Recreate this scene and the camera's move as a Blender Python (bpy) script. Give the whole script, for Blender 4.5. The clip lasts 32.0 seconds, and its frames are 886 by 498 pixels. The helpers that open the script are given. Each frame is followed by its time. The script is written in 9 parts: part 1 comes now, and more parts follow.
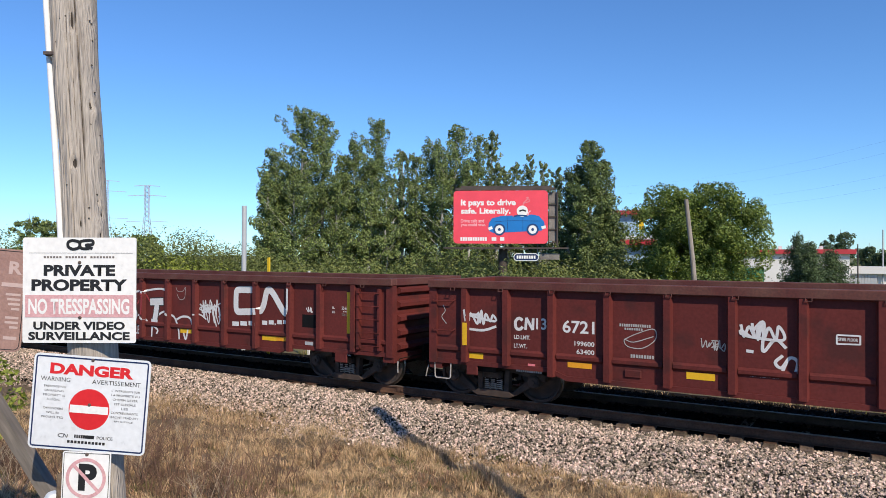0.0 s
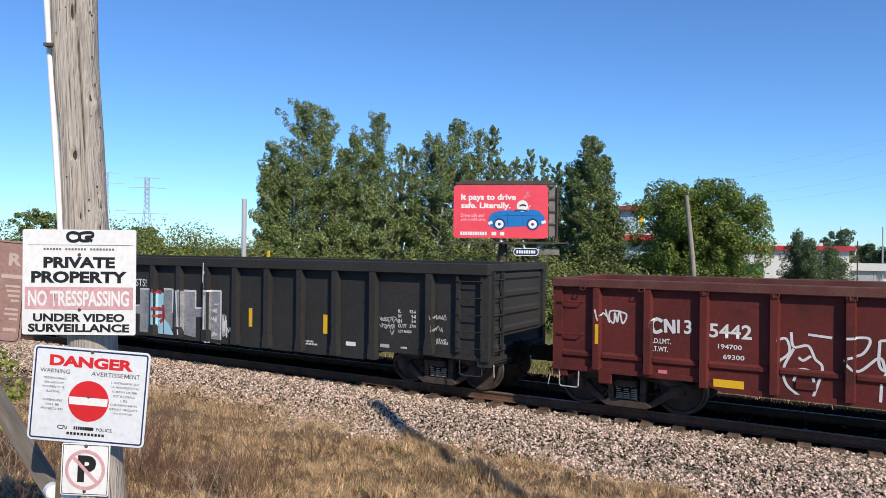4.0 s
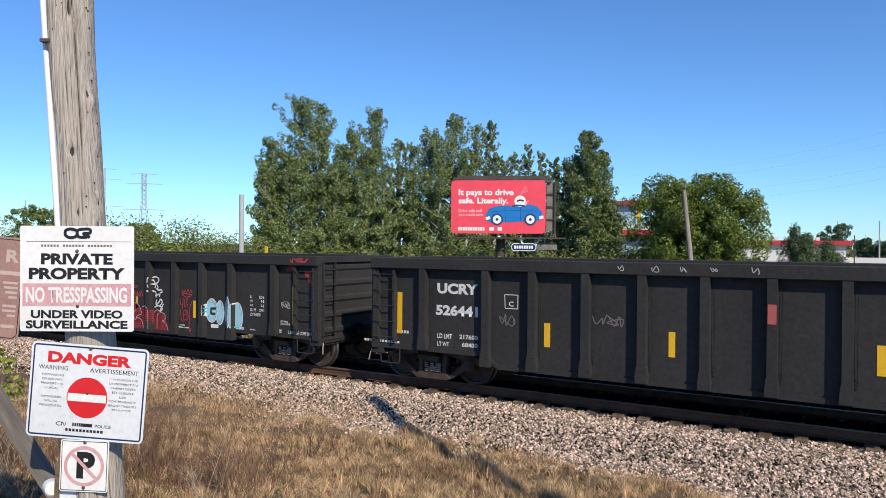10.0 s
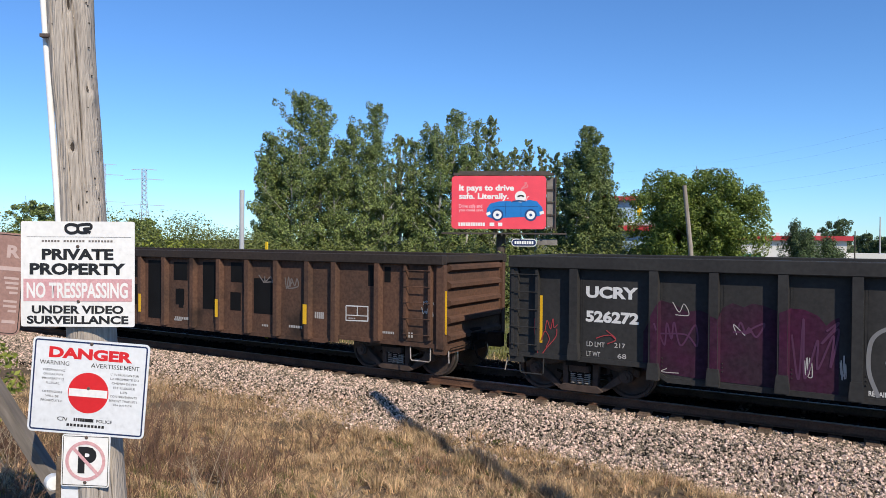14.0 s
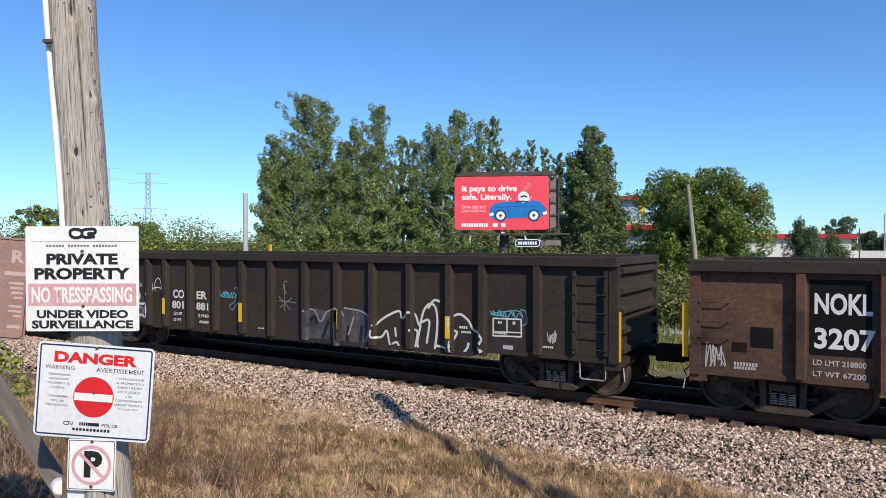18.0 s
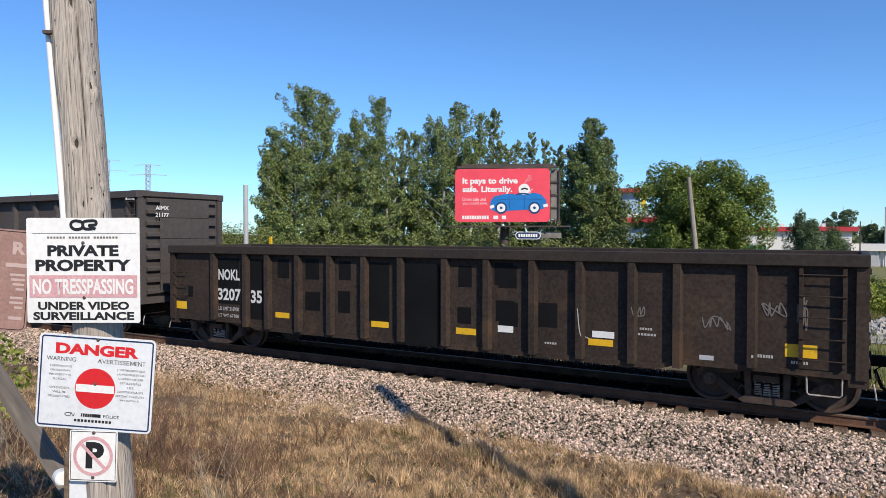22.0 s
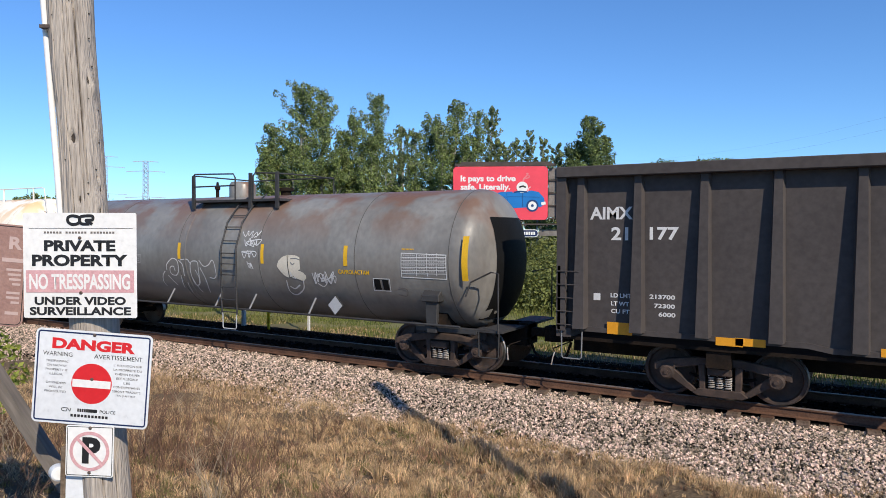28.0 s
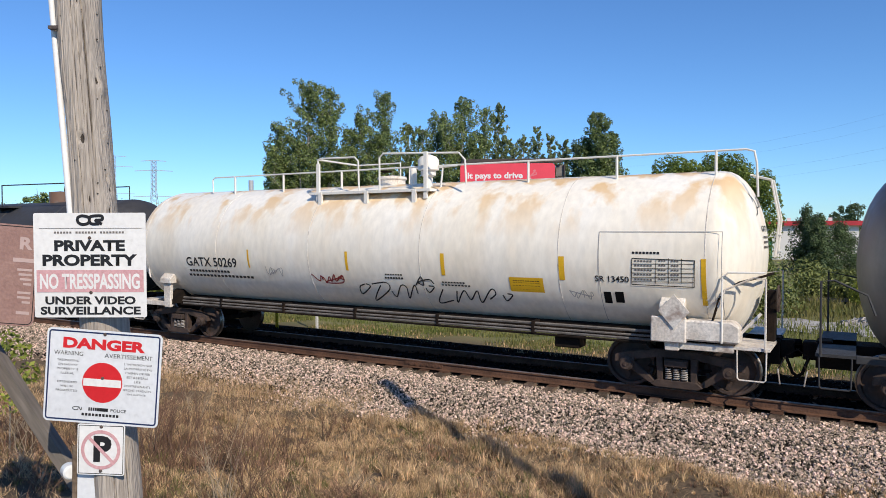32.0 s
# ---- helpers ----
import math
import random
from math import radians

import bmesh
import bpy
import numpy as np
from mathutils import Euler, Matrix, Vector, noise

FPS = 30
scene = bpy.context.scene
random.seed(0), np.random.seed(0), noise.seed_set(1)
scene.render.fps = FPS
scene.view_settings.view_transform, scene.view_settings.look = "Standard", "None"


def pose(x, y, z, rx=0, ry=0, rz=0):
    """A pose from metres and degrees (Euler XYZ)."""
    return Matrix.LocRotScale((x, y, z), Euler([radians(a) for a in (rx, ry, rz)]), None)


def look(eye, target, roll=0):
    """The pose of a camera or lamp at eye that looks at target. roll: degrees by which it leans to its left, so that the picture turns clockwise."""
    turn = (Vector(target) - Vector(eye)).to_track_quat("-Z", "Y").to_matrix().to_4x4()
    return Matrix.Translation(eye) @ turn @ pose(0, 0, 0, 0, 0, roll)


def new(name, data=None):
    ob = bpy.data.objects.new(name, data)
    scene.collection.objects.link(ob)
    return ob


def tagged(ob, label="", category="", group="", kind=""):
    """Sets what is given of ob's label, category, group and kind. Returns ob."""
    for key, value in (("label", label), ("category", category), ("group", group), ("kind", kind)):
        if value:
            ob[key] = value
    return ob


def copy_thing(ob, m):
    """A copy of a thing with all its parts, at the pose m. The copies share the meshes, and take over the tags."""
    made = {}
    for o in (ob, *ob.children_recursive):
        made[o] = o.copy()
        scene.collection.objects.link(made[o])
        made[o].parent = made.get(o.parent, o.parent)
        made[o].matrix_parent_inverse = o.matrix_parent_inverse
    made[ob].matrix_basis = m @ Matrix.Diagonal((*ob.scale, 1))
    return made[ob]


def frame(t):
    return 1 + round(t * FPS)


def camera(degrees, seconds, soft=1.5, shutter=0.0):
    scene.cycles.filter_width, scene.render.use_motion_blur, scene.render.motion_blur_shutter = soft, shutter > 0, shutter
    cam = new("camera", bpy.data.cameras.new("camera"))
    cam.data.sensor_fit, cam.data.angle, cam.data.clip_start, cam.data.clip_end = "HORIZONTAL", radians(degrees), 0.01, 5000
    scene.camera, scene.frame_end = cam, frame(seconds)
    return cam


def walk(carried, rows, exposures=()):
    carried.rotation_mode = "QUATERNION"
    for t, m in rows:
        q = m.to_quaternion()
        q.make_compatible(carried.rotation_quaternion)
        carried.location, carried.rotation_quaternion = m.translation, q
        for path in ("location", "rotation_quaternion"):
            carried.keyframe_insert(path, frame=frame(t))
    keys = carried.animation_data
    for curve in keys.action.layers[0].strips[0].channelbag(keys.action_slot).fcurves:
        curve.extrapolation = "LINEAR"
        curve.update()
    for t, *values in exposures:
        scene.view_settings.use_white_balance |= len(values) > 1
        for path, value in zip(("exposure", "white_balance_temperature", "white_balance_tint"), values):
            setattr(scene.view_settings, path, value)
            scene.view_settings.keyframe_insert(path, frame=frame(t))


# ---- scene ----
# ---- camera: one slow hand-held hold, tilting down a little ----
EYE = Vector((0.0, 0.0, 3.04))


def held(yaw, pitch, roll, side, lift):
    a, b = radians(yaw), radians(pitch)
    eye = EYE + Vector((math.cos(a) * side, math.sin(a) * side, lift))
    return look(eye, eye + Vector((-math.sin(a) * math.cos(b), math.cos(a) * math.cos(b), math.sin(b))), roll)


cam = camera(64.77, 32.0, soft=0.75)
# seconds, yaw, pitch, roll, sideways and upward drift
walk(cam, [(t, held(*row)) for t, *row in (
    (0, 30.359, 0.519, 0.208, 0.0033, -0.0007),
    (0.5, 30.354, 0.489, 0.199, 0.0019, -0.0007),
    (1, 30.406, 0.465, 0.270, -0.0011, 0.0009),
    (1.5, 30.423, 0.462, 0.374, -0.0023, 0.0045),
    (2, 30.431, 0.450, 0.403, 0.0011, 0.0050),
    (2.5, 30.388, 0.370, 0.513, -0.0006, 0.0044),
    (3, 30.325, 0.238, 0.582, -0.0013, 0.0025),
    (3.5, 30.352, 0.133, 0.591, 0.0039, 0.0010),
    (5.5, 30.273, -0.149, 0.609, -0.0002, 0.0007),
    (6, 30.291, -0.147, 0.441, 0.0027, 0.0006),
    (6.5, 30.282, -0.177, 0.266, 0.0017, 0.0001),
    (7, 30.257, -0.217, 0.130, 0.0017, 0.0015),
    (7.5, 30.253, -0.219, 0.017, 0.0040, -0.0011),
    (8, 30.221, -0.214, 0.061, 0.0025, -0.0002),
    (8.5, 30.151, -0.217, 0.092, -0.0010, -0.0015),
    (9, 30.146, -0.245, 0.199, 0.0013, 0.0020),
    (9.5, 30.152, -0.265, 0.268, 0.0020, -0.0002),
    (10, 30.147, -0.332, 0.446, -0.0004, 0.0018),
    (10.5, 30.124, -0.447, 0.380, -0.0007, 0.0011),
    (11, 30.135, -0.510, 0.237, 0.0026, -0.0020),
    (11.5, 30.173, -0.515, 0.205, 0.0057, -0.0005),
    (12, 30.130, -0.506, 0.223, 0.0024, 0.0010),
    (12.5, 30.166, -0.488, 0.235, 0.0053, 0.0002),
    (13, 30.179, -0.520, 0.227, 0.0057, -0.0017),
    (13.5, 30.197, -0.592, 0.267, 0.0034, -0.0021),
    (14, 30.173, -0.702, 0.447, -0.0019, 0.0014),
    (14.5, 30.178, -0.715, 0.509, -0.0041, 0.0012),
    (16.5, 30.474, -0.444, -0.118, -0.0011, 0.0010),
    (17, 30.493, -0.393, -0.085, -0.0002, 0.0016),
    (17.5, 30.466, -0.425, -0.067, -0.0026, -0.0004),
    (18, 30.453, -0.613, -0.036, -0.0020, 0.0044),
    (18.5, 30.460, -0.775, -0.063, 0.0010, 0.0011),
    (19, 30.447, -0.890, -0.094, 0.0021, 0.0021),
    (19.5, 30.419, -0.898, -0.082, -0.0004, -0.0011),
    (20, 30.414, -0.926, -0.113, -0.0003, -0.0003),
    (20.5, 30.389, -0.952, -0.175, -0.0015, -0.0019),
    (21, 30.409, -1.053, -0.165, 0.0004, 0.0001),
    (21.5, 30.426, -1.152, -0.054, -0.0041, 0.0023),
    (22, 30.492, -1.246, 0.042, -0.0038, 0.0039),
    (22.5, 30.538, -1.312, 0.029, 0.0008, 0.0004),
    (23, 30.539, -1.378, 0.029, 0.0061, -0.0018),
    (23.5, 30.466, -1.458, 0.002, 0.0033, -0.0035),
    (24, 30.475, -1.509, 0.032, 0.0021, -0.0038),
    (24.5, 30.483, -1.575, 0.124, -0.0021, -0.0007),
    (25, 30.466, -1.634, 0.019, -0.0080, -0.0029),
    (25.5, 30.529, -1.661, 0.042, -0.0084, 0.0001),
    (27.5, 30.446, -1.459, 0.139, 0.0029, -0.0053),
    (28, 30.314, -1.434, 0.239, -0.0007, -0.0047),
    (28.5, 30.190, -1.487, 0.258, -0.0042, -0.0007),
    (29, 30.147, -1.497, 0.186, -0.0030, -0.0016),
    (29.5, 30.191, -1.476, 0.195, 0.0009, -0.0006),
    (30, 30.205, -1.451, 0.236, -0.0001, 0.0009),
    (30.5, 30.281, -1.472, 0.147, -0.0027, -0.0020),
    (31, 30.492, -1.560, 0.051, -0.0027, -0.0024),
    (31.5, 30.749, -1.653, 0.003, -0.0041, -0.0018),
    (32, 30.914, -1.651, -0.087, -0.0045, -0.0015),
)], ((0, 0.0), (29.5, 0.0), (31.5, -0.12), (32, -0.14)))

# ---- light: morning sun behind the camera and to its right, clear sky ----
SUN_EL = radians(37)
SUN_WAY = Vector((-0.845 * math.cos(SUN_EL), 0.535 * math.cos(SUN_EL), -math.sin(SUN_EL)))
world = bpy.data.worlds.new("sky")
scene.world = world
world.use_nodes = True
wn = world.node_tree.nodes
sky = wn.new("ShaderNodeTexSky")
sky.sky_type, sky.sun_disc = "NISHITA", False
sky.sun_elevation, sky.sun_rotation = SUN_EL, math.atan2(0.845, -0.535)
sky.altitude = 600
sky.air_density, sky.dust_density, sky.ozone_density = 1.0, 0.1, 2.0
wn["Background"].inputs["Strength"].default_value = 0.134
rich = wn.new("ShaderNodeHueSaturation")
rich.inputs["Saturation"].default_value = 1.0
world.node_tree.links.new(sky.outputs[0], rich.inputs["Color"])
tint = wn.new("ShaderNodeMix")
tint.data_type, tint.blend_type = "RGBA", "MULTIPLY"
tint.inputs["Factor"].default_value = 1.0
tint.inputs[7].default_value = (0.53, 0.835, 1.20, 1)
world.node_tree.links.new(rich.outputs[0], tint.inputs[6])
world.node_tree.links.new(tint.outputs[2], wn["Background"].inputs["Color"])
sun = new("sun", bpy.data.lights.new("sun", "SUN"))
sun.data.energy, sun.data.angle, sun.data.color = 5.0, radians(0.53), (1.0, 0.89, 0.74)
sun.matrix_world = look(Vector((0, 0, 60)) - SUN_WAY * 60, Vector((0, 0, 60)))
scene.view_settings.exposure = 0.0


# ---- materials ----
def mat(name, base, other=None, rough=0.6, metal=0.0, big=1.5, fine=30.0, mix=0.5, bump=0.15, stain=None, spots=0.0,
        stretch=(1, 1, 1), rand=0.0, island=0.0, trans=0.0, spec=0.4, rise=None):
    """Two-scale procedural surface: base to other by a large noise, fine grain in value, roughness and relief, an optional stain."""
    m = bpy.data.materials.new(name)
    m.use_nodes = True
    nt = m.node_tree
    n, link = nt.nodes, nt.links.new
    bsdf = n["Principled BSDF"]
    co = n.new("ShaderNodeTexCoord")
    mp = n.new("ShaderNodeMapping")
    mp.inputs["Scale"].default_value = stretch
    link(co.outputs["Object"], mp.inputs["Vector"])
    info = n.new("ShaderNodeObjectInfo")

    def noise_tex(scale, detail):
        t = n.new("ShaderNodeTexNoise")
        t.inputs["Scale"].default_value, t.inputs["Detail"].default_value = scale, detail
        link(mp.outputs[0], t.inputs["Vector"])
        return t

    def blend(fac, a, b, kind="MIX"):
        x = n.new("ShaderNodeMix")
        x.data_type, x.blend_type = "RGBA", kind
        for sock, val in ((x.inputs["Factor"], fac), (x.inputs[6], a), (x.inputs[7], b)):
            if hasattr(val, "is_linked"):
                link(val, sock)
            else:
                sock.default_value = (*val, 1) if isinstance(val, tuple) else val
        return x.outputs[2]

    def ramp(sock, lo, hi, a=0.0, b=1.0):
        r = n.new("ShaderNodeMapRange")
        link(sock, r.inputs["Value"])
        for i, val in enumerate((lo, hi, a, b)):
            r.inputs[i + 1].default_value = val
        return r.outputs[0]

    large, small = noise_tex(big, 3.0), noise_tex(fine, 4.0)
    other = other or tuple(c * 0.72 for c in base)
    col = blend(ramp(large.outputs["Fac"], 0.35, 0.68), base, other)
    grain = ramp(small.outputs["Fac"], 0.3, 0.7, 1 - mix * 0.5, 1 + mix * 0.5)
    gv = n.new("ShaderNodeCombineXYZ")
    for i in range(3):
        link(grain, gv.inputs[i])
    col = blend(1.0, col, gv.outputs[0], "MULTIPLY")
    if stain:
        colour, scale, edge, amount = stain
        st = noise_tex(scale, 5.0)
        fac = ramp(st.outputs["Fac"], edge, edge + 0.12, 0.0, amount)
        if rise:                          # rust that has spread from the top down
            sep, mul = n.new("ShaderNodeSeparateXYZ"), n.new("ShaderNodeMath")
            link(co.outputs["Object"], sep.inputs[0])
            mul.operation = "MULTIPLY"
            link(fac, mul.inputs[0])
            link(ramp(sep.outputs["Z"], rise[0], rise[1], 0.08, 1.0), mul.inputs[1])
            fac = mul.outputs[0]
        col = blend(fac, col, colour)
    if spots:
        vo = n.new("ShaderNodeTexVoronoi")
        vo.inputs["Scale"].default_value = fine * 0.6
        link(mp.outputs[0], vo.inputs["Vector"])
        col = blend(ramp(vo.outputs["Distance"], 0.05, 0.16, spots, 0.0), col, (0.03, 0.025, 0.02))
    if rand or island:
        r = info.outputs["Random"]
        if island:
            r = n.new("ShaderNodeNewGeometry").outputs["Random Per Island"]
        hsv = n.new("ShaderNodeHueSaturation")
        link(col, hsv.inputs["Color"])
        a = island or rand
        link(ramp(r, 0, 1, 1 - a, 1 + a), hsv.inputs["Value"])
        link(ramp(r, 0, 1, 0.5 + 0.03 * a, 0.5 - 0.03 * a), hsv.inputs["Hue"])
        col = hsv.outputs[0]
    link(col, bsdf.inputs["Base Color"])
    link(ramp(small.outputs["Fac"], 0.3, 0.7, max(0.03, rough - 0.1), min(1, rough + 0.1)), bsdf.inputs["Roughness"])
    bsdf.inputs["Metallic"].default_value = metal
    bsdf.inputs["Specular IOR Level"].default_value = spec
    if bump:
        bp = n.new("ShaderNodeBump")
        bp.inputs["Strength"].default_value, bp.inputs["Distance"].default_value = bump, 0.02
        link(small.outputs["Fac"], bp.inputs["Height"])
        link(bp.outputs[0], bsdf.inputs["Normal"])
    if trans:
        tl = n.new("ShaderNodeBsdfTranslucent")
        link(col, tl.inputs["Color"])
        ad = n.new("ShaderNodeMixShader")
        ad.inputs[0].default_value = trans
        link(bsdf.outputs[0], ad.inputs[1])
        link(tl.outputs[0], ad.inputs[2])
        link(ad.outputs[0], n["Material Output"].inputs["Surface"])
    return m


def plain(name, c, rough=0.5, mix=0.12, **k):
    return mat(name, c, tuple(v * 0.9 for v in c), rough=rough, mix=mix, bump=k.pop("bump", 0.03), **k)


RUST = (0.13, 0.05, 0.025)
m_cn = mat("oxide red car paint", (0.128, 0.028, 0.024), (0.10, 0.023, 0.02), 0.55, big=0.8, fine=18, mix=0.3, stain=((0.05, 0.022, 0.02), 1.6, 0.56, 0.55), bump=0.06, spec=0.15)
m_cn_top = mat("weathered oxide red chord", (0.095, 0.025, 0.02), (0.12, 0.05, 0.036), 0.7, big=2, fine=25, mix=0.5)
m_black = mat("satin black car paint", (0.033, 0.032, 0.032), (0.041, 0.04, 0.039), 0.55, big=0.7, fine=14, mix=0.3, stain=((0.055, 0.051, 0.048), 0.9, 0.62, 0.3), bump=0.05, spec=0.08)
m_aimx = mat("dark grey car paint", (0.069, 0.0605, 0.058), (0.080, 0.070, 0.066), 0.55, big=0.9, fine=10, mix=0.25, stain=((0.09, 0.08, 0.072), 1.3, 0.62, 0.4), bump=0.06, spec=0.08)
m_brown = mat("rusted brown car steel", (0.118, 0.063, 0.042), (0.07, 0.044, 0.033), 0.75, big=0.8, fine=16, mix=0.5, stain=((0.02, 0.017, 0.015), 1.1, 0.58, 0.7), bump=0.12, spec=0.12)
m_coer = mat("sooty dark brown car paint", (0.038, 0.031, 0.028), (0.049, 0.038, 0.032), 0.62, big=0.9, fine=15, mix=0.4, stain=((0.055, 0.036, 0.024), 1.2, 0.6, 0.5), bump=0.1, spec=0.08)
m_nkb = mat("dark sooty brown car steel", (0.052, 0.038, 0.03), (0.035, 0.027, 0.023), 0.7, big=0.9, fine=16, mix=0.6, stain=((0.10, 0.06, 0.036), 1.0, 0.58, 0.5), bump=0.12, spec=0.08)
m_patch = mat("flat black patch paint", (0.011, 0.011, 0.0115), rough=0.6, mix=0.3, spec=0.08)
m_utlx = mat("weathered grey tank paint", (0.232, 0.228, 0.212), (0.155, 0.147, 0.135), 0.42, big=0.7, fine=9, mix=0.25, stain=((0.17, 0.085, 0.048), 1.1, 0.42, 0.85), bump=0.03, stretch=(0.9, 1, 0.6), rise=(2.75, 3.8))
m_slate = mat("dark slate tank paint", (0.05, 0.05, 0.054), (0.04, 0.039, 0.041), 0.55, big=0.7, fine=9, mix=0.22, bump=0.05, spec=0.2)
m_utlx_frame = mat("grey frame steel", (0.045, 0.045, 0.046), (0.03, 0.027, 0.025), 0.65, big=2, fine=25, mix=0.4)
m_gatx = mat("rust streaked white tank paint", (0.86, 0.815, 0.72), (0.82, 0.74, 0.60), 0.5, big=0.8, fine=8, mix=0.14, stain=((0.68, 0.42, 0.16), 1.7, 0.48, 0.8), bump=0.04, stretch=(1.1, 1, 0.42), rise=(2.85, 3.9))
m_gatx_rail = plain("cream white rail paint", (0.78, 0.75, 0.68), 0.5)
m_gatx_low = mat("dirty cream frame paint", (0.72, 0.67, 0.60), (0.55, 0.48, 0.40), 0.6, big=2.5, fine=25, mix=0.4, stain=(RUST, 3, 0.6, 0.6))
m_seam = plain("grimy weld seam", (0.085, 0.08, 0.072), 0.7)
# grey here is white pipe paint with the shade under the tank put in
m_pipe = mat("white pipe paint greyed as shade", (0.19, 0.17, 0.15), (0.09, 0.078, 0.068), 0.7, big=2.5, fine=25, mix=0.5)
m_dark = mat("grimy underframe steel", (0.013, 0.011, 0.010), (0.026, 0.018, 0.013), 0.8, big=2.5, fine=30, mix=0.5, bump=0.2, spec=0.05)
m_truck = mat("rusty dusty truck casting", (0.038, 0.027, 0.022), (0.085, 0.055, 0.042), 0.8, big=4, fine=30, mix=0.5, bump=0.25)
m_spring = mat("pale worn spring steel", (0.42, 0.39, 0.36), (0.25, 0.2, 0.16), 0.6, big=8, fine=40, mix=0.4)
m_wheel = mat("rusty wheel plate", (0.07, 0.045, 0.035), (0.035, 0.028, 0.025), 0.7, big=4, fine=25, mix=0.5, bump=0.15, stain=((0.16, 0.10, 0.08), 2.2, 0.55, 0.7))
m_tread = mat("bright worn wheel tread", (0.26, 0.24, 0.225), rough=0.35, metal=0.9, mix=0.2)
m_yel = plain("yellow reflective sheeting", (0.78, 0.45, 0.02), 0.45, stain=((0.55, 0.28, 0.02), 6, 0.62, 0.6))
m_orange = plain("orange sheeting", (0.78, 0.34, 0.02), 0.45)
m_white = plain("white stencil paint", (0.68, 0.67, 0.65), 0.55, stain=((0.4, 0.38, 0.36), 5, 0.64, 0.5))
m_pale = plain("faded stencil paint", (0.42, 0.40, 0.38), 0.6)
m_dim = plain("old chalky stencil paint", (0.16, 0.14, 0.13), 0.7)
m_blackink = plain("black ink", (0.015, 0.015, 0.016), 0.5)
m_redink = plain("red ink", (0.62, 0.02, 0.025), 0.45)
m_gr_white = plain("white spray paint", (0.66, 0.65, 0.64), 0.5, stain=((0.45, 0.43, 0.42), 4, 0.6, 0.6))
m_gr_cream = plain("cream white spray paint", (0.72, 0.66, 0.54), 0.55, stain=((0.5, 0.4, 0.26), 3, 0.58, 0.7))
m_gr_silver = mat("silver spray paint", (0.40, 0.40, 0.41), (0.26, 0.26, 0.27), 0.38, 0.35, big=2, fine=14, mix=0.4)
m_gr_grey = plain("thin grey spray paint", (0.2, 0.2, 0.205), 0.6)
m_gr_smoke = mat("patchy grey spray haze", (0.10, 0.10, 0.102), (0.045, 0.044, 0.044), 0.6, big=2.2, fine=14, mix=0.5, spec=0.1)
m_gr_faded = plain("faded red paint", (0.42, 0.10, 0.09), 0.6)
m_gr_red = plain("dull red spray paint", (0.36, 0.045, 0.05), 0.6)
m_gr_wine = mat("thin dark red spray haze", (0.13, 0.024, 0.027), (0.22, 0.035, 0.04), 0.6, big=2.5, fine=14, mix=0.4, spec=0.08)
m_gr_rose = plain("pale pinkish spray line", (0.48, 0.30, 0.31), 0.6)
m_gr_blue = plain("pale blue spray paint", (0.36, 0.62, 0.72), 0.55)
m_gr_teal = plain("teal spray paint", (0.12, 0.36, 0.42), 0.55)
m_gr_purple = mat("thin purple spray haze", (0.05, 0.013, 0.034), (0.034, 0.020, 0.029), 0.6, big=1.1, fine=12, mix=0.5, spec=0.08)
m_gr_pink = plain("dark violet spray paint", (0.075, 0.022, 0.06), 0.6)
m_gr_black = plain("black marker paint", (0.03, 0.028, 0.028), 0.6)
m_gr_brick = plain("dark red marker paint", (0.25, 0.03, 0.03), 0.6)
m_rail = mat("rust brown rail steel", (0.14, 0.075, 0.048), (0.09, 0.05, 0.034), 0.8, big=3, fine=30, mix=0.5, bump=0.15, spec=0.1)
m_railtop = mat("polished rail head", (0.24, 0.19, 0.16), rough=0.5, metal=0.5, mix=0.4, big=3)
m_tie = mat("weathered timber tie", (0.20, 0.145, 0.10), (0.09, 0.066, 0.05), 0.9, big=3, fine=30, mix=0.7, bump=0.5, stretch=(1, 0.15, 1), rand=0.25, spec=0.15)
m_stone = mat("crushed stone ballast", (0.60, 0.475, 0.365), (0.19, 0.148, 0.114), 0.9, big=22, fine=60, mix=0.35, bump=0.2, island=0.9, spec=0.15)
# near-black stones and bed put the shade under the train into colour
m_stone_shaded = mat("oily ballast darkened as shade", (0.016, 0.012, 0.009), (0.009, 0.0075, 0.0065), 0.9, big=3, fine=60, mix=0.35, bump=0.2, island=0.45, spec=0.05)
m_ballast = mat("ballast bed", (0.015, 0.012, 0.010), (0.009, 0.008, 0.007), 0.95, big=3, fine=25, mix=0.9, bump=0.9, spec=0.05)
m_pole = mat("silvered weathered timber", (0.42, 0.37, 0.315), (0.33, 0.285, 0.24), 0.85, big=4, fine=90, mix=0.5, bump=0.8, stretch=(1, 1, 0.04), stain=((0.16, 0.13, 0.105), 22, 0.60, 0.5))
m_plank = mat("dark weathered plank", (0.20, 0.175, 0.15), (0.11, 0.092, 0.08), 0.85, big=5, fine=30, mix=0.6, bump=0.4, stretch=(1, 1, 0.12))
m_pole_far = mat("grey distant timber", (0.30, 0.26, 0.22), (0.2, 0.17, 0.14), 0.9, big=4, fine=20, mix=0.5, stretch=(1, 1, 0.1))
m_conduit = plain("white plastic conduit", (0.80, 0.80, 0.78), 0.4)
m_sign = plain("white sign sheet", (0.78, 0.77, 0.74), 0.35)
m_sign2 = plain("bluish white sign sheet", (0.70, 0.715, 0.725), 0.35)
m_fadered = mat("sun faded red band", (0.56, 0.30, 0.31), (0.62, 0.36, 0.36), 0.5, big=9, fine=60, mix=0.25)
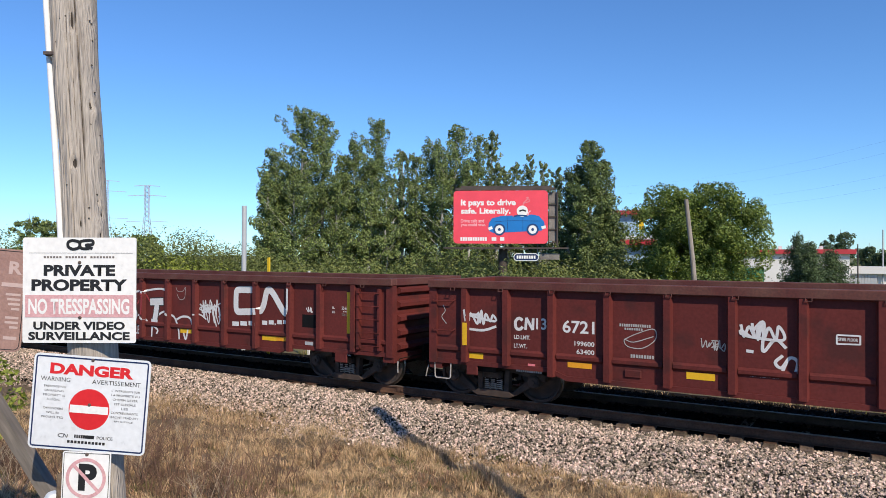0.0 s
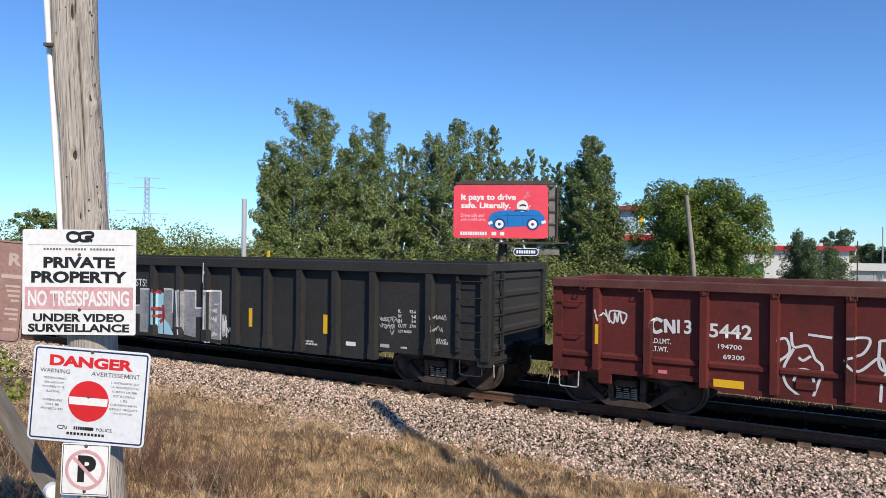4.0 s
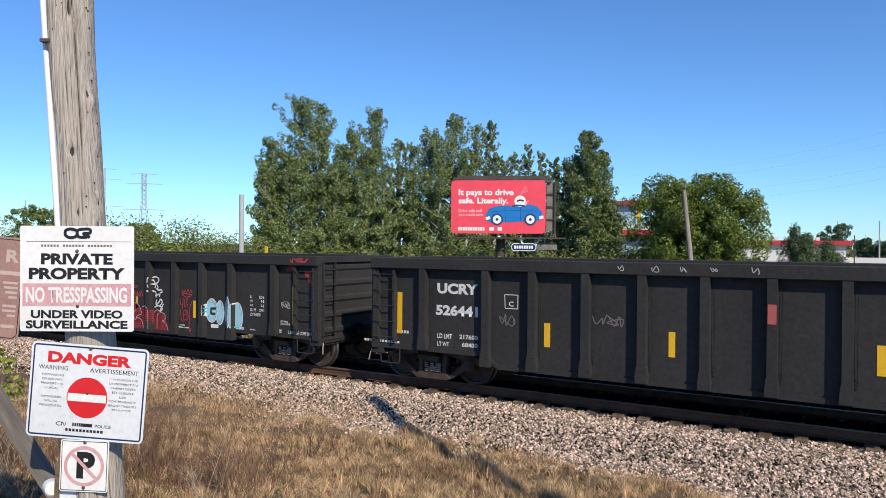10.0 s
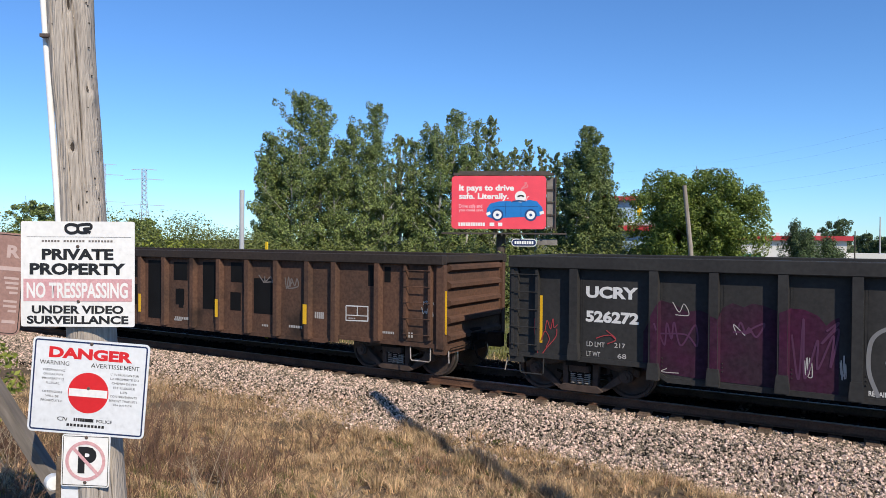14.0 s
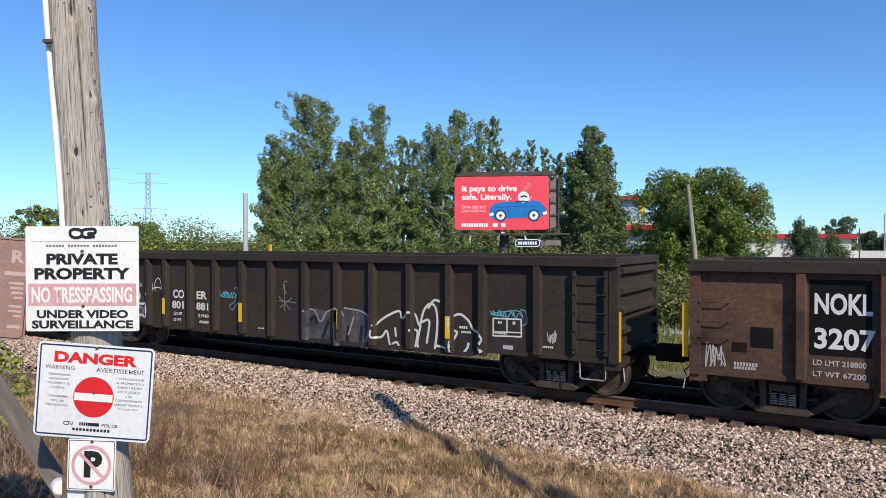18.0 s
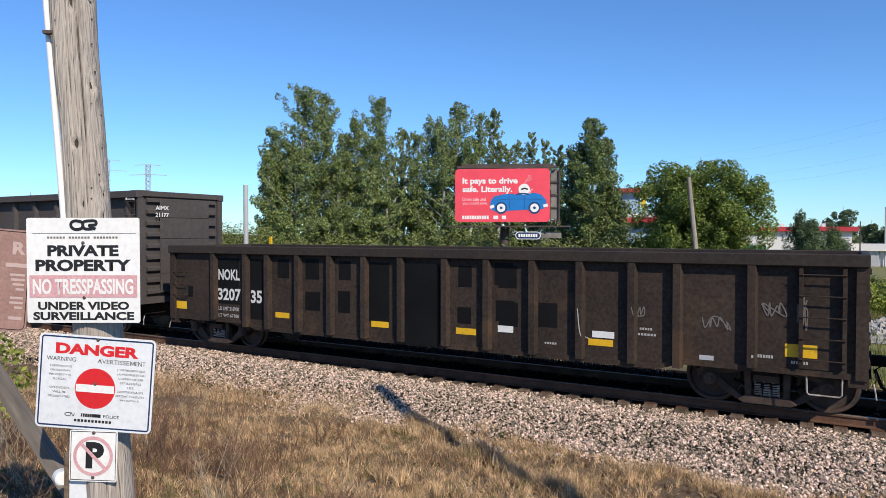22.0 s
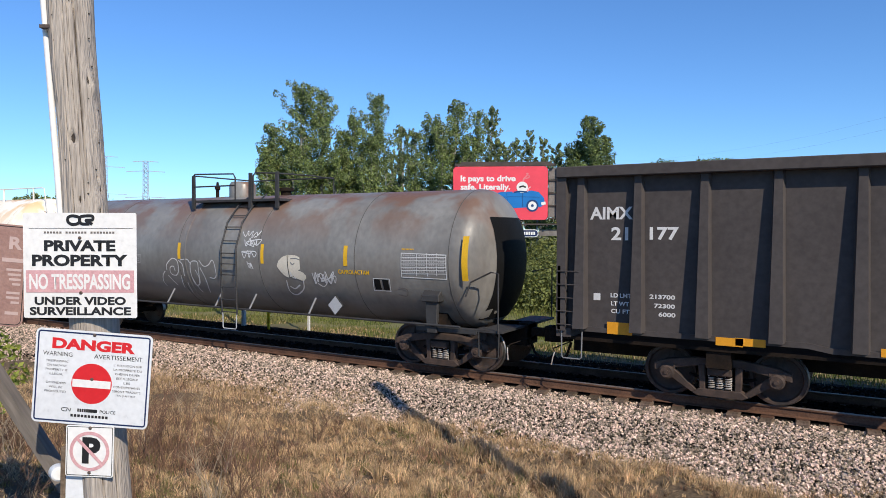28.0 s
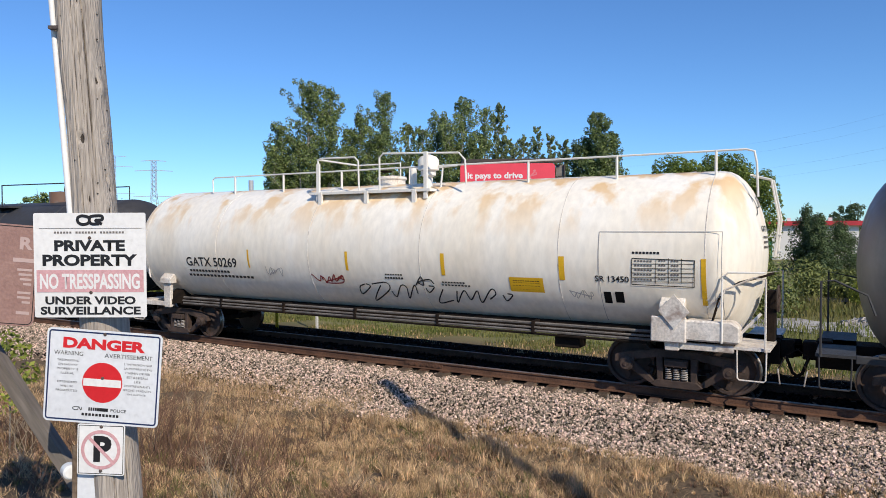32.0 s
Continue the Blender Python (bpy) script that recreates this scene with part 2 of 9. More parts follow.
m_fade2 = mat("faded pinkish brown sign sheet", (0.33, 0.20, 0.165), (0.27, 0.155, 0.13), 0.55, big=5, fine=50, mix=0.25)
m_bolt = mat("rusty bolt", (0.16, 0.12, 0.1), rough=0.6, metal=0.6)
m_bill = plain("coral pink poster vinyl", (0.80, 0.07, 0.10), 0.4)
m_billblue = plain("printed blue", (0.012, 0.17, 0.48), 0.4)
m_billdark = plain("printed dark blue", (0.01, 0.05, 0.16), 0.45)
m_blush = plain("printed pale pink", (0.82, 0.5, 0.52), 0.45)
m_pink = plain("printed rose", (0.72, 0.20, 0.22), 0.45)
m_steel = mat("brown billboard steel", (0.075, 0.055, 0.045), (0.045, 0.037, 0.033), 0.7, big=2, fine=15, mix=0.4)
m_slat = mat("grey board", (0.22, 0.2, 0.18), (0.14, 0.125, 0.115), 0.8, big=2, fine=15, mix=0.4)
m_navy = plain("navy plate", (0.01, 0.025, 0.09), 0.4)
# soil toned down so the gaps between tufts carry shade in their colour
m_ground = mat("dry soil and thatch", (0.16, 0.11, 0.062), (0.085, 0.06, 0.036), 0.95, big=0.6, fine=22, mix=0.8, bump=0.8, stain=((0.09, 0.085, 0.035), 0.5, 0.58, 0.5))
m_grass = mat("dry straw grass", (0.70, 0.50, 0.275), (0.215, 0.142, 0.076), 0.8, big=5.0, fine=6, mix=0.3, bump=0, island=0.5, trans=0.12)
m_deadgrass = mat("brown dead grass", (0.37, 0.225, 0.13), (0.11, 0.067, 0.042), 0.85, big=5.0, fine=6, mix=0.3, bump=0, island=0.5, trans=0.08)
m_greengrass = mat("green weeds", (0.135, 0.15, 0.04), (0.20, 0.175, 0.065), 0.8, big=0.6, fine=5, mix=0.3, bump=0, island=0.4, trans=0.3)
m_verge = mat("lush verge grass", (0.125, 0.165, 0.034), (0.20, 0.19, 0.06), 0.75, big=0.6, fine=5, mix=0.3, bump=0, island=0.45, trans=0.3)
m_weed = mat("reddish dry stems", (0.17, 0.095, 0.06), (0.11, 0.065, 0.042), 0.85, big=2, fine=10, mix=0.3, bump=0, island=0.35)
m_stem = mat("pale dead stem", (0.38, 0.29, 0.19), rough=0.8)
m_leaf5 = mat("dark birch leaves", (0.155, 0.21, 0.068), (0.10, 0.14, 0.04), 0.5, big=0.4, fine=3, mix=0.4, bump=0, island=0.7, trans=0.18)
m_palebark = mat("pale aspen bark", (0.46, 0.44, 0.40), (0.26, 0.24, 0.21), 0.8, big=2, fine=14, mix=0.5)
m_leaf = mat("poplar leaves", (0.21, 0.275, 0.085), (0.12, 0.165, 0.046), 0.45, big=0.35, fine=3, mix=0.4, bump=0, island=0.75, trans=0.22, spec=0.55)
m_leaf2 = mat("bluish willow leaves", (0.215, 0.265, 0.10), (0.13, 0.175, 0.068), 0.5, big=0.35, fine=3, mix=0.4, bump=0, island=0.65, trans=0.22)
m_leaf3 = mat("maple leaves", (0.17, 0.225, 0.04), (0.105, 0.155, 0.03), 0.5, big=0.4, fine=3, mix=0.4, bump=0, island=0.5, trans=0.28)
m_leaf4 = mat("dark conifer needles", (0.09, 0.135, 0.05), (0.055, 0.09, 0.038), 0.6, big=0.5, fine=3, mix=0.4, bump=0, island=0.45, trans=0.1)
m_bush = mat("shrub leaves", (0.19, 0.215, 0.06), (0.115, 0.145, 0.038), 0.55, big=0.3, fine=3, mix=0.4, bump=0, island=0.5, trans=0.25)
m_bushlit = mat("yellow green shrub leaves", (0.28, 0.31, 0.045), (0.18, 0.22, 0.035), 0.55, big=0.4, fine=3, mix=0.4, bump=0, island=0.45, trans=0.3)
m_bark = mat("grey bark", (0.19, 0.17, 0.15), (0.11, 0.1, 0.085), 0.9, big=3, fine=20, mix=0.5)
m_wall = plain("white stucco wall", (0.72, 0.70, 0.67), 0.8, big=0.3)
m_redroof = plain("red metal fascia", (0.50, 0.045, 0.055), 0.5)
m_green = plain("green panel", (0.03, 0.28, 0.19), 0.5)
m_blueglass = plain("pale blue cladding", (0.34, 0.48, 0.62), 0.35)
m_yellowpost = plain("yellow marker plastic", (0.78, 0.50, 0.02), 0.45)
m_galv = plain("galvanised steel", (0.42, 0.43, 0.44), 0.45)
m_asphalt = mat("asphalt", (0.075, 0.075, 0.075), (0.11, 0.105, 0.10), 0.9, big=0.4, fine=30, mix=0.4)
m_gravel = mat("pale gravel", (0.42, 0.40, 0.37), (0.28, 0.26, 0.24), 0.95, big=1.2, fine=12, mix=0.8, bump=0.8)
# distance haze is put into the blue cast of tower and wires
m_tower = plain("hazy lattice steel", (0.36, 0.42, 0.50), 0.6)
m_wire = plain("haze blue distant wire", (0.42, 0.60, 0.85), 0.7)


# ---- mesh building ----
class Build:
    """Collects vertices and faces for one mesh."""

    def __init__(self):
        self.v, self.f = [], []

    def add(self, vs, fs):
        k = len(self.v)
        self.v += [tuple(p) for p in vs]
        self.f += [tuple(i + k for i in q) for q in fs]
        return self

    def box(self, x0, x1, y0, y1, z0, z1):
        return self.add([(x, y, z) for x in (x0, x1) for y in (y0, y1) for z in (z0, z1)],
                        [(0, 1, 3, 2), (4, 6, 7, 5), (0, 4, 5, 1), (2, 3, 7, 6), (0, 2, 6, 4), (1, 5, 7, 3)])

    def prism(self, poly, axis, a, b):
        """A polygon extruded along an axis; poly holds the two other coordinates in order."""
        put = {"x": lambda p, w: (w, p[0], p[1]), "y": lambda p, w: (p[0], w, p[1]), "z": lambda p, w: (p[0], p[1], w)}[axis]
        n = len(poly)
        return self.add([put(p, a) for p in poly] + [put(p, b) for p in poly],
                        [tuple(range(n)), tuple(range(2 * n - 1, n - 1, -1))] + [(i, (i + 1) % n, n + (i + 1) % n, n + i) for i in range(n)])

    def tube(self, pts, r, n=6, r1=None, caps=True):
        pts = [Vector(p) for p in pts]
        r1 = r if r1 is None else r1
        up, rings = None, []
        for i, p in enumerate(pts):
            d = (pts[min(i + 1, len(pts) - 1)] - pts[max(i - 1, 0)]).normalized()
            if up is None:
                up = d.orthogonal().normalized()
            up = (up - d * up.dot(d)).normalized()
            side = d.cross(up)
            rad = r + (r1 - r) * i / max(1, len(pts) - 1)
            rings.append([p + (up * math.cos(2 * math.pi * j / n) + side * math.sin(2 * math.pi * j / n)) * rad for j in range(n)])
        vs = [q for ring in rings for q in ring]
        fs = [(i * n + j, i * n + (j + 1) % n, (i + 1) * n + (j + 1) % n, (i + 1) * n + j) for i in range(len(pts) - 1) for j in range(n)]
        if caps:
            fs += [tuple(range(n - 1, -1, -1)), tuple(range((len(pts) - 1) * n, len(pts) * n))]
        return self.add(vs, fs)

    def lathe(self, profile, n=24, axis="x", centre=(0, 0, 0)):
        """profile: (along the axis, radius)."""
        vs, fs = [], []
        for a, r in profile:
            for j in range(n):
                c, s = r * math.cos(2 * math.pi * j / n), r * math.sin(2 * math.pi * j / n)
                p = {"x": (a, c, s), "y": (c, a, s), "z": (c, s, a)}[axis]
                vs.append(tuple(p[i] + centre[i] for i in range(3)))
        for i in range(len(profile) - 1):
            for j in range(n):
                fs.append((i * n + j, i * n + (j + 1) % n, (i + 1) * n + (j + 1) % n, (i + 1) * n + j))
        return self.add(vs, fs)

    def mesh(self, name, material, bevel=0.0, smooth=False):
        me = bpy.data.meshes.new(name)
        me.from_pydata(self.v, [], self.f)
        if bevel or len(self.v) < 4000:
            bm = bmesh.new()
            bm.from_mesh(me)
            bmesh.ops.recalc_face_normals(bm, faces=bm.faces)
            if bevel:
                bmesh.ops.bevel(bm, geom=[e for e in bm.edges if len(e.link_faces) == 2 and e.calc_face_angle() > 0.5], offset=bevel, segments=1, affect="EDGES", clamp_overlap=True)
            bm.to_mesh(me)
            bm.free()
        if smooth:
            me.shade_smooth()
            me.set_sharp_from_angle(angle=radians(38))
        me.materials.append(material)
        return me


def part(name, b, material, parent=None, label="", bevel=0.0, smooth=False, kind=""):
    """One mesh object under a thing or a part."""
    ob = new(name, b.mesh(name, material, bevel, smooth) if isinstance(b, Build) else b)
    if parent:
        ob.parent = parent
    return tagged(ob, label, kind=kind)


def thing(name, label, category, group="", kind="", m=None):
    ob = tagged(new(name), label, category, group, kind)
    if m is not None:
        ob.matrix_world = m
    return ob


def mesh_from(name, vs, fs, material, smooth=False):
    """A large mesh from arrays."""
    me = bpy.data.meshes.new(name)
    me.from_pydata(vs.tolist() if hasattr(vs, "tolist") else vs, [], fs.tolist() if hasattr(fs, "tolist") else fs)
    me.materials.append(material)
    if smooth:
        me.shade_smooth()
    return me


def lettering(body, x0, x1, z0, z1, y, material, parent, bold=0.0, name="lettering", to=None, label=""):
    """Text fitted into a rectangle that faces -y at the depth y; to: maps (x, z) onto the surface."""
    cu = bpy.data.curves.new(name, "FONT")
    cu.body, cu.offset, cu.resolution_u = body, bold, 3
    tmp = bpy.data.objects.new(name, cu)
    me = bpy.data.meshes.new_from_object(tmp)
    bpy.data.objects.remove(tmp)
    co = np.array([v.co for v in me.vertices])
    lo, hi = co.min(0), co.max(0)
    span = np.maximum(hi - lo, 1e-6)
    for v in me.vertices:
        a, b = (v.co.x - lo[0]) / span[0], (v.co.y - lo[1]) / span[1]
        x, z = x0 + a * (x1 - x0), z0 + b * (z1 - z0)
        v.co = to(x, z) if to else (x, y, z)
    me.materials.clear()
    me.materials.append(material)
    return part(name, me, None, parent, label)


def bars(rects, y, material, parent, name="lettering", to=None, label=""):
    """Plain bars in place of small writing: (x0, x1, z0, z1)."""
    b = Build()
    for x0, x1, z0, z1 in rects:
        cs = [(x0, z0), (x1, z0), (x1, z1), (x0, z1)]
        b.add([to(x, z) if to else (x, y, z) for x, z in cs], [(0, 1, 2, 3)])
    return part(name, b, material, parent, label, kind="stuff" if len(rects) > 1 else "")


def dashes(x0, x1, z0, z1, n):
    """A row of n small blocks."""
    w = (x1 - x0) / n
    return [(x0 + i * w, x0 + (i + 0.7) * w, z0, z1) for i in range(n)]


def curve_pts(pts, step):
    """A smooth line through points, in even small steps."""
    p = [np.array(q, float) for q in pts]
    p = [2 * p[0] - p[1]] + p + [2 * p[-1] - p[-2]]
    out = []
    for i in range(1, len(p) - 2):
        k = max(2, int(np.linalg.norm(p[i + 1] - p[i]) / step))
        for t in np.linspace(0, 1, k, endpoint=False):
            out.append(0.5 * (2 * p[i] + (p[i + 1] - p[i - 1]) * t + (2 * p[i - 1] - 5 * p[i] + 4 * p[i + 1] - p[i + 2]) * t * t
                              + (3 * p[i] - p[i - 1] - 3 * p[i + 1] + p[i + 2]) * t ** 3))
    return out + [p[-2]]


def ribbon(b, pts, width, to, step=0.03, smooth=True, lift=0.0):
    """A painted stroke of that width on a surface; to(x, z, lift) gives the place."""
    line = curve_pts(pts, step) if smooth else [np.array(a) * (1 - t) + np.array(c) * t for a, c in zip(pts, pts[1:]) for t in np.linspace(0, 1, max(2, int(math.dist(a, c) / step)))]
    vs, n = [], max(1, round(width / 0.028))
    for i, p in enumerate(line):
        d = line[min(i + 1, len(line) - 1)] - line[max(i - 1, 0)]
        d = d / (np.linalg.norm(d) + 1e-9)
        q = np.array((-d[1], d[0])) * width / 2
        vs += [to(*(p + q * (1 - 2 * k / n)), lift + 0.00004 * i) for k in range(n + 1)]
    b.add(vs, [(i * (n + 1) + k, i * (n + 1) + k + 1, (i + 1) * (n + 1) + k + 1, (i + 1) * (n + 1) + k) for i in range(len(line) - 1) for k in range(n)])


def scribble(b, seed, x0, x1, z0, z1, width, to, n=10):
    """An illegible tag: quick loops running along a strip."""
    r = random.Random(seed)
    pts = []
    for i in range(n):
        u = (i + 0.5) / n
        pts.append((x0 + (x1 - x0) * (u + r.uniform(-0.9, 0.9) / n), z0 + (z1 - z0) * (r.uniform(0, 0.3) if i % 2 else r.uniform(0.65, 1))))
    for _ in range(max(1, n // 3)):
        pts.append((r.uniform(x0, x1), z0 + (z1 - z0) * r.random()))
    ribbon(b, pts, width, to)


# ---- plan ----
TRACK = 13.96          # the track's centre line, which runs along x
RAIL = 0.077           # height of the rail tops


def at(az, d, z=0.0):
    """A place at a bearing (degrees to the left of +y) and distance from the viewpoint."""
    return Vector((-math.sin(radians(az)) * d, math.cos(radians(az)) * d, z))


def smoothstep(a, b, x):
    t = np.clip((x - a) / (b - a), 0, 1)
    return t * t * (3 - 2 * t)


def ground_z(x, y):
    """Height of the ground: a grassy bank by the viewpoint, a shallow ditch, the ballast bed, flat land behind."""
    x, y = np.asarray(x, float), np.asarray(y, float)
    bank = 0.62 - 1.05 * smoothstep(2.6, 9.0, y) - 0.1 * smoothstep(9.0, 10.6, y)
    bed = -0.53 + 0.255 * smoothstep(10.3, 12.3, y)
    near = np.maximum(bank, bed - 0.02)
    far = -0.275 - 0.13 * smoothstep(15.6, 17.6, y) - 0.1 * smoothstep(19, 26, y)
    z = np.where(y < 12.5, near, far) - 0.025 * smoothstep(-6, -3, x) * smoothstep(11.6, 12.3, y) * smoothstep(13.4, 13.1, y)
    lump = 0.05 * np.sin(x * 1.7 + y * 0.6) * np.sin(y * 1.3 - x * 0.4) + 0.03 * np.sin(x * 4.1 + 1.0) * np.sin(y * 3.7)
    hump = 0.075 * np.sin(x * 1.9 + 1.2 * np.sin(y * 1.1)) * np.sin(y * 2.6 - 0.7 * x) + 0.045 * np.sin(x * 4.7 + 2.0) * np.sin(y * 4.3 + 0.9 * x) + 0.05
    return z + lump * (smoothstep(11.0, 9.5, y) + smoothstep(17.5, 20, y)) + hump * smoothstep(10.75, 10.15, y) * smoothstep(5.0, 6.0, y)


def sheet(name, xs, ys, material, lift=0.0, height=ground_z):
    gx, gy = np.meshgrid(xs, ys)
    gz = height(gx, gy) + lift
    vs = np.stack([gx.ravel(), gy.ravel(), gz.ravel()], 1)
    nx, ny = len(xs), len(ys)
    i = (np.arange(ny - 1)[:, None] * nx + np.arange(nx - 1)).ravel()
    return mesh_from(name, vs, np.stack([i, i + 1, i + 1 + nx, i + nx], 1), material, True)


def spread(lo, hi, fine_lo, fine_hi, step, grow=1.25):
    out = list(np.arange(fine_lo, fine_hi + step, step))
    a, s = out[0], step
    while a > lo:
        s *= grow
        a -= s
        out.insert(0, a)
    a, s = out[-1], step
    while a < hi:
        s *= grow
        a += s
        out.append(a)
    return out


ground = part("ground", sheet("ground", spread(-1500, 1500, -20, 5, 0.2), spread(-600, 2500, 1, 24, 0.2), m_ground), None)
tagged(ground, "dry grassy bank sloping to the tracks, green verge behind", "ground", kind="structure")


def by_place(m, colour, lo, hi):
    """Blend a material's colour to another past a line across the plan."""
    nt = m.node_tree
    bsdf = nt.nodes["Principled BSDF"]
    old = bsdf.inputs["Base Color"].links[0].from_socket
    co, sep = nt.nodes.new("ShaderNodeTexCoord"), nt.nodes.new("ShaderNodeSeparateXYZ")
    nt.links.new(co.outputs["Object"], sep.inputs[0])
    r = nt.nodes.new("ShaderNodeMapRange")
    r.inputs[1].default_value, r.inputs[2].default_value = lo, hi
    nt.links.new(sep.outputs["Y"], r.inputs["Value"])
    ns = nt.nodes.new("ShaderNodeTexNoise")
    ns.inputs["Scale"].default_value = 0.5
    nt.links.new(co.outputs["Object"], ns.inputs["Vector"])
    ramp = nt.nodes.new("ShaderNodeMix")
    ramp.data_type = "RGBA"
    ramp.inputs[6].default_value, ramp.inputs[7].default_value = (*colour, 1), (0.22, 0.18, 0.08, 1)
    nt.links.new(ns.outputs["Fac"], ramp.inputs["Factor"])
    x = nt.nodes.new("ShaderNodeMix")
    x.data_type = "RGBA"
    nt.links.new(r.outputs[0], x.inputs["Factor"])
    nt.links.new(old, x.inputs[6])
    nt.links.new(ramp.outputs[2], x.inputs[7])
    nt.links.new(x.outputs[2], bsdf.inputs["Base Color"])


by_place(m_ground, (0.12, 0.15, 0.04), 17.8, 20.0)

# ---- track ----
def bed_z(x, y):
    """Top of the ballast: heaped against the tie ends, lower where their ends lie bare, filled up to the tie tops between the rails."""
    bed = -0.52 + 0.375 * smoothstep(10.4, 12.3, y) - 0.2 * smoothstep(15.9, 17.5, y) - 0.05 * smoothstep(-16, -5, x) * smoothstep(11.9, 12.6, y)
    return np.maximum(ground_z(x, y), bed + 0.075 * smoothstep(13.1, 13.3, y) * smoothstep(14.85, 14.6, y))


# the dark bed colour also paints in the shaded gaps between stones
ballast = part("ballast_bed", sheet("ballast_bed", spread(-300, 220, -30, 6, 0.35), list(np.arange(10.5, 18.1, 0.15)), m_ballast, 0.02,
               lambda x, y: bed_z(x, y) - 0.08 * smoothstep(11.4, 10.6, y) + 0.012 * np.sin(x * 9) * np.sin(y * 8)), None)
tagged(ballast, "crushed stone ballast bed, darkened for shade under the train", "ballast", kind="structure")
track = thing("railway_track", "rusty rails spiked to weathered timber ties in grey ballast", "railway track", kind="structure")
for side in (-1, 1):
    yc = TRACK + side * 0.753
    prof = [(-0.076, -0.172), (0.076, -0.172), (0.076, -0.160), (0.012, -0.146), (0.010, -0.050), (0.034, -0.038), (0.035, -0.010), (-0.035, -0.010), (-0.034, -0.038), (-0.010, -0.050), (-0.012, -0.146), (-0.076, -0.160)]
    rail = part("rail", Build().prism([(yc + a, c + RAIL) for a, c in prof], "x", -420, 260), m_rail, track, "rust brown rail with polished head")
    part("rail_head", Build().prism([(yc - 0.036, RAIL - 0.011), (yc + 0.036, RAIL - 0.011), (yc + 0.03, RAIL - 0.001), (yc - 0.03, RAIL - 0.001)], "x", -420, 260), m_railtop, rail)

for side in (-1, 1):
    jb = part("joint_bar", Build().box(-8.92, -7.92, TRACK + side * 0.753 - 0.03, TRACK + side * 0.753 + 0.03, RAIL - 0.135, RAIL - 0.045), m_rail, track, "rusty bolted joint bar")
    for k in range(6):
        part("bolt", Build().box(-8.80 + k * 0.16, -8.765 + k * 0.16, TRACK + side * 0.753 - 0.055, TRACK + side * 0.753 + 0.055, RAIL - 0.108, RAIL - 0.072), m_rail, jb)
rs = random.Random(5)
tie_me = Build().box(-0.11, 0.11, -1.14, 1.14, -0.17, 0).mesh("tie", m_tie, 0.02)
plate_me = Build().box(-0.1, 0.1, -0.18, 0.18, 0, 0.012).mesh("tie_plate", m_rail)
for i in range(160):
    t = part("tie", tie_me, None, track)
    t.location = (8 - i * 0.51 + rs.uniform(-.03, .03), TRACK + rs.uniform(-.10, .10), RAIL - 0.172 + rs.uniform(-.03, .0))
    t.rotation_euler = (0, rs.uniform(-.02, .02), rs.uniform(-.03, .03))
    if i < 70:
        p = part("tie_plate", plate_me, None, t)
        p.location = (0, -0.753, 0.0)
far_ties = Build()
for i in range(600):
    x = (8 - 160 * 0.51 - i * 0.51) if i < 300 else 8.5 + (i - 300) * 0.51
    far_ties.box(x - 0.11, x + 0.11, TRACK - 1.3, TRACK + 1.3, RAIL - 0.33, RAIL - 0.174)
part("tie", far_ties, m_tie, track, kind="stuff")


# ---- loose stones, thousands of small angular pieces ----
def rubble(name, n, place, size, material, label, seed, flat=0.7):
    r = np.random.RandomState(seed)
    base = np.array([(-1, -1, -1), (1, -1, -1), (1, 1, -1), (-1, 1, -1), (-.7, -.8, 1), (.8, -.6, 1), (.6, .8, 1), (-.8, .7, 1)], float) * 0.5
    quads = np.array([(0, 3, 2, 1), (4, 5, 6, 7), (0, 1, 5, 4), (1, 2, 6, 5), (2, 3, 7, 6), (3, 0, 4, 7)])
    c = place(r, n)
    n = len(c)
    sc = size[0] + (size[1] - size[0]) * r.rand(n, 1) ** 1.6 * np.ones((1, 3)) * (0.65 + 0.7 * r.rand(n, 3))
    sc[:, 2] *= flat
    v = base[None] * (1 + 0.45 * (r.rand(n, 8, 3) - 0.5)) * sc[:, None]
    q = r.normal(size=(n, 4))
    q /= np.linalg.norm(q, axis=1, keepdims=True)
    w, x, y, z = q.T
    rot = np.stack([1 - 2 * (y * y + z * z), 2 * (x * y - z * w), 2 * (x * z + y * w), 2 * (x * y + z * w), 1 - 2 * (x * x + z * z), 2 * (y * z - x * w),
                    2 * (x * z - y * w), 2 * (y * z + x * w), 1 - 2 * (x * x + y * y)], 1).reshape(n, 3, 3)
    v = np.einsum("nij,nkj->nki", rot, v) + c[:, None]
    f = quads[None] + 8 * np.arange(n)[:, None, None]
    ob = part(name, mesh_from(name, v.reshape(-1, 3), f.reshape(-1, 4), material), None)
    return tagged(ob, label, "ballast stones", kind="stuff")


def bed_place(r, n):
    u = r.rand(n)
    x = 3.5 - 36 * u ** 1.35
    y = 10.2 + 2.88 * r.rand(n)
    edge = 10.75 + 0.25 * np.sin(x * 0.9) + 0.18 * np.sin(x * 2.3 + 1) + 0.3 * smoothstep(-8.5, -11, x)
    keep = (y > edge - 0.25 * r.rand(n)) | (r.rand(n) < 0.14)
    x, y = x[keep], y[keep]
    return np.stack([x, y, bed_z(x, y) + 0.005 + 0.04 * r.rand(len(x)) ** 2], 1)


rubble("ballast_stones", 175000, bed_place, (0.015, 0.050), m_stone, "grey and pinkish crushed ballast stones beside the rail", 3)


def bed_place2(r, n):
    x, y = 3 - 45 * r.rand(n) ** 1.3, 13.35 + 4.4 * r.rand(n) ** 0.9
    return np.stack([x, y, bed_z(x, y) + 0.02], 1)


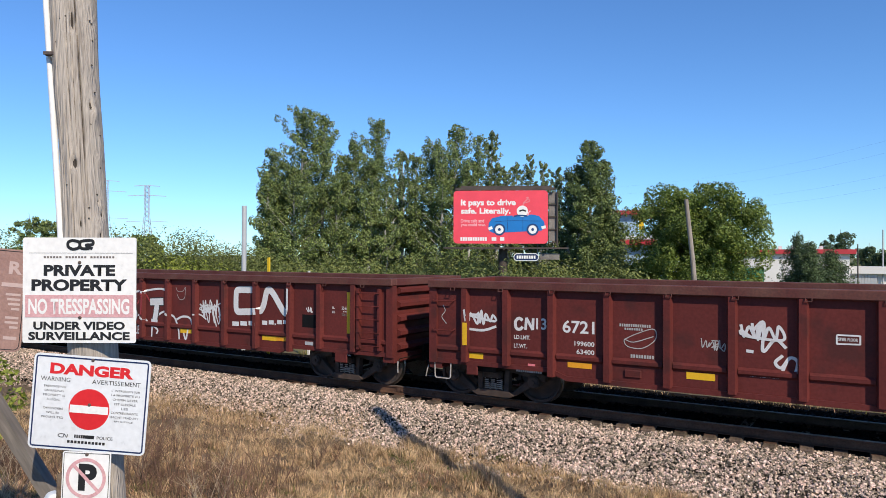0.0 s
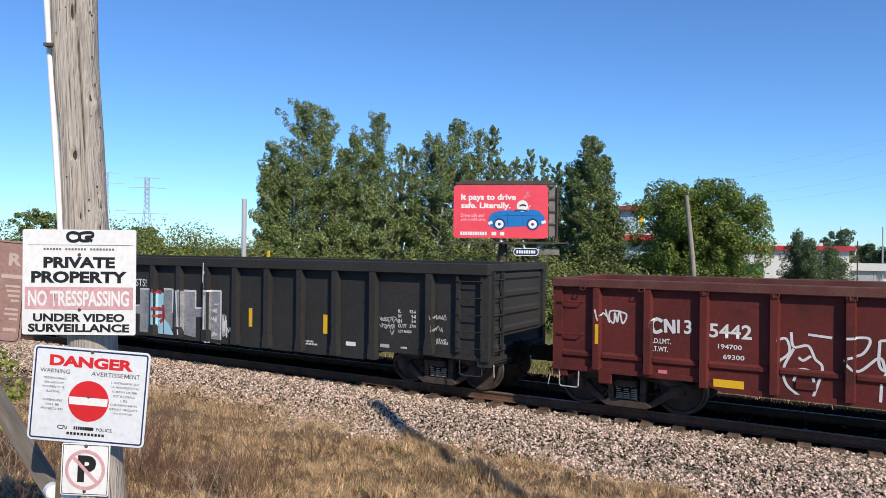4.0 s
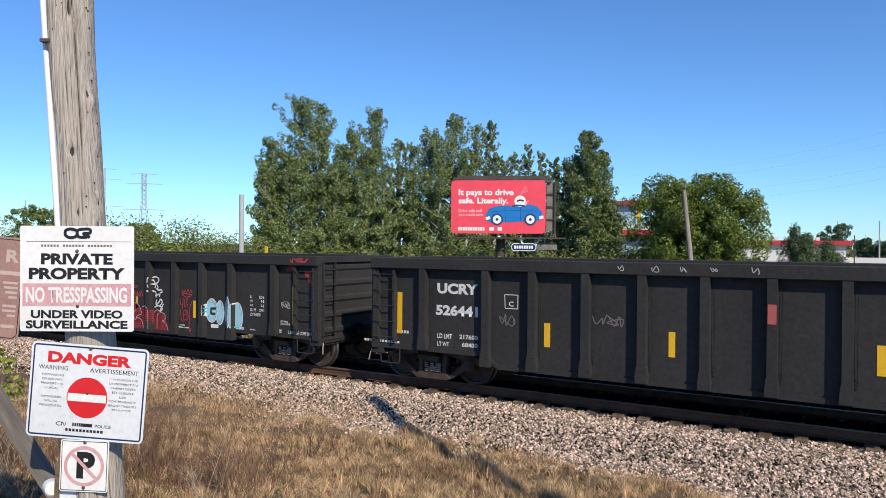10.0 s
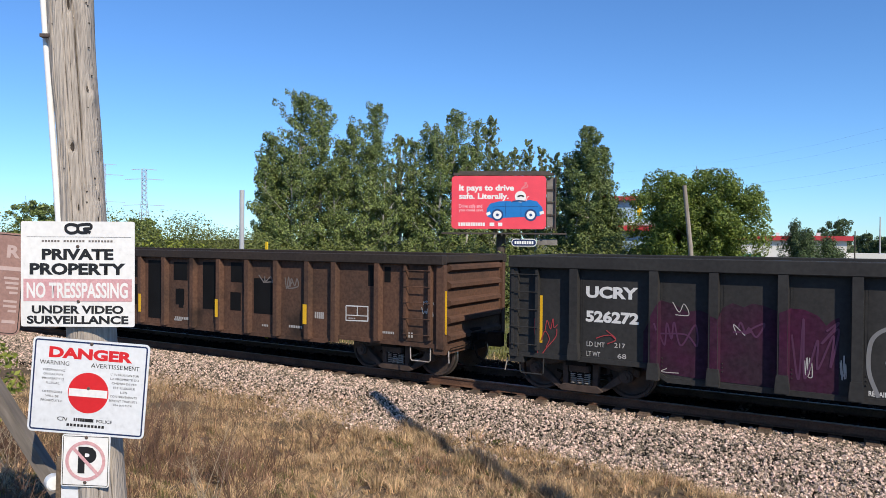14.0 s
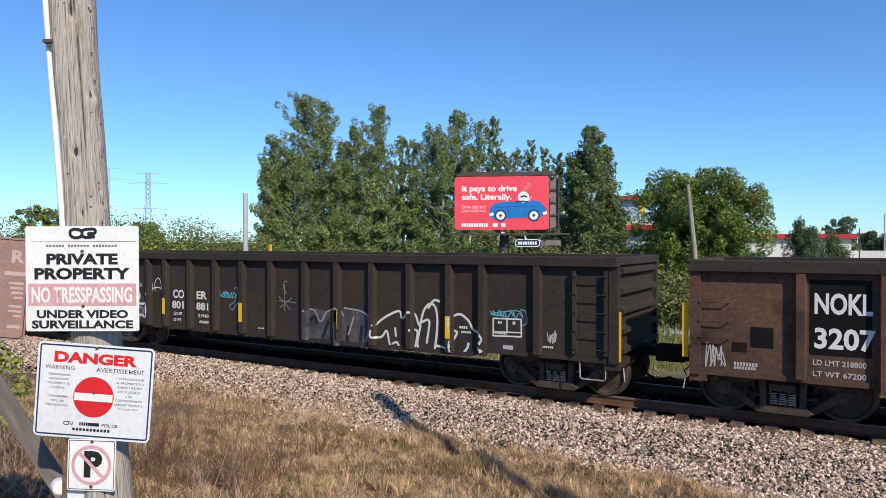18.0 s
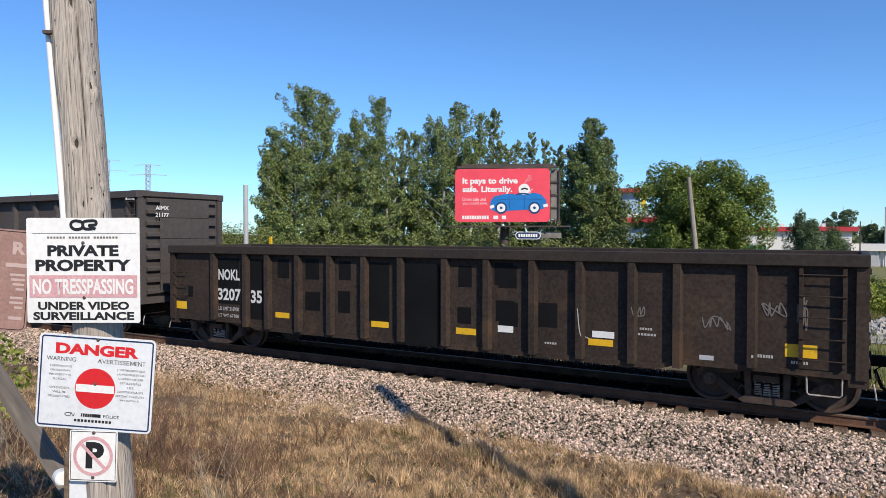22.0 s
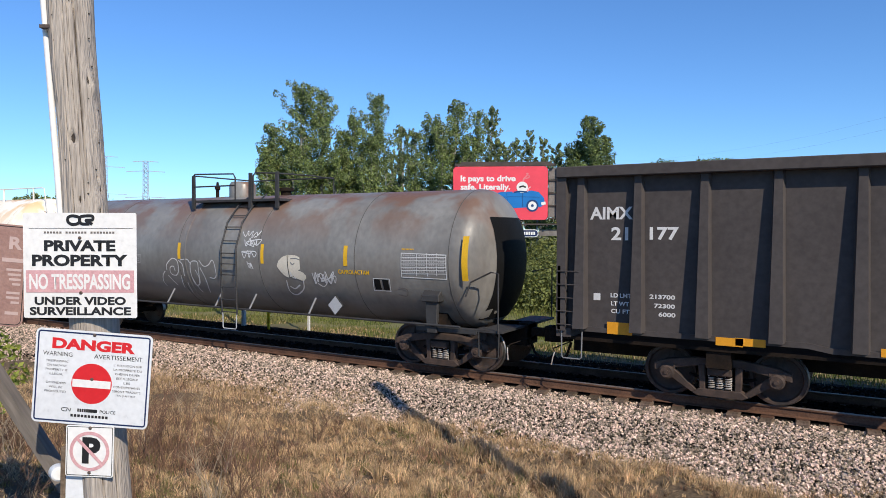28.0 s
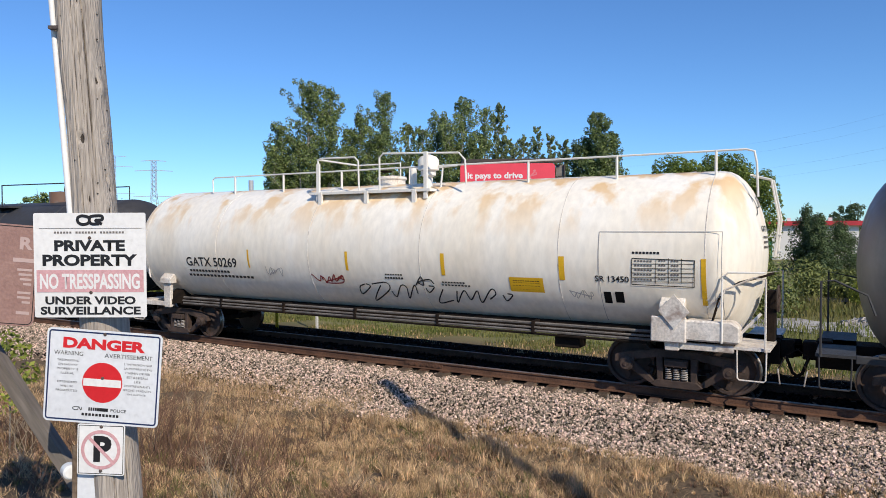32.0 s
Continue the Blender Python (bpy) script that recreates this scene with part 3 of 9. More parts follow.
rubble("ballast_stones", 16000, bed_place2, (0.04, 0.09), m_stone_shaded, "crushed ballast stones under and behind the train, darkened as shade", 4)


# ---- grass and weeds ----
def blades(name, n, place, height, width, material, label, category, seed, lean=0.5):
    r = np.random.RandomState(seed)
    c = place(r, n)
    n = len(c)
    h = (height[0] + (height[1] - height[0]) * r.rand(n) ** 1.5)
    a = r.rand(n) * 2 * math.pi
    d = np.stack([np.cos(a), np.sin(a), 0 * a], 1)
    b = r.rand(n) * 2 * math.pi
    side = np.stack([np.cos(b), np.sin(b), 0 * b], 1) * (width * (0.6 + 0.8 * r.rand(n)))[:, None]
    up = np.array((0, 0, 1.0))
    l = (r.rand(n) * lean)[:, None] * h[:, None]
    p0, p1, p2 = c, c + up * h[:, None] * 0.55 + d * l * 0.35, c + up * h[:, None] * 0.95 + d * l
    v = np.stack([p0 - side, p0 + side, p1 - side * 0.8, p1 + side * 0.8, p2], 1)
    k = 5 * np.arange(n)[:, None]
    f = [tuple(q) for q in (k + np.array((0, 1, 3, 2)))] + [tuple(q) for q in (k + np.array((2, 3, 4)))]
    ob = part(name, mesh_from(name, v.reshape(-1, 3), f, material), None)
    return tagged(ob, label, category, kind="stuff")


def tufted(x0, x1, y0, y1, tufts, spread_r, keep=None):
    def place(r, n):
        tx, ty = x0 + (x1 - x0) * r.rand(tufts), y0 + (y1 - y0) * r.rand(tufts)
        i = r.randint(0, tufts, n)
        x, y = tx[i] + r.normal(size=n) * spread_r, ty[i] + r.normal(size=n) * spread_r
        ok = np.ones(n, bool) if keep is None else keep(x, y)
        x, y = x[ok], y[ok]
        return np.stack([x, y, ground_z(x, y) - 0.01], 1)
    return place


def on_bank(x, y):
    return y < 10.75 + 0.25 * np.sin(x * 0.9) + 0.18 * np.sin(x * 2.3 + 1) + 0.3 * smoothstep(-8.5, -11, x)


def thin_out(x, y):
    """Bare patches break the turf."""
    return on_bank(x, y) & (np.sin(x * 1.9 + 2.1 * np.sin(y * 0.8)) * np.sin(y * 2.3 + 1.3 * np.sin(x * 0.7)) > -0.55)


blades("dry_grass", 100000, tufted(-17, 3.5, 2.6, 10.95, 5200, 0.17, thin_out), (0.04, 0.18), 0.0032, m_grass, "short straw coloured dry grass on the bank", "grass", 12, 2.4)


def verge_tufts(x, y):
    return np.sin(x * 0.9 + 1.7 * np.sin(y * 1.1)) > -0.7


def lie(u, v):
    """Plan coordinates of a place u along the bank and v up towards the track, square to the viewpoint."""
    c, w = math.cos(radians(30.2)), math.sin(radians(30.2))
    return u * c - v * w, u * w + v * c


def patchy(x, y):
    """A slow wandering value between -1 and 1 over the bank, which sorts straw, dead and green growth."""
    return 0.6 * np.sin(x * 1.15 + 1.6 * np.sin(y * 0.9 + 0.6)) * np.sin(y * 1.5 - 0.5 * x + 1.0) + 0.4 * np.sin(x * 2.9 + 0.7 * y) * np.sin(y * 3.3 + 1.2 * np.sin(x * 1.3))


def turf(name, tufts, per, height, width, material, label, seed, keep, reach=0.055, fan=0.55, category="grass"):
    """Dense short tufts of upright stalks on the open stretch of the bank."""
    r = np.random.RandomState(seed)
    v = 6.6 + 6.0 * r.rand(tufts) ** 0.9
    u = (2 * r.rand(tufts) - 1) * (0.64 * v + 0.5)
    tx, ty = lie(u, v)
    ok = on_bank(tx, ty) & keep(tx, ty, r.rand(tufts))
    tx, ty = tx[ok], ty[ok]
    n = len(tx)
    size = (0.5 + 0.9 * r.rand(n) ** 1.6) * (1 + 0.35 * np.sin(tx * 2.1 + ty) * np.sin(ty * 2.7 - tx))
    i = np.repeat(np.arange(n), per)
    m = n * per
    a, q = r.rand(m) * 2 * math.pi, r.rand(m) ** 0.6
    d = np.stack([np.cos(a), np.sin(a), 0 * a], 1)
    way = r.rand(n) * 2 * math.pi
    blow = np.stack([np.cos(way), np.sin(way), 0 * way], 1)[i] * 0.25
    root = np.stack([tx[i], ty[i], 0 * tx[i]], 1) + d * (reach * q * size[i])[:, None]
    root[:, 2] = ground_z(root[:, 0], root[:, 1]) - 0.01
    h = (height[0] + (height[1] - height[0]) * r.rand(m)) * size[i] * (1 - 0.3 * q)
    out = (d * (0.08 + fan * q)[:, None] + blow + r.normal(size=(m, 3)) * (0.12, 0.12, 0)) * h[:, None]
    b = r.rand(m) * 2 * math.pi
    side = np.stack([np.cos(b), np.sin(b), 0 * b], 1) * (width * (0.6 + 0.8 * r.rand(m)))[:, None]
    up = np.array((0, 0, 1.0))
    p1, p2 = root + up * h[:, None] * 0.6 + out * 0.4, root + up * (h * (1 - 0.2 * q))[:, None] + out
    vs = np.stack([root - side, root + side, p1 - side * 0.9, p1 + side * 0.9, p2 - side * 0.3, p2 + side * 0.3], 1)
    k = 6 * np.arange(m)[:, None]
    f = np.concatenate([k + np.array((0, 1, 3, 2)), k + np.array((2, 3, 5, 4))])
    return tagged(part(name, mesh_from(name, vs.reshape(-1, 3), f, material), None), label, category, kind="stuff")


def up_bank(x, y):
    return 0.864 * y - 0.503 * x


def straw(x, y, p):
    return p < np.clip(0.42 + 0.24 * (up_bank(x, y) - 8.6) + 1.05 * patchy(x, y), 0.05, 1)


def dead(x, y, p):
    return p < np.clip(0.70 - 0.16 * (up_bank(x, y) - 8.0) - 0.7 * patchy(x, y) + 0.07 * (-x - 6), 0.08, 1)


def green(x, y, p):
    return p < np.clip(0.34 - 0.20 * (up_bank(x, y) - 8.0) - 0.9 * patchy(x + 0.4, y - 0.2) - 0.30 * np.abs(x + 6.0) + 0.62, 0.04, 0.9)


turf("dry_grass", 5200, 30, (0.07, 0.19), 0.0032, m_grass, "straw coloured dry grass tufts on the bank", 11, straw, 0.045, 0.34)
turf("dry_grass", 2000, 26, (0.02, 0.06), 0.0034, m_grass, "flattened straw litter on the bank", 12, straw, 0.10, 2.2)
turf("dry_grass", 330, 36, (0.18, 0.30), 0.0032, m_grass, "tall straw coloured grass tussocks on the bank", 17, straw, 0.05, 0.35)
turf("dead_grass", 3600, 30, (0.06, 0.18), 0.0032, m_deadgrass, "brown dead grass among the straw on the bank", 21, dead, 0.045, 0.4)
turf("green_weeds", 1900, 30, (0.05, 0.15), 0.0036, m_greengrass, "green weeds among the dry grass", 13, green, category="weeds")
blades("dry_grass", 16000, tufted(-17, 3.5, 2.6, 10.95, 2600, 0.12, thin_out), (0.04, 0.18), 0.0035, m_grass, "sparse dry grass on the outer bank", "grass", 10, 1.2)
blades("reddish_weeds", 3600, tufted(-10.5, -6.2, 4.0, 7.6, 130, 0.2, on_bank), (0.12, 0.55), 0.003, m_weed, "reddish dry weed stems by the pole", "weeds", 14, 0.7)


def by_shadow(r, n):
    """Taller tussocks in a loose row across the foot of the bank."""
    s = np.array([0.0, 0.25, 0.45, 0.7, 0.95, 1.2, 2.3, 2.5, 2.9, 3.3, 3.5, 4.2, 4.5, 4.7])[r.randint(0, 14, n)]
    x, y = -7.0 + 0.845 * s + r.normal(size=n) * 0.11, 10.80 - 0.50 * s + r.normal(size=n) * 0.11
    return np.stack([x, y, ground_z(x, y) - 0.01], 1)


blades("dry_grass", 7500, by_shadow, (0.08, 0.34), 0.0034, m_grass, "tall straw tussocks at the foot of the bank", "grass", 23, 0.8)
blades("dry_grass", 19000, tufted(-17, -8.4, 10.2, 11.55, 620, 0.12), (0.05, 0.26), 0.0034, m_grass, "sparse straw wisps growing through the ballast edge", "grass", 24, 0.9)
blades("reddish_weeds", 1800, tufted(-14, -9.2, 7.2, 10.8, 170, 0.2, on_bank), (0.12, 0.48), 0.003, m_weed, "reddish dry weed stems along the foot of the bank", "weeds", 25, 0.7)
blades("verge_grass", 15000, tufted(-24, 12, 30, 39, 1500, 0.4), (0.15, 0.55), 0.02, m_greengrass, "tall green weeds beyond the gravel", "grass", 19)
blades("verge_grass", 30000, tufted(-60, 12, 21.5, 29, 2500, 0.35), (0.12, 0.45), 0.014, m_verge, "tall green verge grass behind the track", "grass", 15)
blades("verge_grass", 40000, tufted(-42, 8, 18.4, 21.5, 2400, 0.3, verge_tufts), (0.05, 0.22), 0.009, m_verge, "green grass along the far shoulder of the track", "grass", 18)
blades("verge_grass", 16000, tufted(-45, 8, 17.3, 19.6, 700, 0.22, verge_tufts), (0.04, 0.16), 0.008, m_grass, "dry straw grass behind the track", "grass", 16)


# ---- trees ----
def leaf_cloud(r, centres, radii, n, size, flat=1.0):
    """Small bent leaf clumps scattered through the clumps of a crown, as arrays."""
    w = radii ** 2
    i = r.choice(len(centres), n, p=w / w.sum())
    d = r.normal(size=(n, 3))
    d /= np.linalg.norm(d, axis=1, keepdims=True)
    p = centres[i] + d * (radii[i] * (0.55 + 0.5 * r.rand(n) ** 0.5))[:, None] * np.array((1, 1, flat))
    face = d + (0, 0, 0.35) + 0.55 * r.normal(size=(n, 3))
    a = np.cross(face, r.normal(size=(n, 3)))
    a /= np.linalg.norm(a, axis=1, keepdims=True)
    b = np.cross(face, a)
    b /= np.linalg.norm(b, axis=1, keepdims=True)
    s = (size * (0.55 + 0.9 * r.rand(n)))[:, None]
    nrm = np.cross(a, b)
    v = np.stack([p - a * s, p - b * s * 0.55 + nrm * s * 0.15, p + a * s, p + b * s * 0.55 + nrm * s * 0.15], 1)
    f = np.arange(4)[None] + 4 * np.arange(n)[:, None]
    return v.reshape(-1, 3), f


def tree(name, label, base, height, half, material, seed, leaves=5000, leaf=0.17, shape="poplar", clumps=70, lean=0.0, bark=None, low=0.12):
    r = np.random.RandomState(seed)
    ob = thing(name, label, "tree", m=Matrix.Translation(base))
    tb = Build()
    top = np.array((lean * height, r.uniform(-.03, .03) * height, height * 0.97))
    tr = 0.012 * height + 0.03
    stem = [top * t + np.array((math.sin(t * 5 + seed) * 0.05 * half, math.cos(t * 4 + seed) * 0.05 * half, 0)) for t in np.linspace(0, 1, 8)]
    stem[0] = stem[0] - np.array((0, 0, 0.3))
    tb.tube(stem, tr, 8, 0.02)
    cs, rads = [], []
    if shape == "round":                  # boughs, each a dome of leaf clumps of its own, with shade between them
        boughs = max(7, clumps // 9)
        for k in range(boughs):
            t = low + (0.86 - low) * (k + 0.6 * r.rand()) / boughs
            prof = max(0.25, 1 - abs(2 * (t - 0.47)) ** 2.6) ** 0.5
            a = k * 2.4 + r.uniform(-.4, .4)
            rad = prof * half * (0.8 if k % 3 else 0.35) * r.uniform(0.72, 1.0)
            c = top * t + np.array((math.cos(a) * rad, math.sin(a) * rad, 0.0))
            s0 = top * max(0.05, t - 0.16)
            tb.tube([s0, (s0 + c) / 2 + np.array((0, 0, 0.05 * half)), c], tr * 0.36 * (1.1 - t), 5, 0.02)
            big = half * r.uniform(0.24, 0.38)
            for _ in range(clumps // boughs):
                d = r.normal(size=3)
                d[2] = abs(d[2]) * 0.9 - 0.25
                d /= np.linalg.norm(d)
                cs.append(c + d * big * (1, 1, 0.8))
                rads.append(big * r.uniform(0.22, 0.42) + 0.06)
    else:                                 # limbs that rise steeply, each with its own plume of leaf clumps
        limbs = int(height * (5.5 if shape == "spruce" else 2.3) + half * 5)
        for k in range(limbs):
            t = low + (0.985 - low) * ((k + r.rand()) / limbs) ** 0.92
            prof = {"poplar": min(1.0, (t + 0.18) / 0.42) * (1 - t) ** 0.46 * 1.3, "wisp": min(1.0, (t + 0.15) / 0.4) * (1 - t) ** 0.6 * 1.4,
                    "spruce": (1 - t) ** 0.9 * 1.05, "spire": min(1.0, (t + 0.3) / 0.4) * (1 - t) ** 0.62 * 1.15}[shape]
            a = k * 2.4 + r.uniform(-.7, .7)
            l = half * (0.06 + prof) * r.uniform(0.6, 1.12)
            s0 = top * t
            rise = {"spruce": r.uniform(-0.2, 0.1), "spire": r.uniform(0.15, 0.7), "wisp": r.uniform(0.9, 1.9)}.get(shape, r.uniform(0.45, 1.15))
            end = s0 + np.array((math.cos(a) * l, math.sin(a) * l, l * rise + (0.0 if shape == "spruce" else 0.2)))
            end[2] = min(end[2], height * (0.94 + 0.06 * r.rand()))
            tb.tube([s0, s0 * 0.45 + end * 0.55 - np.array((0, 0, 0.06 * l)), end], tr * 0.34 * (1.15 - t), 5, 0.012)
            for u in np.linspace(0.3, 1.0, (7 if shape == "wisp" else 3) + int(l * 1.3)):
                cs.append(s0 + (end - s0) * u + r.normal(size=3) * 0.10 * (0.5 + l * 0.35))
                rads.append((0.24 + 0.40 * r.rand() ** 1.4) * (1.2 - 0.6 * u) * (0.72 + 0.15 * half) * (0.45 if shape == "wisp" else 1.0) * (1.1 - 0.35 * t))
    part("trunk", tb, bark or m_bark, ob, smooth=True)
    v, f = leaf_cloud(r, np.array(cs), np.array(rads), leaves, leaf, {"round": 1.0}.get(shape, 1.35))
    part("crown", mesh_from("crown", v, f, material), None, ob)
    return ob


def bush_row(name, label, pts, material, seed, leaves, leaf, height, depth, clumps=60):
    """A run of shrubs along a line of (bearing, distance, height factor)."""
    r = np.random.RandomState(seed)
    cs, rads = [], []
    for _ in range(clumps):
        u = r.rand() * (len(pts) - 1)
        i = min(int(u), len(pts) - 2)
        a, b = pts[i], pts[i + 1]
        az, d, h = [p + (q - p) * (u - i) for p, q in zip(a, b)]
        c = at(az, d + r.uniform(-depth, depth))
        hh = height * h * r.uniform(0.45, 1.0)
        rad = min(hh * 0.55, 0.5 + 0.5 * r.rand() + 0.12 * height)
        for z in np.arange(rad * 0.6, max(hh - rad * 0.7, rad * 0.7), rad * 0.9):
            cs.append((c.x + r.uniform(-.3, .3), c.y + r.uniform(-.3, .3), z - 0.5))
            rads.append(rad * r.uniform(0.75, 1.05))
    v, f = leaf_cloud(r, np.array(cs), np.array(rads), leaves, leaf)
    return tagged(part(name, mesh_from(name, v, f, material), None), label, "shrubs", kind="stuff")


GB = -0.45
# bearing, distance, height, half width, shape
for k, (az, d, h, half, m, shape, n, lean) in enumerate((
        (41.7, 56, 14.6, 2.5, m_leaf, "poplar", 13000, 0.0), (40.0, 57, 14.0, 1.75, m_leaf, "poplar", 8500, 0.012), (43.7, 55, 11.0, 1.4, m_leaf, "poplar", 7500, -0.01),
        (44.4, 54, 9.0, 1.15, m_leaf, "poplar", 6000, -0.02), (42.6, 54, 9.6, 2.1, m_leaf, "poplar", 8000, 0.0), (39.1, 55, 9.2, 1.7, m_leaf, "poplar", 6000, 0.0),
        (35.7, 58, 14.2, 1.75, m_leaf, "poplar", 8500, 0.008), (37.6, 57, 12.3, 1.9, m_leaf, "poplar", 8500, 0.0), (38.6, 57, 10.9, 1.5, m_leaf, "poplar", 6000, 0.0),
        (36.4, 55, 10.2, 1.9, m_leaf, "poplar", 7000, 0.0), (33.75, 66, 12.9, 1.9, m_leaf2, "wisp", 6500, 0.0), (34.4, 62, 9.5, 1.8, m_leaf2, "wisp", 5000, 0.0),
        (29.4, 56, 13.2, 1.9, m_leaf, "poplar", 9000, 0.006), (31.2, 57, 12.4, 1.7, m_leaf, "poplar", 8000, 0.0), (32.4, 56, 11.0, 1.35, m_leaf, "poplar", 6000, -0.01),
        (30.5, 55, 11.2, 1.9, m_leaf, "poplar", 7000, 0.0), (27.7, 58, 12.8, 1.45, m_leaf, "poplar", 6000, 0.01), (26.5, 60, 13.5, 1.35, m_leaf2, "wisp", 6000, 0.0),
        (28.3, 55, 9.6, 1.7, m_leaf, "poplar", 6000, 0.0), (26.0, 58, 10.6, 1.4, m_leaf2, "wisp", 4500, 0.0), (24.4, 64, 11.2, 1.5, m_leaf2, "wisp", 4200, 0.0), (23.2, 64, 12.1, 1.2, m_leaf2, "wisp", 4200, 0.0),
        (22.2, 64, 11.4, 1.3, m_leaf2, "wisp", 4200, 0.0), (25.2, 62, 10.6, 1.3, m_leaf2, "wisp", 3800, 0.0), (21.2, 60, 10.3, 1.5, m_leaf2, "wisp", 4800, 0.0), (20.2, 55, 9.6, 1.5, m_leaf4, "spire", 6000, 0.0),
        (18.35, 52, 11.3, 2.35, m_leaf5, "spire", 15000, 0.0), (17.25, 53, 9.9, 1.6, m_leaf5, "spire", 7000, 0.0), (19.3, 53, 9.4, 1.5, m_leaf5, "spire", 6500, 0.0), (16.6, 52, 6.4, 1.3, m_leaf5, "spire", 4500, 0.0),
        (33.1, 57, 7.6, 1.7, m_leaf, "round", 6000, 0.0), (35.0, 55, 7.6, 1.9, m_leaf, "round", 6500, 0.0), (25.0, 58, 8.0, 2.0, m_leaf, "round", 6500, 0.0), (22.6, 57, 7.6, 2.0, m_leaf, "round", 6000, 0.0))):
    tree("poplar_tree", {m_leaf: "tall slender green poplar with an uneven crown", m_leaf2: "thin blue-green aspen with a feathery top"}.get(m, "dark green narrow birch with a pointed top"),
         at(az, d, GB), h * 1.03 - GB, half * 1.05, m, 20 + k, int(n * 2.2), 0.078, shape, 80 + int(h * 4), lean, m_palebark, 0.06)
tree("maple_tree", "broad round maple with dense yellow-green foliage", at(10.3, 45, GB), 8.35, 4.0, m_leaf3, 61, 105000, 0.075, "round", 620, low=0.03)
tree("spruce_tree", "dark green spruce before the store", at(3.5, 66, GB), 5.3, 2.3, m_leaf4, 62, 15000, 0.07, "spruce", 90, low=0.02)
tree("spruce_tree", "dark green spruce before the store", at(2.65, 64, GB), 4.7, 2.2, m_leaf4, 63, 13000, 0.07, "spruce", 90, low=0.02)
tree("spruce_tree", "low dark green spruce before the store", at(1.3, 66, GB), 4.0, 3.0, m_leaf4, 64, 13000, 0.07, "spruce", 70, low=0.02)
for k, (az, d, h, half) in enumerate(((61.0, 95, 8.6, 2.2), (59.2, 95, 8.9, 2.0), (53.4, 60, 5.6, 1.6), (0.7, 125, 8.0, 2.6), (1.9, 125, 5.6, 2.2), (-1.0, 115, 5.6, 1.5), (-1.9, 112, 4.8, 1.5), (-3.0, 110, 5.2, 2.5))):
    tree("distant_tree", "distant leafy tree beyond the field", at(az, d, GB), h, half, m_leaf if k < 3 else m_leaf4, 80 + k, 8000, 0.13, "round", 230)
bush_row("shrubs", "dense green shrubs along the far side of the track", [(64, 52, 0.98), (56, 50, 1.02), (50.5, 49, 1.02), (47.5, 48, 0.9), (44, 46, 0.82)], m_bush, 101, 95000, 0.075, 5.5, 2.2, 360)
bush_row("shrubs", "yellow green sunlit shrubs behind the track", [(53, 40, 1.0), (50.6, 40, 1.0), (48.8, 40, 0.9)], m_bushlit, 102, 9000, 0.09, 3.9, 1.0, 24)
bush_row("shrubs", "dense green undergrowth below the poplars", [(46, 50, 1.0), (38, 48, 1.0), (30, 47, 1.0), (22, 46, 1.0), (15, 44, 1.0)], m_bush, 103, 64000, 0.09, 4.0, 2.5, 200)
bush_row("shrubs", "low yellow green weeds and shrubs behind the track", [(47, 34, 1.0), (38, 33, 1.05), (30, 32, 1.0), (22, 32, 1.0), (12, 31, 0.9), (5, 32, 0.9)], m_bush, 104, 76000, 0.07, 3.2, 1.6, 320)
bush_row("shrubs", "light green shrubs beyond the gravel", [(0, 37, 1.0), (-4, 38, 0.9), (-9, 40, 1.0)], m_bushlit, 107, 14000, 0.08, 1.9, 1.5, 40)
bush_row("shrubs", "green shrubs between the poplars and the maple", [(19, 50, 1.0), (15.5, 50, 1.0), (12.5, 50, 1.0)], m_bush, 106, 16000, 0.09, 4.6, 1.5, 44)
bush_row("shrubs", "green shrubs before the store", [(3.5, 40, 1.0), (0.5, 42, 0.9), (-2.5, 44, 0.7)], m_bush, 105, 13000, 0.09, 2.2, 2.0, 36)


def brush(name, label, base, n, height, seed, material):
    """A bare twiggy shrub of thin branching stems."""
    rb_ = random.Random(seed)
    ob = Build()
    for _ in range(n):
        a, l = rb_.uniform(0, 6.28), rb_.uniform(0.25, 0.9)
        p0 = Vector((rb_.uniform(-.12, .12), rb_.uniform(-.12, .12), -0.03))
        tip = Vector((math.cos(a) * l * height * 0.6, math.sin(a) * l * height * 0.6, height * rb_.uniform(0.5, 1.0)))
        mid = p0.lerp(tip, 0.5) + Vector((rb_.uniform(-.06, .06), rb_.uniform(-.06, .06), 0.08 * height))
        ob.tube([p0, mid, tip], 0.005, 4, 0.0015)
        for _ in range(4):
            s0 = mid.lerp(tip, rb_.uniform(0, 0.8))
            ob.tube([s0, s0 + Vector((rb_.uniform(-.16, .16), rb_.uniform(-.16, .16), rb_.uniform(0.02, 0.2)))], 0.0025, 4, 0.001)
    o = part(name, ob, material, None)
    o.location = base
    return tagged(o, label, "shrub")


rb2 = random.Random(7)
for k in range(34):
    x, y = rb2.uniform(-8.6, -3.9), rb2.uniform(3.2, 7.4)
    if k > 24:
        x, y = rb2.uniform(-11, -7), rb2.uniform(6.0, 9.3)
    brush("dry_shrub", "bare reddish brown twiggy weed by the pole", (x, y, float(ground_z(x, y))), rb2.randint(6, 11), rb2.uniform(0.35, 0.85), 30 + k, m_weed if k % 4 else m_stem)
for pts in ([(-8.35, 6.5), (-8.5, 7.1), (-8.38, 7.55), (-7.95, 7.95)], [(-8.45, 7.3), (-8.75, 7.55), (-8.9, 7.9)]):
    tagged(part("fallen_branch", Build().tube([(x, y, float(ground_z(x, y)) + 0.10) for x, y in pts], 0.011, 6, 0.004), m_stem, None, smooth=True), "pale bare fallen branch lying in the dry grass", "branch")
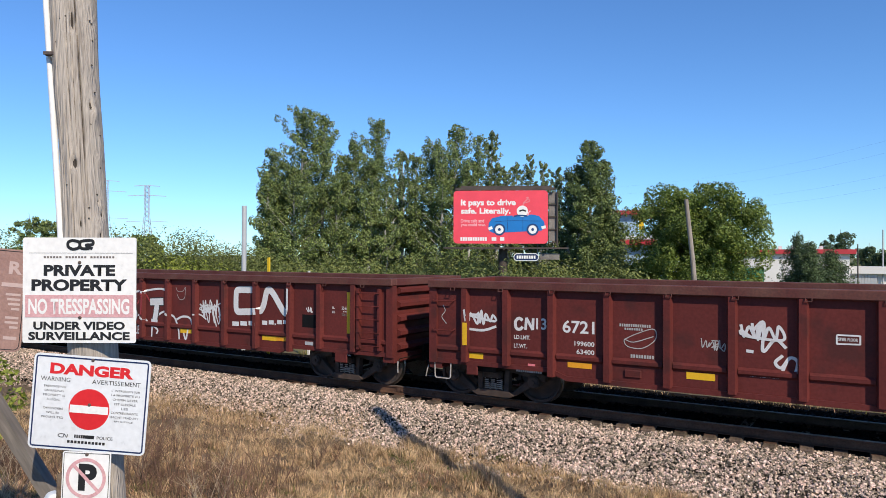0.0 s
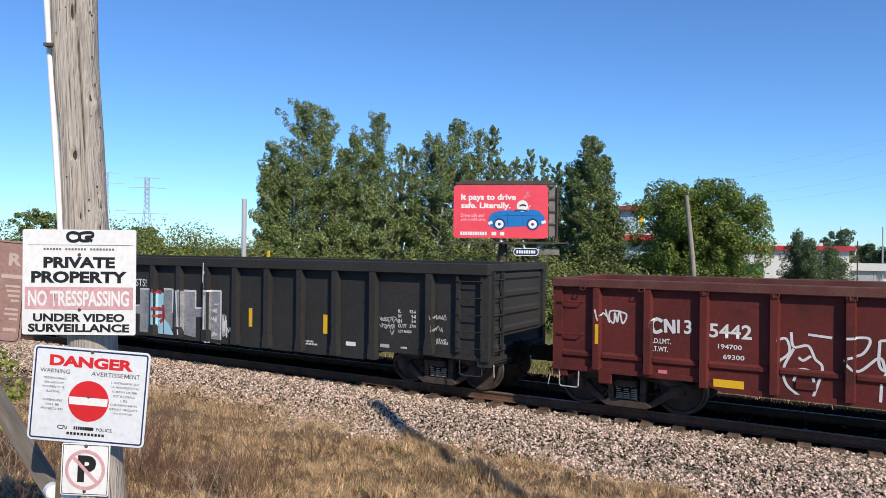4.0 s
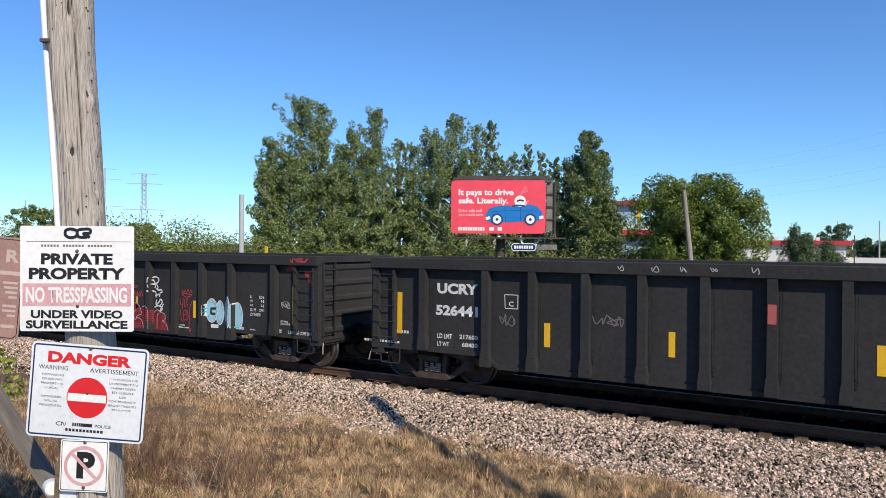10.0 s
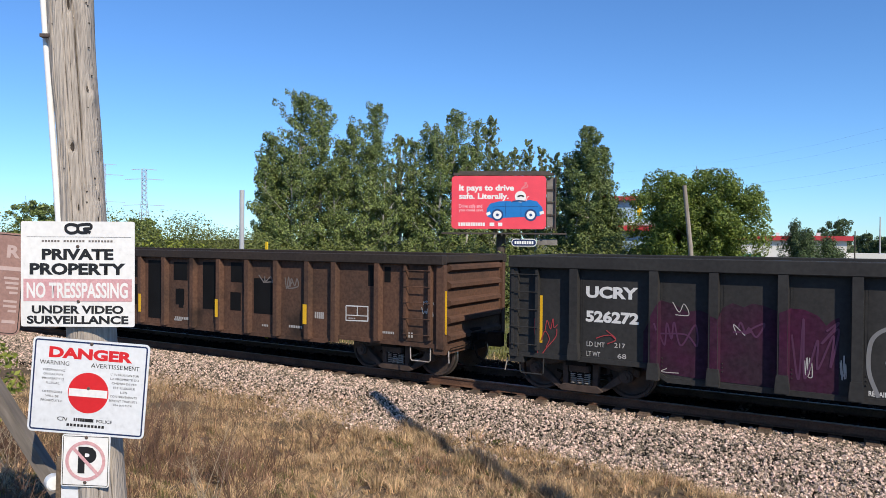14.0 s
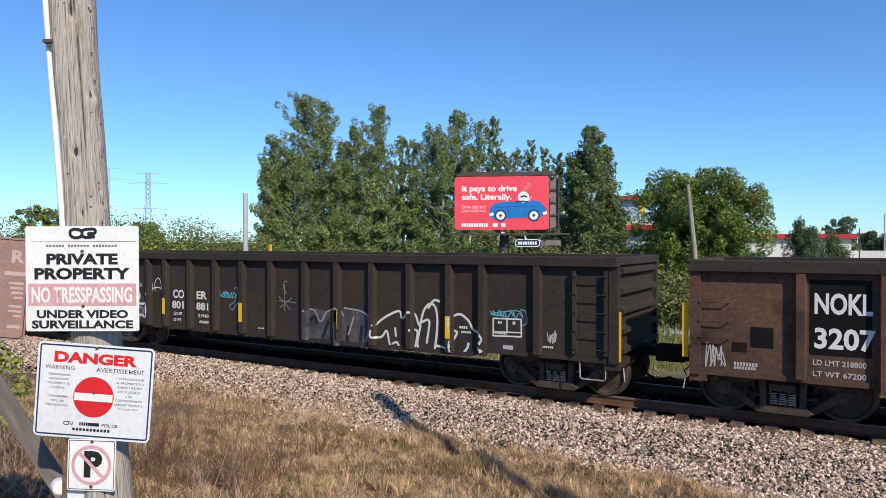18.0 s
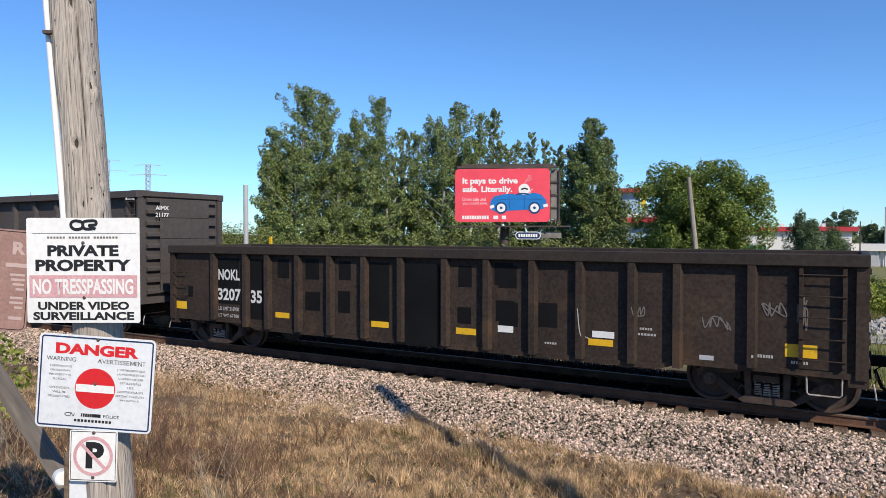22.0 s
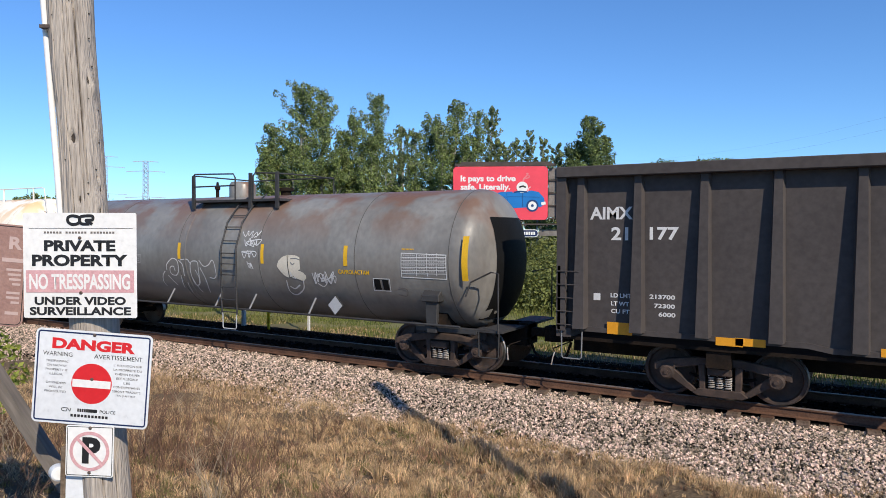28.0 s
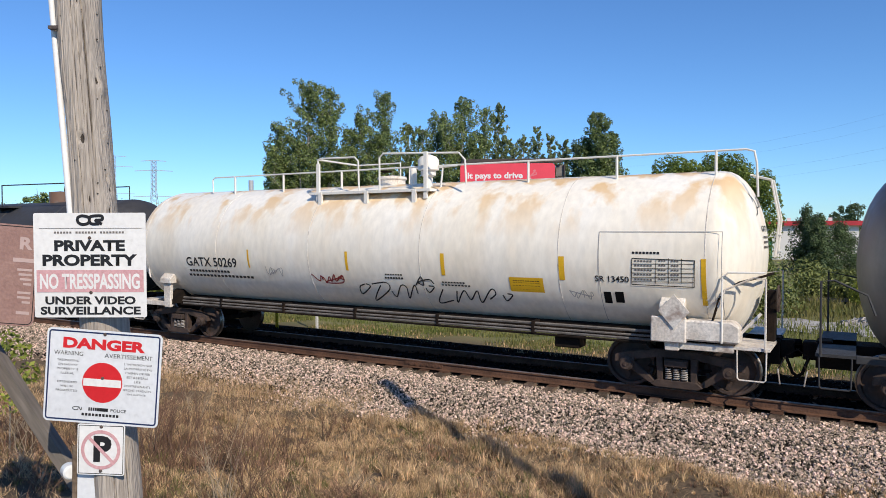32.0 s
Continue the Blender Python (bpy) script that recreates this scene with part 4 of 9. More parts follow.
leaves_v, leaves_f = leaf_cloud(np.random.RandomState(8), np.array([(-8.40, 4.27, 1.79), (-8.29, 4.32, 1.63), (-8.56, 4.16, 1.52), (-8.2, 4.40, 1.39), (-8.4, 4.27, 1.1)]), np.array([0.14, 0.16, 0.18, 0.14, 0.18]), 420, 0.034)
sap = thing("sapling", "small yellow green sapling behind the faded sign", "shrub")
part("foliage", mesh_from("foliage", leaves_v, leaves_f, m_bushlit), None, sap)
part("stem", Build().tube([(-8.42, 4.27, 0.0), (-8.37, 4.28, 0.9), (-8.4, 4.27, 1.8)], 0.014, 6, 0.005), m_bark, sap)
# ---- the sign pole by the viewpoint ----
RIGHT = Vector((math.cos(radians(30.2)), math.sin(radians(30.2)), 0))
FWD = Vector((-math.sin(radians(30.2)), math.cos(radians(30.2)), 0))


def board_pose(c, yaw=30.2, roll=0.0):
    """A flat board at c that faces back towards the viewpoint: its own x runs along it, -y is its face."""
    return Matrix.Translation(c) @ pose(0, 0, 0, 0, roll, yaw)


def wp(x, y, d):
    """A place d metres ahead, by sideways and upward slopes of the view."""
    return Vector((0, 0, 3.04)) + FWD * d + RIGHT * (x * d) + Vector((0, 0, y * d))


pole_bottom, pole_top = wp(-0.474, -0.60, 4.27), wp(-0.552, 0.60, 4.51)
pole = thing("utility_pole", "silvery weathered split timber pole, leaning slightly", "utility pole")
pb = Build()
nr, na = 260, 96
# height up the pole, degrees round from the side that faces the viewpoint, width and height of a knot, how far it swells (or sinks)
KNOTS = ((0.592, 11, 0.020, 0.007, -0.034), (0.590, 12, 0.05, 0.020, 0.010), (0.763, 23, 0.014, 0.013, -0.034), (0.758, 25, 0.04, 0.03, 0.006), (0.654, 68, 0.035, 0.010, 0.022), (0.662, 60, 0.012, 0.006, -0.026),
         (0.597, 76, 0.02, 0.006, 0.010), (0.668, -30, 0.05, 0.03, 0.006), (0.748, 78, 0.06, 0.03, 0.012), (0.521, 17, 0.008, 0.005, -0.02), (0.566, 48, 0.012, 0.005, 0.008), (0.533, 78, 0.012, 0.004, -0.018),
         (0.547, 68, 0.008, 0.004, -0.016), (0.513, 64, 0.03, 0.012, 0.014), (0.508, 66, 0.01, 0.004, -0.02), (0.238, 46, 0.02, 0.010, -0.014))
# long checks: degrees at the start, twist, from, to, depth
CHECKS = ((38, -16, 0.50, 1.05, 0.028), (2, -14, 0.40, 0.68, 0.012), (20, -10, 0.60, 0.83, 0.012), (-20, -6, 0.42, 0.95, 0.010), (24, -6, 0.02, 0.36, 0.018), (8, 6, 0.60, 0.78, 0.010), (58, -10, 0.05, 0.34, 0.012), (-8, 0, 0.2, 0.5, 0.010), (28, -16, 0.50, 0.64, 0.012), (-30, 4, 0.55, 0.8, 0.008))


def pole_radius(t, deg):
    """The shaft's radius: slow bulges, fibrous ridges, knots and drying checks."""
    a = radians(deg)
    z = t * 5.4
    r0 = 0.140 - 0.010 * t + 0.006 * math.sin(z * 2.1 + 2 * a) + 0.004 * math.sin(z * 5.3 + a + 1) + 0.004 * math.sin(3 * a + 1.3)
    r0 += 0.0035 * noise.noise((math.cos(a) * 5.0, math.sin(a) * 5.0, z * 0.9)) + 0.0022 * noise.noise((math.cos(a + 0.1 * z) * 17.0, math.sin(a + 0.1 * z) * 17.0, z * 1.1))
    for kt, kd, kw, kh, swell in KNOTS:
        e = ((t - kt) / kh) ** 2 + (radians(deg - kd) * 0.144 / kw) ** 2
        if e < 6:
            r0 += swell * math.exp(-e)
    for d0, twist, t0, t1, deep in CHECKS:
        if t0 < t < t1:
            mid = d0 + twist * (t - t0) + 2.2 * noise.noise((d0, 0.0, z * 2.2))
            w = abs(deg - mid)
            if w < 5:
                r0 -= deep * math.sin(math.pi * (t - t0) / (t1 - t0)) ** 0.6 * max(0.0, 1 - w / 2.6)
    return r0


ring, faces = [], []
for i in range(nr):
    t = i / (nr - 1)
    c = pole_bottom.lerp(pole_top, t)
    for j in range(na):
        # finer steps on the side that faces the viewpoint
        q = 2 * j / na - 1
        deg = 180 * (0.45 * q + 0.55 * q ** 3)
        ang = radians(-90 + 30.2 + deg)
        rad = pole_radius(t, deg)
        ring.append((c.x + rad * math.cos(ang), c.y + rad * math.sin(ang), c.z))
for i in range(nr - 1):
    for j in range(na):
        faces.append((i * na + j, i * na + (j + 1) % na, (i + 1) * na + (j + 1) % na, (i + 1) * na + j))
faces.append(tuple(range((nr - 1) * na, nr * na)))
pb.add(ring, faces)
part("shaft", pb, m_pole, pole, smooth=True)


def on_pole(t, a, lift=0.002):
    """A place on the pole's skin: t from foot to top, a in degrees round from the side that faces the viewpoint."""
    c = pole_bottom.lerp(pole_top, t)
    r0 = 0.140 - 0.010 * t + lift
    ang = radians(-90 + 30.2 + a)
    return Vector((c.x + r0 * math.cos(ang), c.y + r0 * math.sin(ang), c.z))


m_crack = plain("dark timber crack", (0.05, 0.04, 0.032), 0.9)
prng = random.Random(3)
for kt, kd, kw, kh, swell in KNOTS:
    if swell < -0.015:                    # a dark disc paints in the shade of the open knot
        b = Build()
        for k in range(16):
            g = 2 * math.pi * k / 16
            u = 1 + 0.2 * math.sin(3 * g + kd)
            b.v.append(on_pole(kt + 0.75 * kh * u * math.sin(g), kd + math.degrees(0.6 * kw / 0.14) * u * math.cos(g), pole_radius(kt + 0.75 * kh * math.sin(g), kd + math.degrees(0.6 * kw / 0.14) * math.cos(g)) - 0.140 + 0.010 * kt + 0.003))
        b.v.append(on_pole(kt, kd, pole_radius(kt, kd) - 0.140 + 0.010 * kt + 0.003))
        b.f = [(k, (k + 1) % 16, 16) for k in range(16)]
        part("knot", b, m_crack, pole, "open knot, its hollow shade a dark disc", smooth=True)
# a dark ribbon along each check paints in the shade of the crack
for d0, twist, t0, t1, deep in CHECKS:
    b, n = Build(), 60
    for i in range(n):
        t = t0 + (min(t1, 1.0) - t0) * i / (n - 1)
        mid = d0 + twist * (t - t0) + 2.2 * noise.noise((d0, 0.0, t * 5.4 * 2.2))
        hw = (0.05 + deep * 55) * math.sin(math.pi * (i + 0.5) / n) ** 0.7 * (0.6 + 0.5 * noise.noise((d0, 3.0, t * 60)))
        for q in (-hw, hw):
            b.v.append(on_pole(t, mid + q, pole_radius(t, mid + q) - 0.140 + 0.010 * t + 0.0015))
    b.f = [(2 * i, 2 * i + 1, 2 * i + 3, 2 * i + 2) for i in range(n - 1)]
    part("crack", b, m_crack, pole)
nails = Build()
for _ in range(46):
    c0 = on_pole(prng.uniform(0.3, 0.95), prng.uniform(-30, 85), 0.001)
    nails.box(c0.x - 0.0035, c0.x + 0.0035, c0.y - 0.004, c0.y + 0.004, c0.z - 0.0035, c0.z + 0.0035)
part("nail", nails, m_crack, pole, kind="stuff")
part("conduit", Build().tube([wp(-0.478, -0.60, 4.26), wp(-0.5485, 0.0, 4.30), wp(-0.5785, 0.42, 4.45)], 0.019, 12), m_conduit, pole, "white plastic conduit", smooth=True)
part("strap", Build().box(-0.035, 0.03, -0.03, 0.01, -0.01, 0.01), m_bolt, pole).matrix_world = board_pose(wp(-0.566, 0.287, 4.36))

brace = part("pole_brace", Build().prism([(-0.046, -0.04), (0.046, -0.04), (0.046, 0.04), (-0.046, 0.04)], "z", -0.3, 1.5), m_plank, None)
tagged(brace, "dark weathered plank leaning against the pole", "plank")


def aim(ob, a, b):
    ob.matrix_world = Matrix.Translation(a) @ (Vector(b) - Vector(a)).to_track_quat("Z", "Y").to_matrix().to_4x4()


aim(brace, wp(-0.535, -0.385, 4.6), wp(-0.69, -0.14, 4.6))


def plate(name, w, h, corner, label, category, m, face, rim=None, rim_in=0.008, rim_w=0.006):
    """A thin rounded sheet-metal sign with its face layer and printed border."""
    ob = thing(name, label, category, m=m)

    def rounded(w, h, c, k=5):
        pts = []
        for sx, sz, a0 in ((1, -1, -90), (1, 1, 0), (-1, 1, 90), (-1, -1, 180)):
            for i in range(k + 1):
                a = radians(a0 + 90 * i / k)
                pts.append((sx * (w / 2 - c) + c * math.cos(a), sz * (h / 2 - c) + c * math.sin(a)))
        return pts
    part("panel", Build().prism(rounded(w, h, corner), "y", 0, 0.003), face, ob)
    if rim:
        o, i = rounded(w - 2 * rim_in, h - 2 * rim_in, max(0.004, corner - rim_in)), rounded(w - 2 * rim_in - 2 * rim_w, h - 2 * rim_in - 2 * rim_w, max(0.003, corner - rim_in - rim_w))
        n = len(o)
        part("border", Build().add([(x, -0.001, z) for x, z in o] + [(x, -0.001, z) for x, z in i], [(k, (k + 1) % n, n + (k + 1) % n, n + k) for k in range(n)]), rim, ob)
    return ob


def bolt(parent, x, z):
    part("bolt", Build().lathe([(-0.008, 0.0), (-0.008, 0.006), (-0.003, 0.010), (0, 0.011)], 10, "y", (x, 0, z)), m_bolt, parent, smooth=True)


def disc(b, cx, cz, r0, r1, y, n=40):
    b.add([(cx + r * math.cos(2 * math.pi * i / n), y, cz + r * math.sin(2 * math.pi * i / n)) for r in (r0, r1) for i in range(n)],
          [(i, (i + 1) % n, n + (i + 1) % n, n + i) for i in range(n)])


Y1 = -0.0015
m_blush2 = plain("faded pinkish print", (0.50, 0.37, 0.34), 0.6)
priv = plate("private_property_sign", 0.682, 0.632, 0.012, "white private property sign with black lettering and faded red band", "sign", board_pose(wp(-0.5228, -0.0520, 4.19), 30.2, -0.1), m_sign)
lettering("PRIVATE", -0.215, 0.215, 0.085, 0.152, Y1, m_blackink, priv, 0.045)
lettering("PROPERTY", -0.288, 0.288, -0.005, 0.066, Y1, m_blackink, priv, 0.045)
part("faded_band", Build().box(-0.325, 0.325, -0.002, -0.001, -0.163, -0.029), m_fadered, priv)
lettering("NO TRESSPASSING", -0.305, 0.302, -0.145, -0.050, -0.003, m_sign, priv, 0.03)
lettering("UNDER VIDEO", -0.275, 0.275, -0.238, -0.188, Y1, m_blackink, priv, 0.04)
lettering("SURVEILLANCE", -0.305, 0.305, -0.300, -0.250, Y1, m_blackink, priv, 0.04)
bars([(-0.215 + i * 0.0187, -0.202 + i * 0.0187, 0.192, 0.204) for i in range(23) if i not in (6, 14)], Y1, m_dim, priv)
bars([(-0.305, 0.32, 0.222, 0.224)], Y1, m_blackink, priv)
logo = Build()
flat = lambda x, z, l=0.0: (x, Y1 - l, z)
ribbon(logo, [(-0.02, 0.295), (-0.045, 0.298), (-0.068, 0.287), (-0.068, 0.262), (-0.045, 0.247), (-0.015, 0.250), (0.0, 0.262), (-0.002, 0.288), (-0.03, 0.298)], 0.018, flat, 0.004)
ribbon(logo, [(0.03, 0.297), (0.005, 0.290), (0.003, 0.262), (0.02, 0.249), (0.06, 0.250)], 0.018, flat, 0.004)
ribbon(logo, [(0.02, 0.297), (0.075, 0.297), (0.078, 0.275), (0.04, 0.270), (0.078, 0.248)], 0.018, flat, 0.004)
part("emblem", logo, m_blackink, priv)
bolt(priv, 0.0, 0.165), bolt(priv, 0.004, -0.165)

dang = plate("danger_sign", 0.700, 0.568, 0.03, "bluish white danger sign with red lettering and no entry disc", "sign", board_pose(wp(-0.5070, -0.2150, 4.17), 30.2, 4.2), m_sign2, m_navy, 0.012, 0.009)
lettering("DANGER", -0.25, 0.25, 0.165, 0.232, Y1, m_redink, dang, 0.05)
lettering("WARNING", -0.302, -0.125, 0.122, 0.148, Y1, m_blackink, dang, 0.0)
lettering("AVERTISSE", 0.005, 0.196, 0.122, 0.148, Y1, m_blackink, dang)
capital = Build()
ribbon(capital, [(0.2045, 0.122), (0.2045, 0.148)], 0.0045, lambda x, z, lift=0: (x, Y1, z), smooth=False)
ribbon(capital, [(0.2265, 0.122), (0.2265, 0.148)], 0.0045, lambda x, z, lift=0: (x, Y1, z), smooth=False)
ribbon(capital, [(0.2045, 0.147), (0.2155, 0.126), (0.2265, 0.147)], 0.0042, lambda x, z, lift=0: (x, Y1 - 0.0002, z), 0.004, smooth=False)
part("lettering", capital, m_blackink, dang)
lettering("ENT", 0.233, 0.295, 0.122, 0.148, Y1, m_blackink, dang)
noent = Build()
disc(noent, 0, -0.032, 0.0, 0.122, -0.001)
part("no_entry_disc", noent, m_redink, dang)
bars([(-0.115, 0.115, -0.056, -0.010)], -0.0025, m_sign, dang, "no_entry_bar")
for rows, xa in (((("TRESPASSING", .135), ("ON RAILWAY", .12), ("PROPERTY IS", .13), ("ILLEGAL", .08), None, ("OFFENDERS", .12), ("WILL BE", .08), ("PROSECUTED", .13)), -0.215),
                 ((("L' INTRUSION SUR", .17), ("LA PROPRIETE DU", .17), ("CHEMIN DE FER", .15), ("EST ILLEGALE", .13), ("LES", .04), ("CONTREVENANTS", .16), ("SERONT TRADUITS", .17), ("EN JUSTICE", .11)), 0.212)):
    for k, row in enumerate(rows):
        if row:
            z = 0.085 - k * 0.0262
            lettering(row[0], xa - row[1] / 2, xa + row[1] / 2, z, z + 0.0125, Y1, m_blackink, dang, 0.0)
bars([(-0.115 + i * 0.021, -0.100 + i * 0.021, -0.238, -0.222) for i in range(11)], Y1, m_blackink, dang)
bars([(-0.075 + i * 0.013, -0.066 + i * 0.013 + 0.0008 * i, -0.206, -0.186) for i in range(9)], Y1, m_blackink, dang, "emblem")
lettering("POLICE", 0.06, 0.155, -0.206, -0.187, Y1, m_blackink, dang, 0.01)
cnl = Build()
ribbon(cnl, [(-0.13, -0.188), (-0.16, -0.188), (-0.172, -0.197), (-0.16, -0.206), (-0.14, -0.206)], 0.004, flat, 0.003)
ribbon(cnl, [(-0.14, -0.206), (-0.135, -0.188), (-0.12, -0.206), (-0.115, -0.188)], 0.004, flat, 0.003)
part("emblem", cnl, m_blackink, dang)
bolt(dang, 0.0, -0.005), bolt(dang, 0.0, 0.262)

park = plate("no_parking_sign", 0.288, 0.31, 0.014, "small white no parking sign with faded red ring", "sign", board_pose(wp(-0.5112, -0.3205, 4.16), 30.2, 2.0), m_sign, m_blackink, 0.007, 0.004)
lettering("P", -0.045, 0.065, -0.075, 0.085, Y1, m_blackink, park, 0.05)
pr = Build()
disc(pr, 0, 0.0, 0.100, 0.120, -0.003)
ribbon(pr, [(-0.078, 0.078), (0.078, -0.078)], 0.02, lambda x, z, l=0: (x, -0.0032, z), 0.02, False)
part("prohibition_ring", pr, m_fadered, park)
bolt(park, 0, 0.14), bolt(park, 0, -0.13)
sub = plate("conduit_cover", 0.135, 0.62, 0.006, "white conduit cover strip with a wooden edge beside the pole", "conduit cover", board_pose(wp(-0.531, -0.396, 4.2), 30.2, 1.5), m_sign2)
part("edge_strip", Build().box(-0.098, -0.070, -0.01, 0.06, -0.31, 0.34), m_tie, sub, "brown wooden edge strip", bevel=0.005)
meter = part("meter_can", Build().lathe([(-0.04, 0), (-0.04, 0.035), (-0.03, 0.045), (0.03, 0.05), (0.06, 0.04)], 18, "y"), m_conduit, None, smooth=True)
meter.matrix_world = board_pose(wp(-0.557, -0.352, 4.25), 70)
tagged(meter, "round white plastic fitting on the pole", "electrical fitting")
side = plate("faded_warning_sign", 0.56, 0.64, 0.045, "sun faded pinkish brown warning sign with pale lettering", "sign", board_pose(wp(-0.668, -0.0635, 4.35), 36, 5.0), m_fade2, m_blackink, 0.010, 0.005)
lettering("R", 0.165, 0.245, 0.165, 0.245, Y1, m_blush2, side, 0.04)
bars([(0.13, 0.26, 0.085, 0.11), (0.16, 0.25, 0.03, 0.045), (0.17, 0.25, 0.0, 0.015), (0.18, 0.25, -0.03, -0.015), (0.2, 0.25, -0.06, -0.045),
      (0.17, 0.25, -0.115, -0.10), (0.17, 0.25, -0.145, -0.13), (0.2, 0.25, -0.175, -0.16), (0.17, 0.25, -0.245, -0.225)], Y1, m_blush2, side)

part('sign_post', Build().box(-0.03, 0.03, 0.004, 0.05, -2.2, 0.2), m_galv, side, 'galvanised sign post')

# a bare pole, added unseen to the right, throws its shadow across the bank
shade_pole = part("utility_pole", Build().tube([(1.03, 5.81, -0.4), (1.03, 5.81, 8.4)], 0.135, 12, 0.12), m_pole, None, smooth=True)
tagged(shade_pole, "bare unseen timber pole added to cast a shadow", "utility pole")

# ---- billboard ----
bc = (Vector((-19.70, 34.83, 0)) + Vector((-14.85, 37.09, 0))) / 2
byaw = math.degrees(math.atan2(37.09 - 34.83, -14.85 + 19.70))
bill = thing("billboard", "coral pink roadside billboard with a cartoon blue car on one post", "billboard", m=Matrix.Translation((bc.x, bc.y, 0)) @ pose(0, 0, 0, 0, 0, byaw))
BW, BZ0, BZ1 = 5.36, 3.72, 6.74


def rr(w0, w1, z0, z1, c, k=5):
    pts = []
    for cx, cz, a0 in ((w1 - c, z0 + c, -90), (w1 - c, z1 - c, 0), (w0 + c, z1 - c, 90), (w0 + c, z0 + c, 180)):
        pts += [(cx + c * math.cos(radians(a0 + 90 * i / k)), cz + c * math.sin(radians(a0 + 90 * i / k))) for i in range(k + 1)]
    return pts


part("poster", Build().prism(rr(-BW / 2, BW / 2, BZ0, BZ1, 0.22), "y", 0, 0.08), m_bill, bill, "coral pink printed vinyl")
part("back_frame", Build().box(-BW / 2 + 0.1, BW / 2 - 0.1, 0.09, 0.5, BZ0 + 0.1, BZ1 - 0.05), m_steel, bill)
for i in range(4):
    part("slat", Build().box(BW / 2 + 0.06, BW / 2 + 0.5, 0.35, 0.42, BZ0 + 0.15 + i * 0.72, BZ0 + 0.78 + i * 0.72), m_slat, bill)
    part("brace", Build().box(BW / 2 + 0.02, BW / 2 + 0.6, 0.28, 0.34, BZ0 + 0.05 + i * 0.72, BZ0 + 0.13 + i * 0.72), m_steel, bill)
part("post", Build().box(BW / 2 + 0.5, BW / 2 + 0.58, 0.2, 0.4, BZ0 - 0.1, BZ1 - 0.05), m_steel, bill)
part("top_rail", Build().box(-BW / 2 + 0.1, BW / 2 + 0.4, 0.05, 0.3, BZ1 + 0.04, BZ1 + 0.18), m_steel, bill)
part("top_rail", Build().box(-BW / 2 + 0.4, BW / 2 + 0.2, 0.3, 0.5, BZ1 + 0.18, BZ1 + 0.30), m_steel, bill)
part("catwalk", Build().box(-BW / 2 - 0.5, BW / 2 + 1.1, -0.75, 0.1, BZ0 - 0.30, BZ0 - 0.22), m_steel, bill)
for x in (-2.2, -1, 0.2, 1.4, 2.6):
    part("outrigger", Build().box(x - 0.04, x + 0.04, -0.75, 0.45, BZ0 - 0.38, BZ0 - 0.30), m_steel, bill)
part("column", Build().lathe([(-0.7, 0.26), (BZ0 - 0.3, 0.26), (BZ0 - 0.3, 0)], 20, "z", (0.15, 0.3, 0)), m_steel, bill, smooth=True)
npl = part("name_plate", Build().prism(rr(0.75, 2.15, BZ0 - 0.98, BZ0 - 0.55, 0.2), "y", -0.5, -0.44), m_sign, bill, "navy oval plate with white edge")
part("plate_face", Build().prism(rr(0.79, 2.11, BZ0 - 0.94, BZ0 - 0.59, 0.17), "y", -0.506, -0.5), m_navy, npl)
bars([(0.92 + i * 0.135, 1.02 + i * 0.135, BZ0 - 0.85, BZ0 - 0.68) for i in range(8)], -0.51, m_sign, npl)
part("bracket", Build().box(2.2, 3.3, -0.4, -0.34, BZ0 - 0.9, BZ0 - 0.55), m_slat, bill)
px0, pz1 = -BW / 2, BZ1
lettering("It pays to drive", px0 + 0.42, px0 + 3.55, pz1 - 0.95, pz1 - 0.50, -0.006, m_sign, bill, 0.035)
lettering("safe. Literally.", px0 + 0.42, px0 + 3.25, pz1 - 1.42, pz1 - 0.98, -0.006, m_sign, bill, 0.035)
lettering("Drive safe and", px0 + 0.42, px0 + 1.75, pz1 - 1.82, pz1 - 1.62, -0.006, m_blush, bill, 0.01)
lettering("you could save.", px0 + 0.42, px0 + 1.85, pz1 - 2.08, pz1 - 1.86, -0.006, m_blush, bill, 0.01)
bars([(px0 + 0.40 + i * 0.14, px0 + 0.51 + i * 0.14, pz1 - 2.86, pz1 - 2.66) for i in range(11)], -0.006, m_sign, bill)
bars([(px0 + 2.18, px0 + 2.45, pz1 - 2.86, pz1 - 2.66)], -0.006, m_sign, bill, "printed_mark")
bars([(px0 + 2.66, px0 + 2.9, pz1 - 2.86, pz1 - 2.66)], -0.006, m_sign, bill, "printed_mark")
pf = lambda x, z, l=0.0: (px0 + x, -0.006 - l, pz1 + z)
carb = [(2.0, -2.05), (2.02, -1.85), (2.2, -1.58), (2.7, -1.45), (3.35, -1.42), (3.4, -1.48), (4.0, -1.44), (4.45, -1.36), (4.85, -1.45), (5.15, -1.78), (5.2, -2.1), (5.0, -2.28), (2.3, -2.42), (2.02, -2.3)]
part("printed_car", Build().add([pf(x, z, 0.004) for x, z in carb], [tuple(range(len(carb)))]), m_billblue, bill, "printed blue convertible")
for x in (2.62, 4.5):
    b = Build()
    disc(b, px0 + x, pz1 - 2.22, 0, 0.34, -0.014)
    part("printed_tyre", b, m_billdark, bill)
    b = Build()
    disc(b, px0 + x, pz1 - 2.22, 0.08, 0.24, -0.018)
    part("printed_hub", b, m_sign, bill)
b = Build()
disc(b, px0 + 3.92, pz1 - 1.18, 0, 0.32, -0.014)
part("printed_white_shape", b, m_sign, bill)
rb = Build()
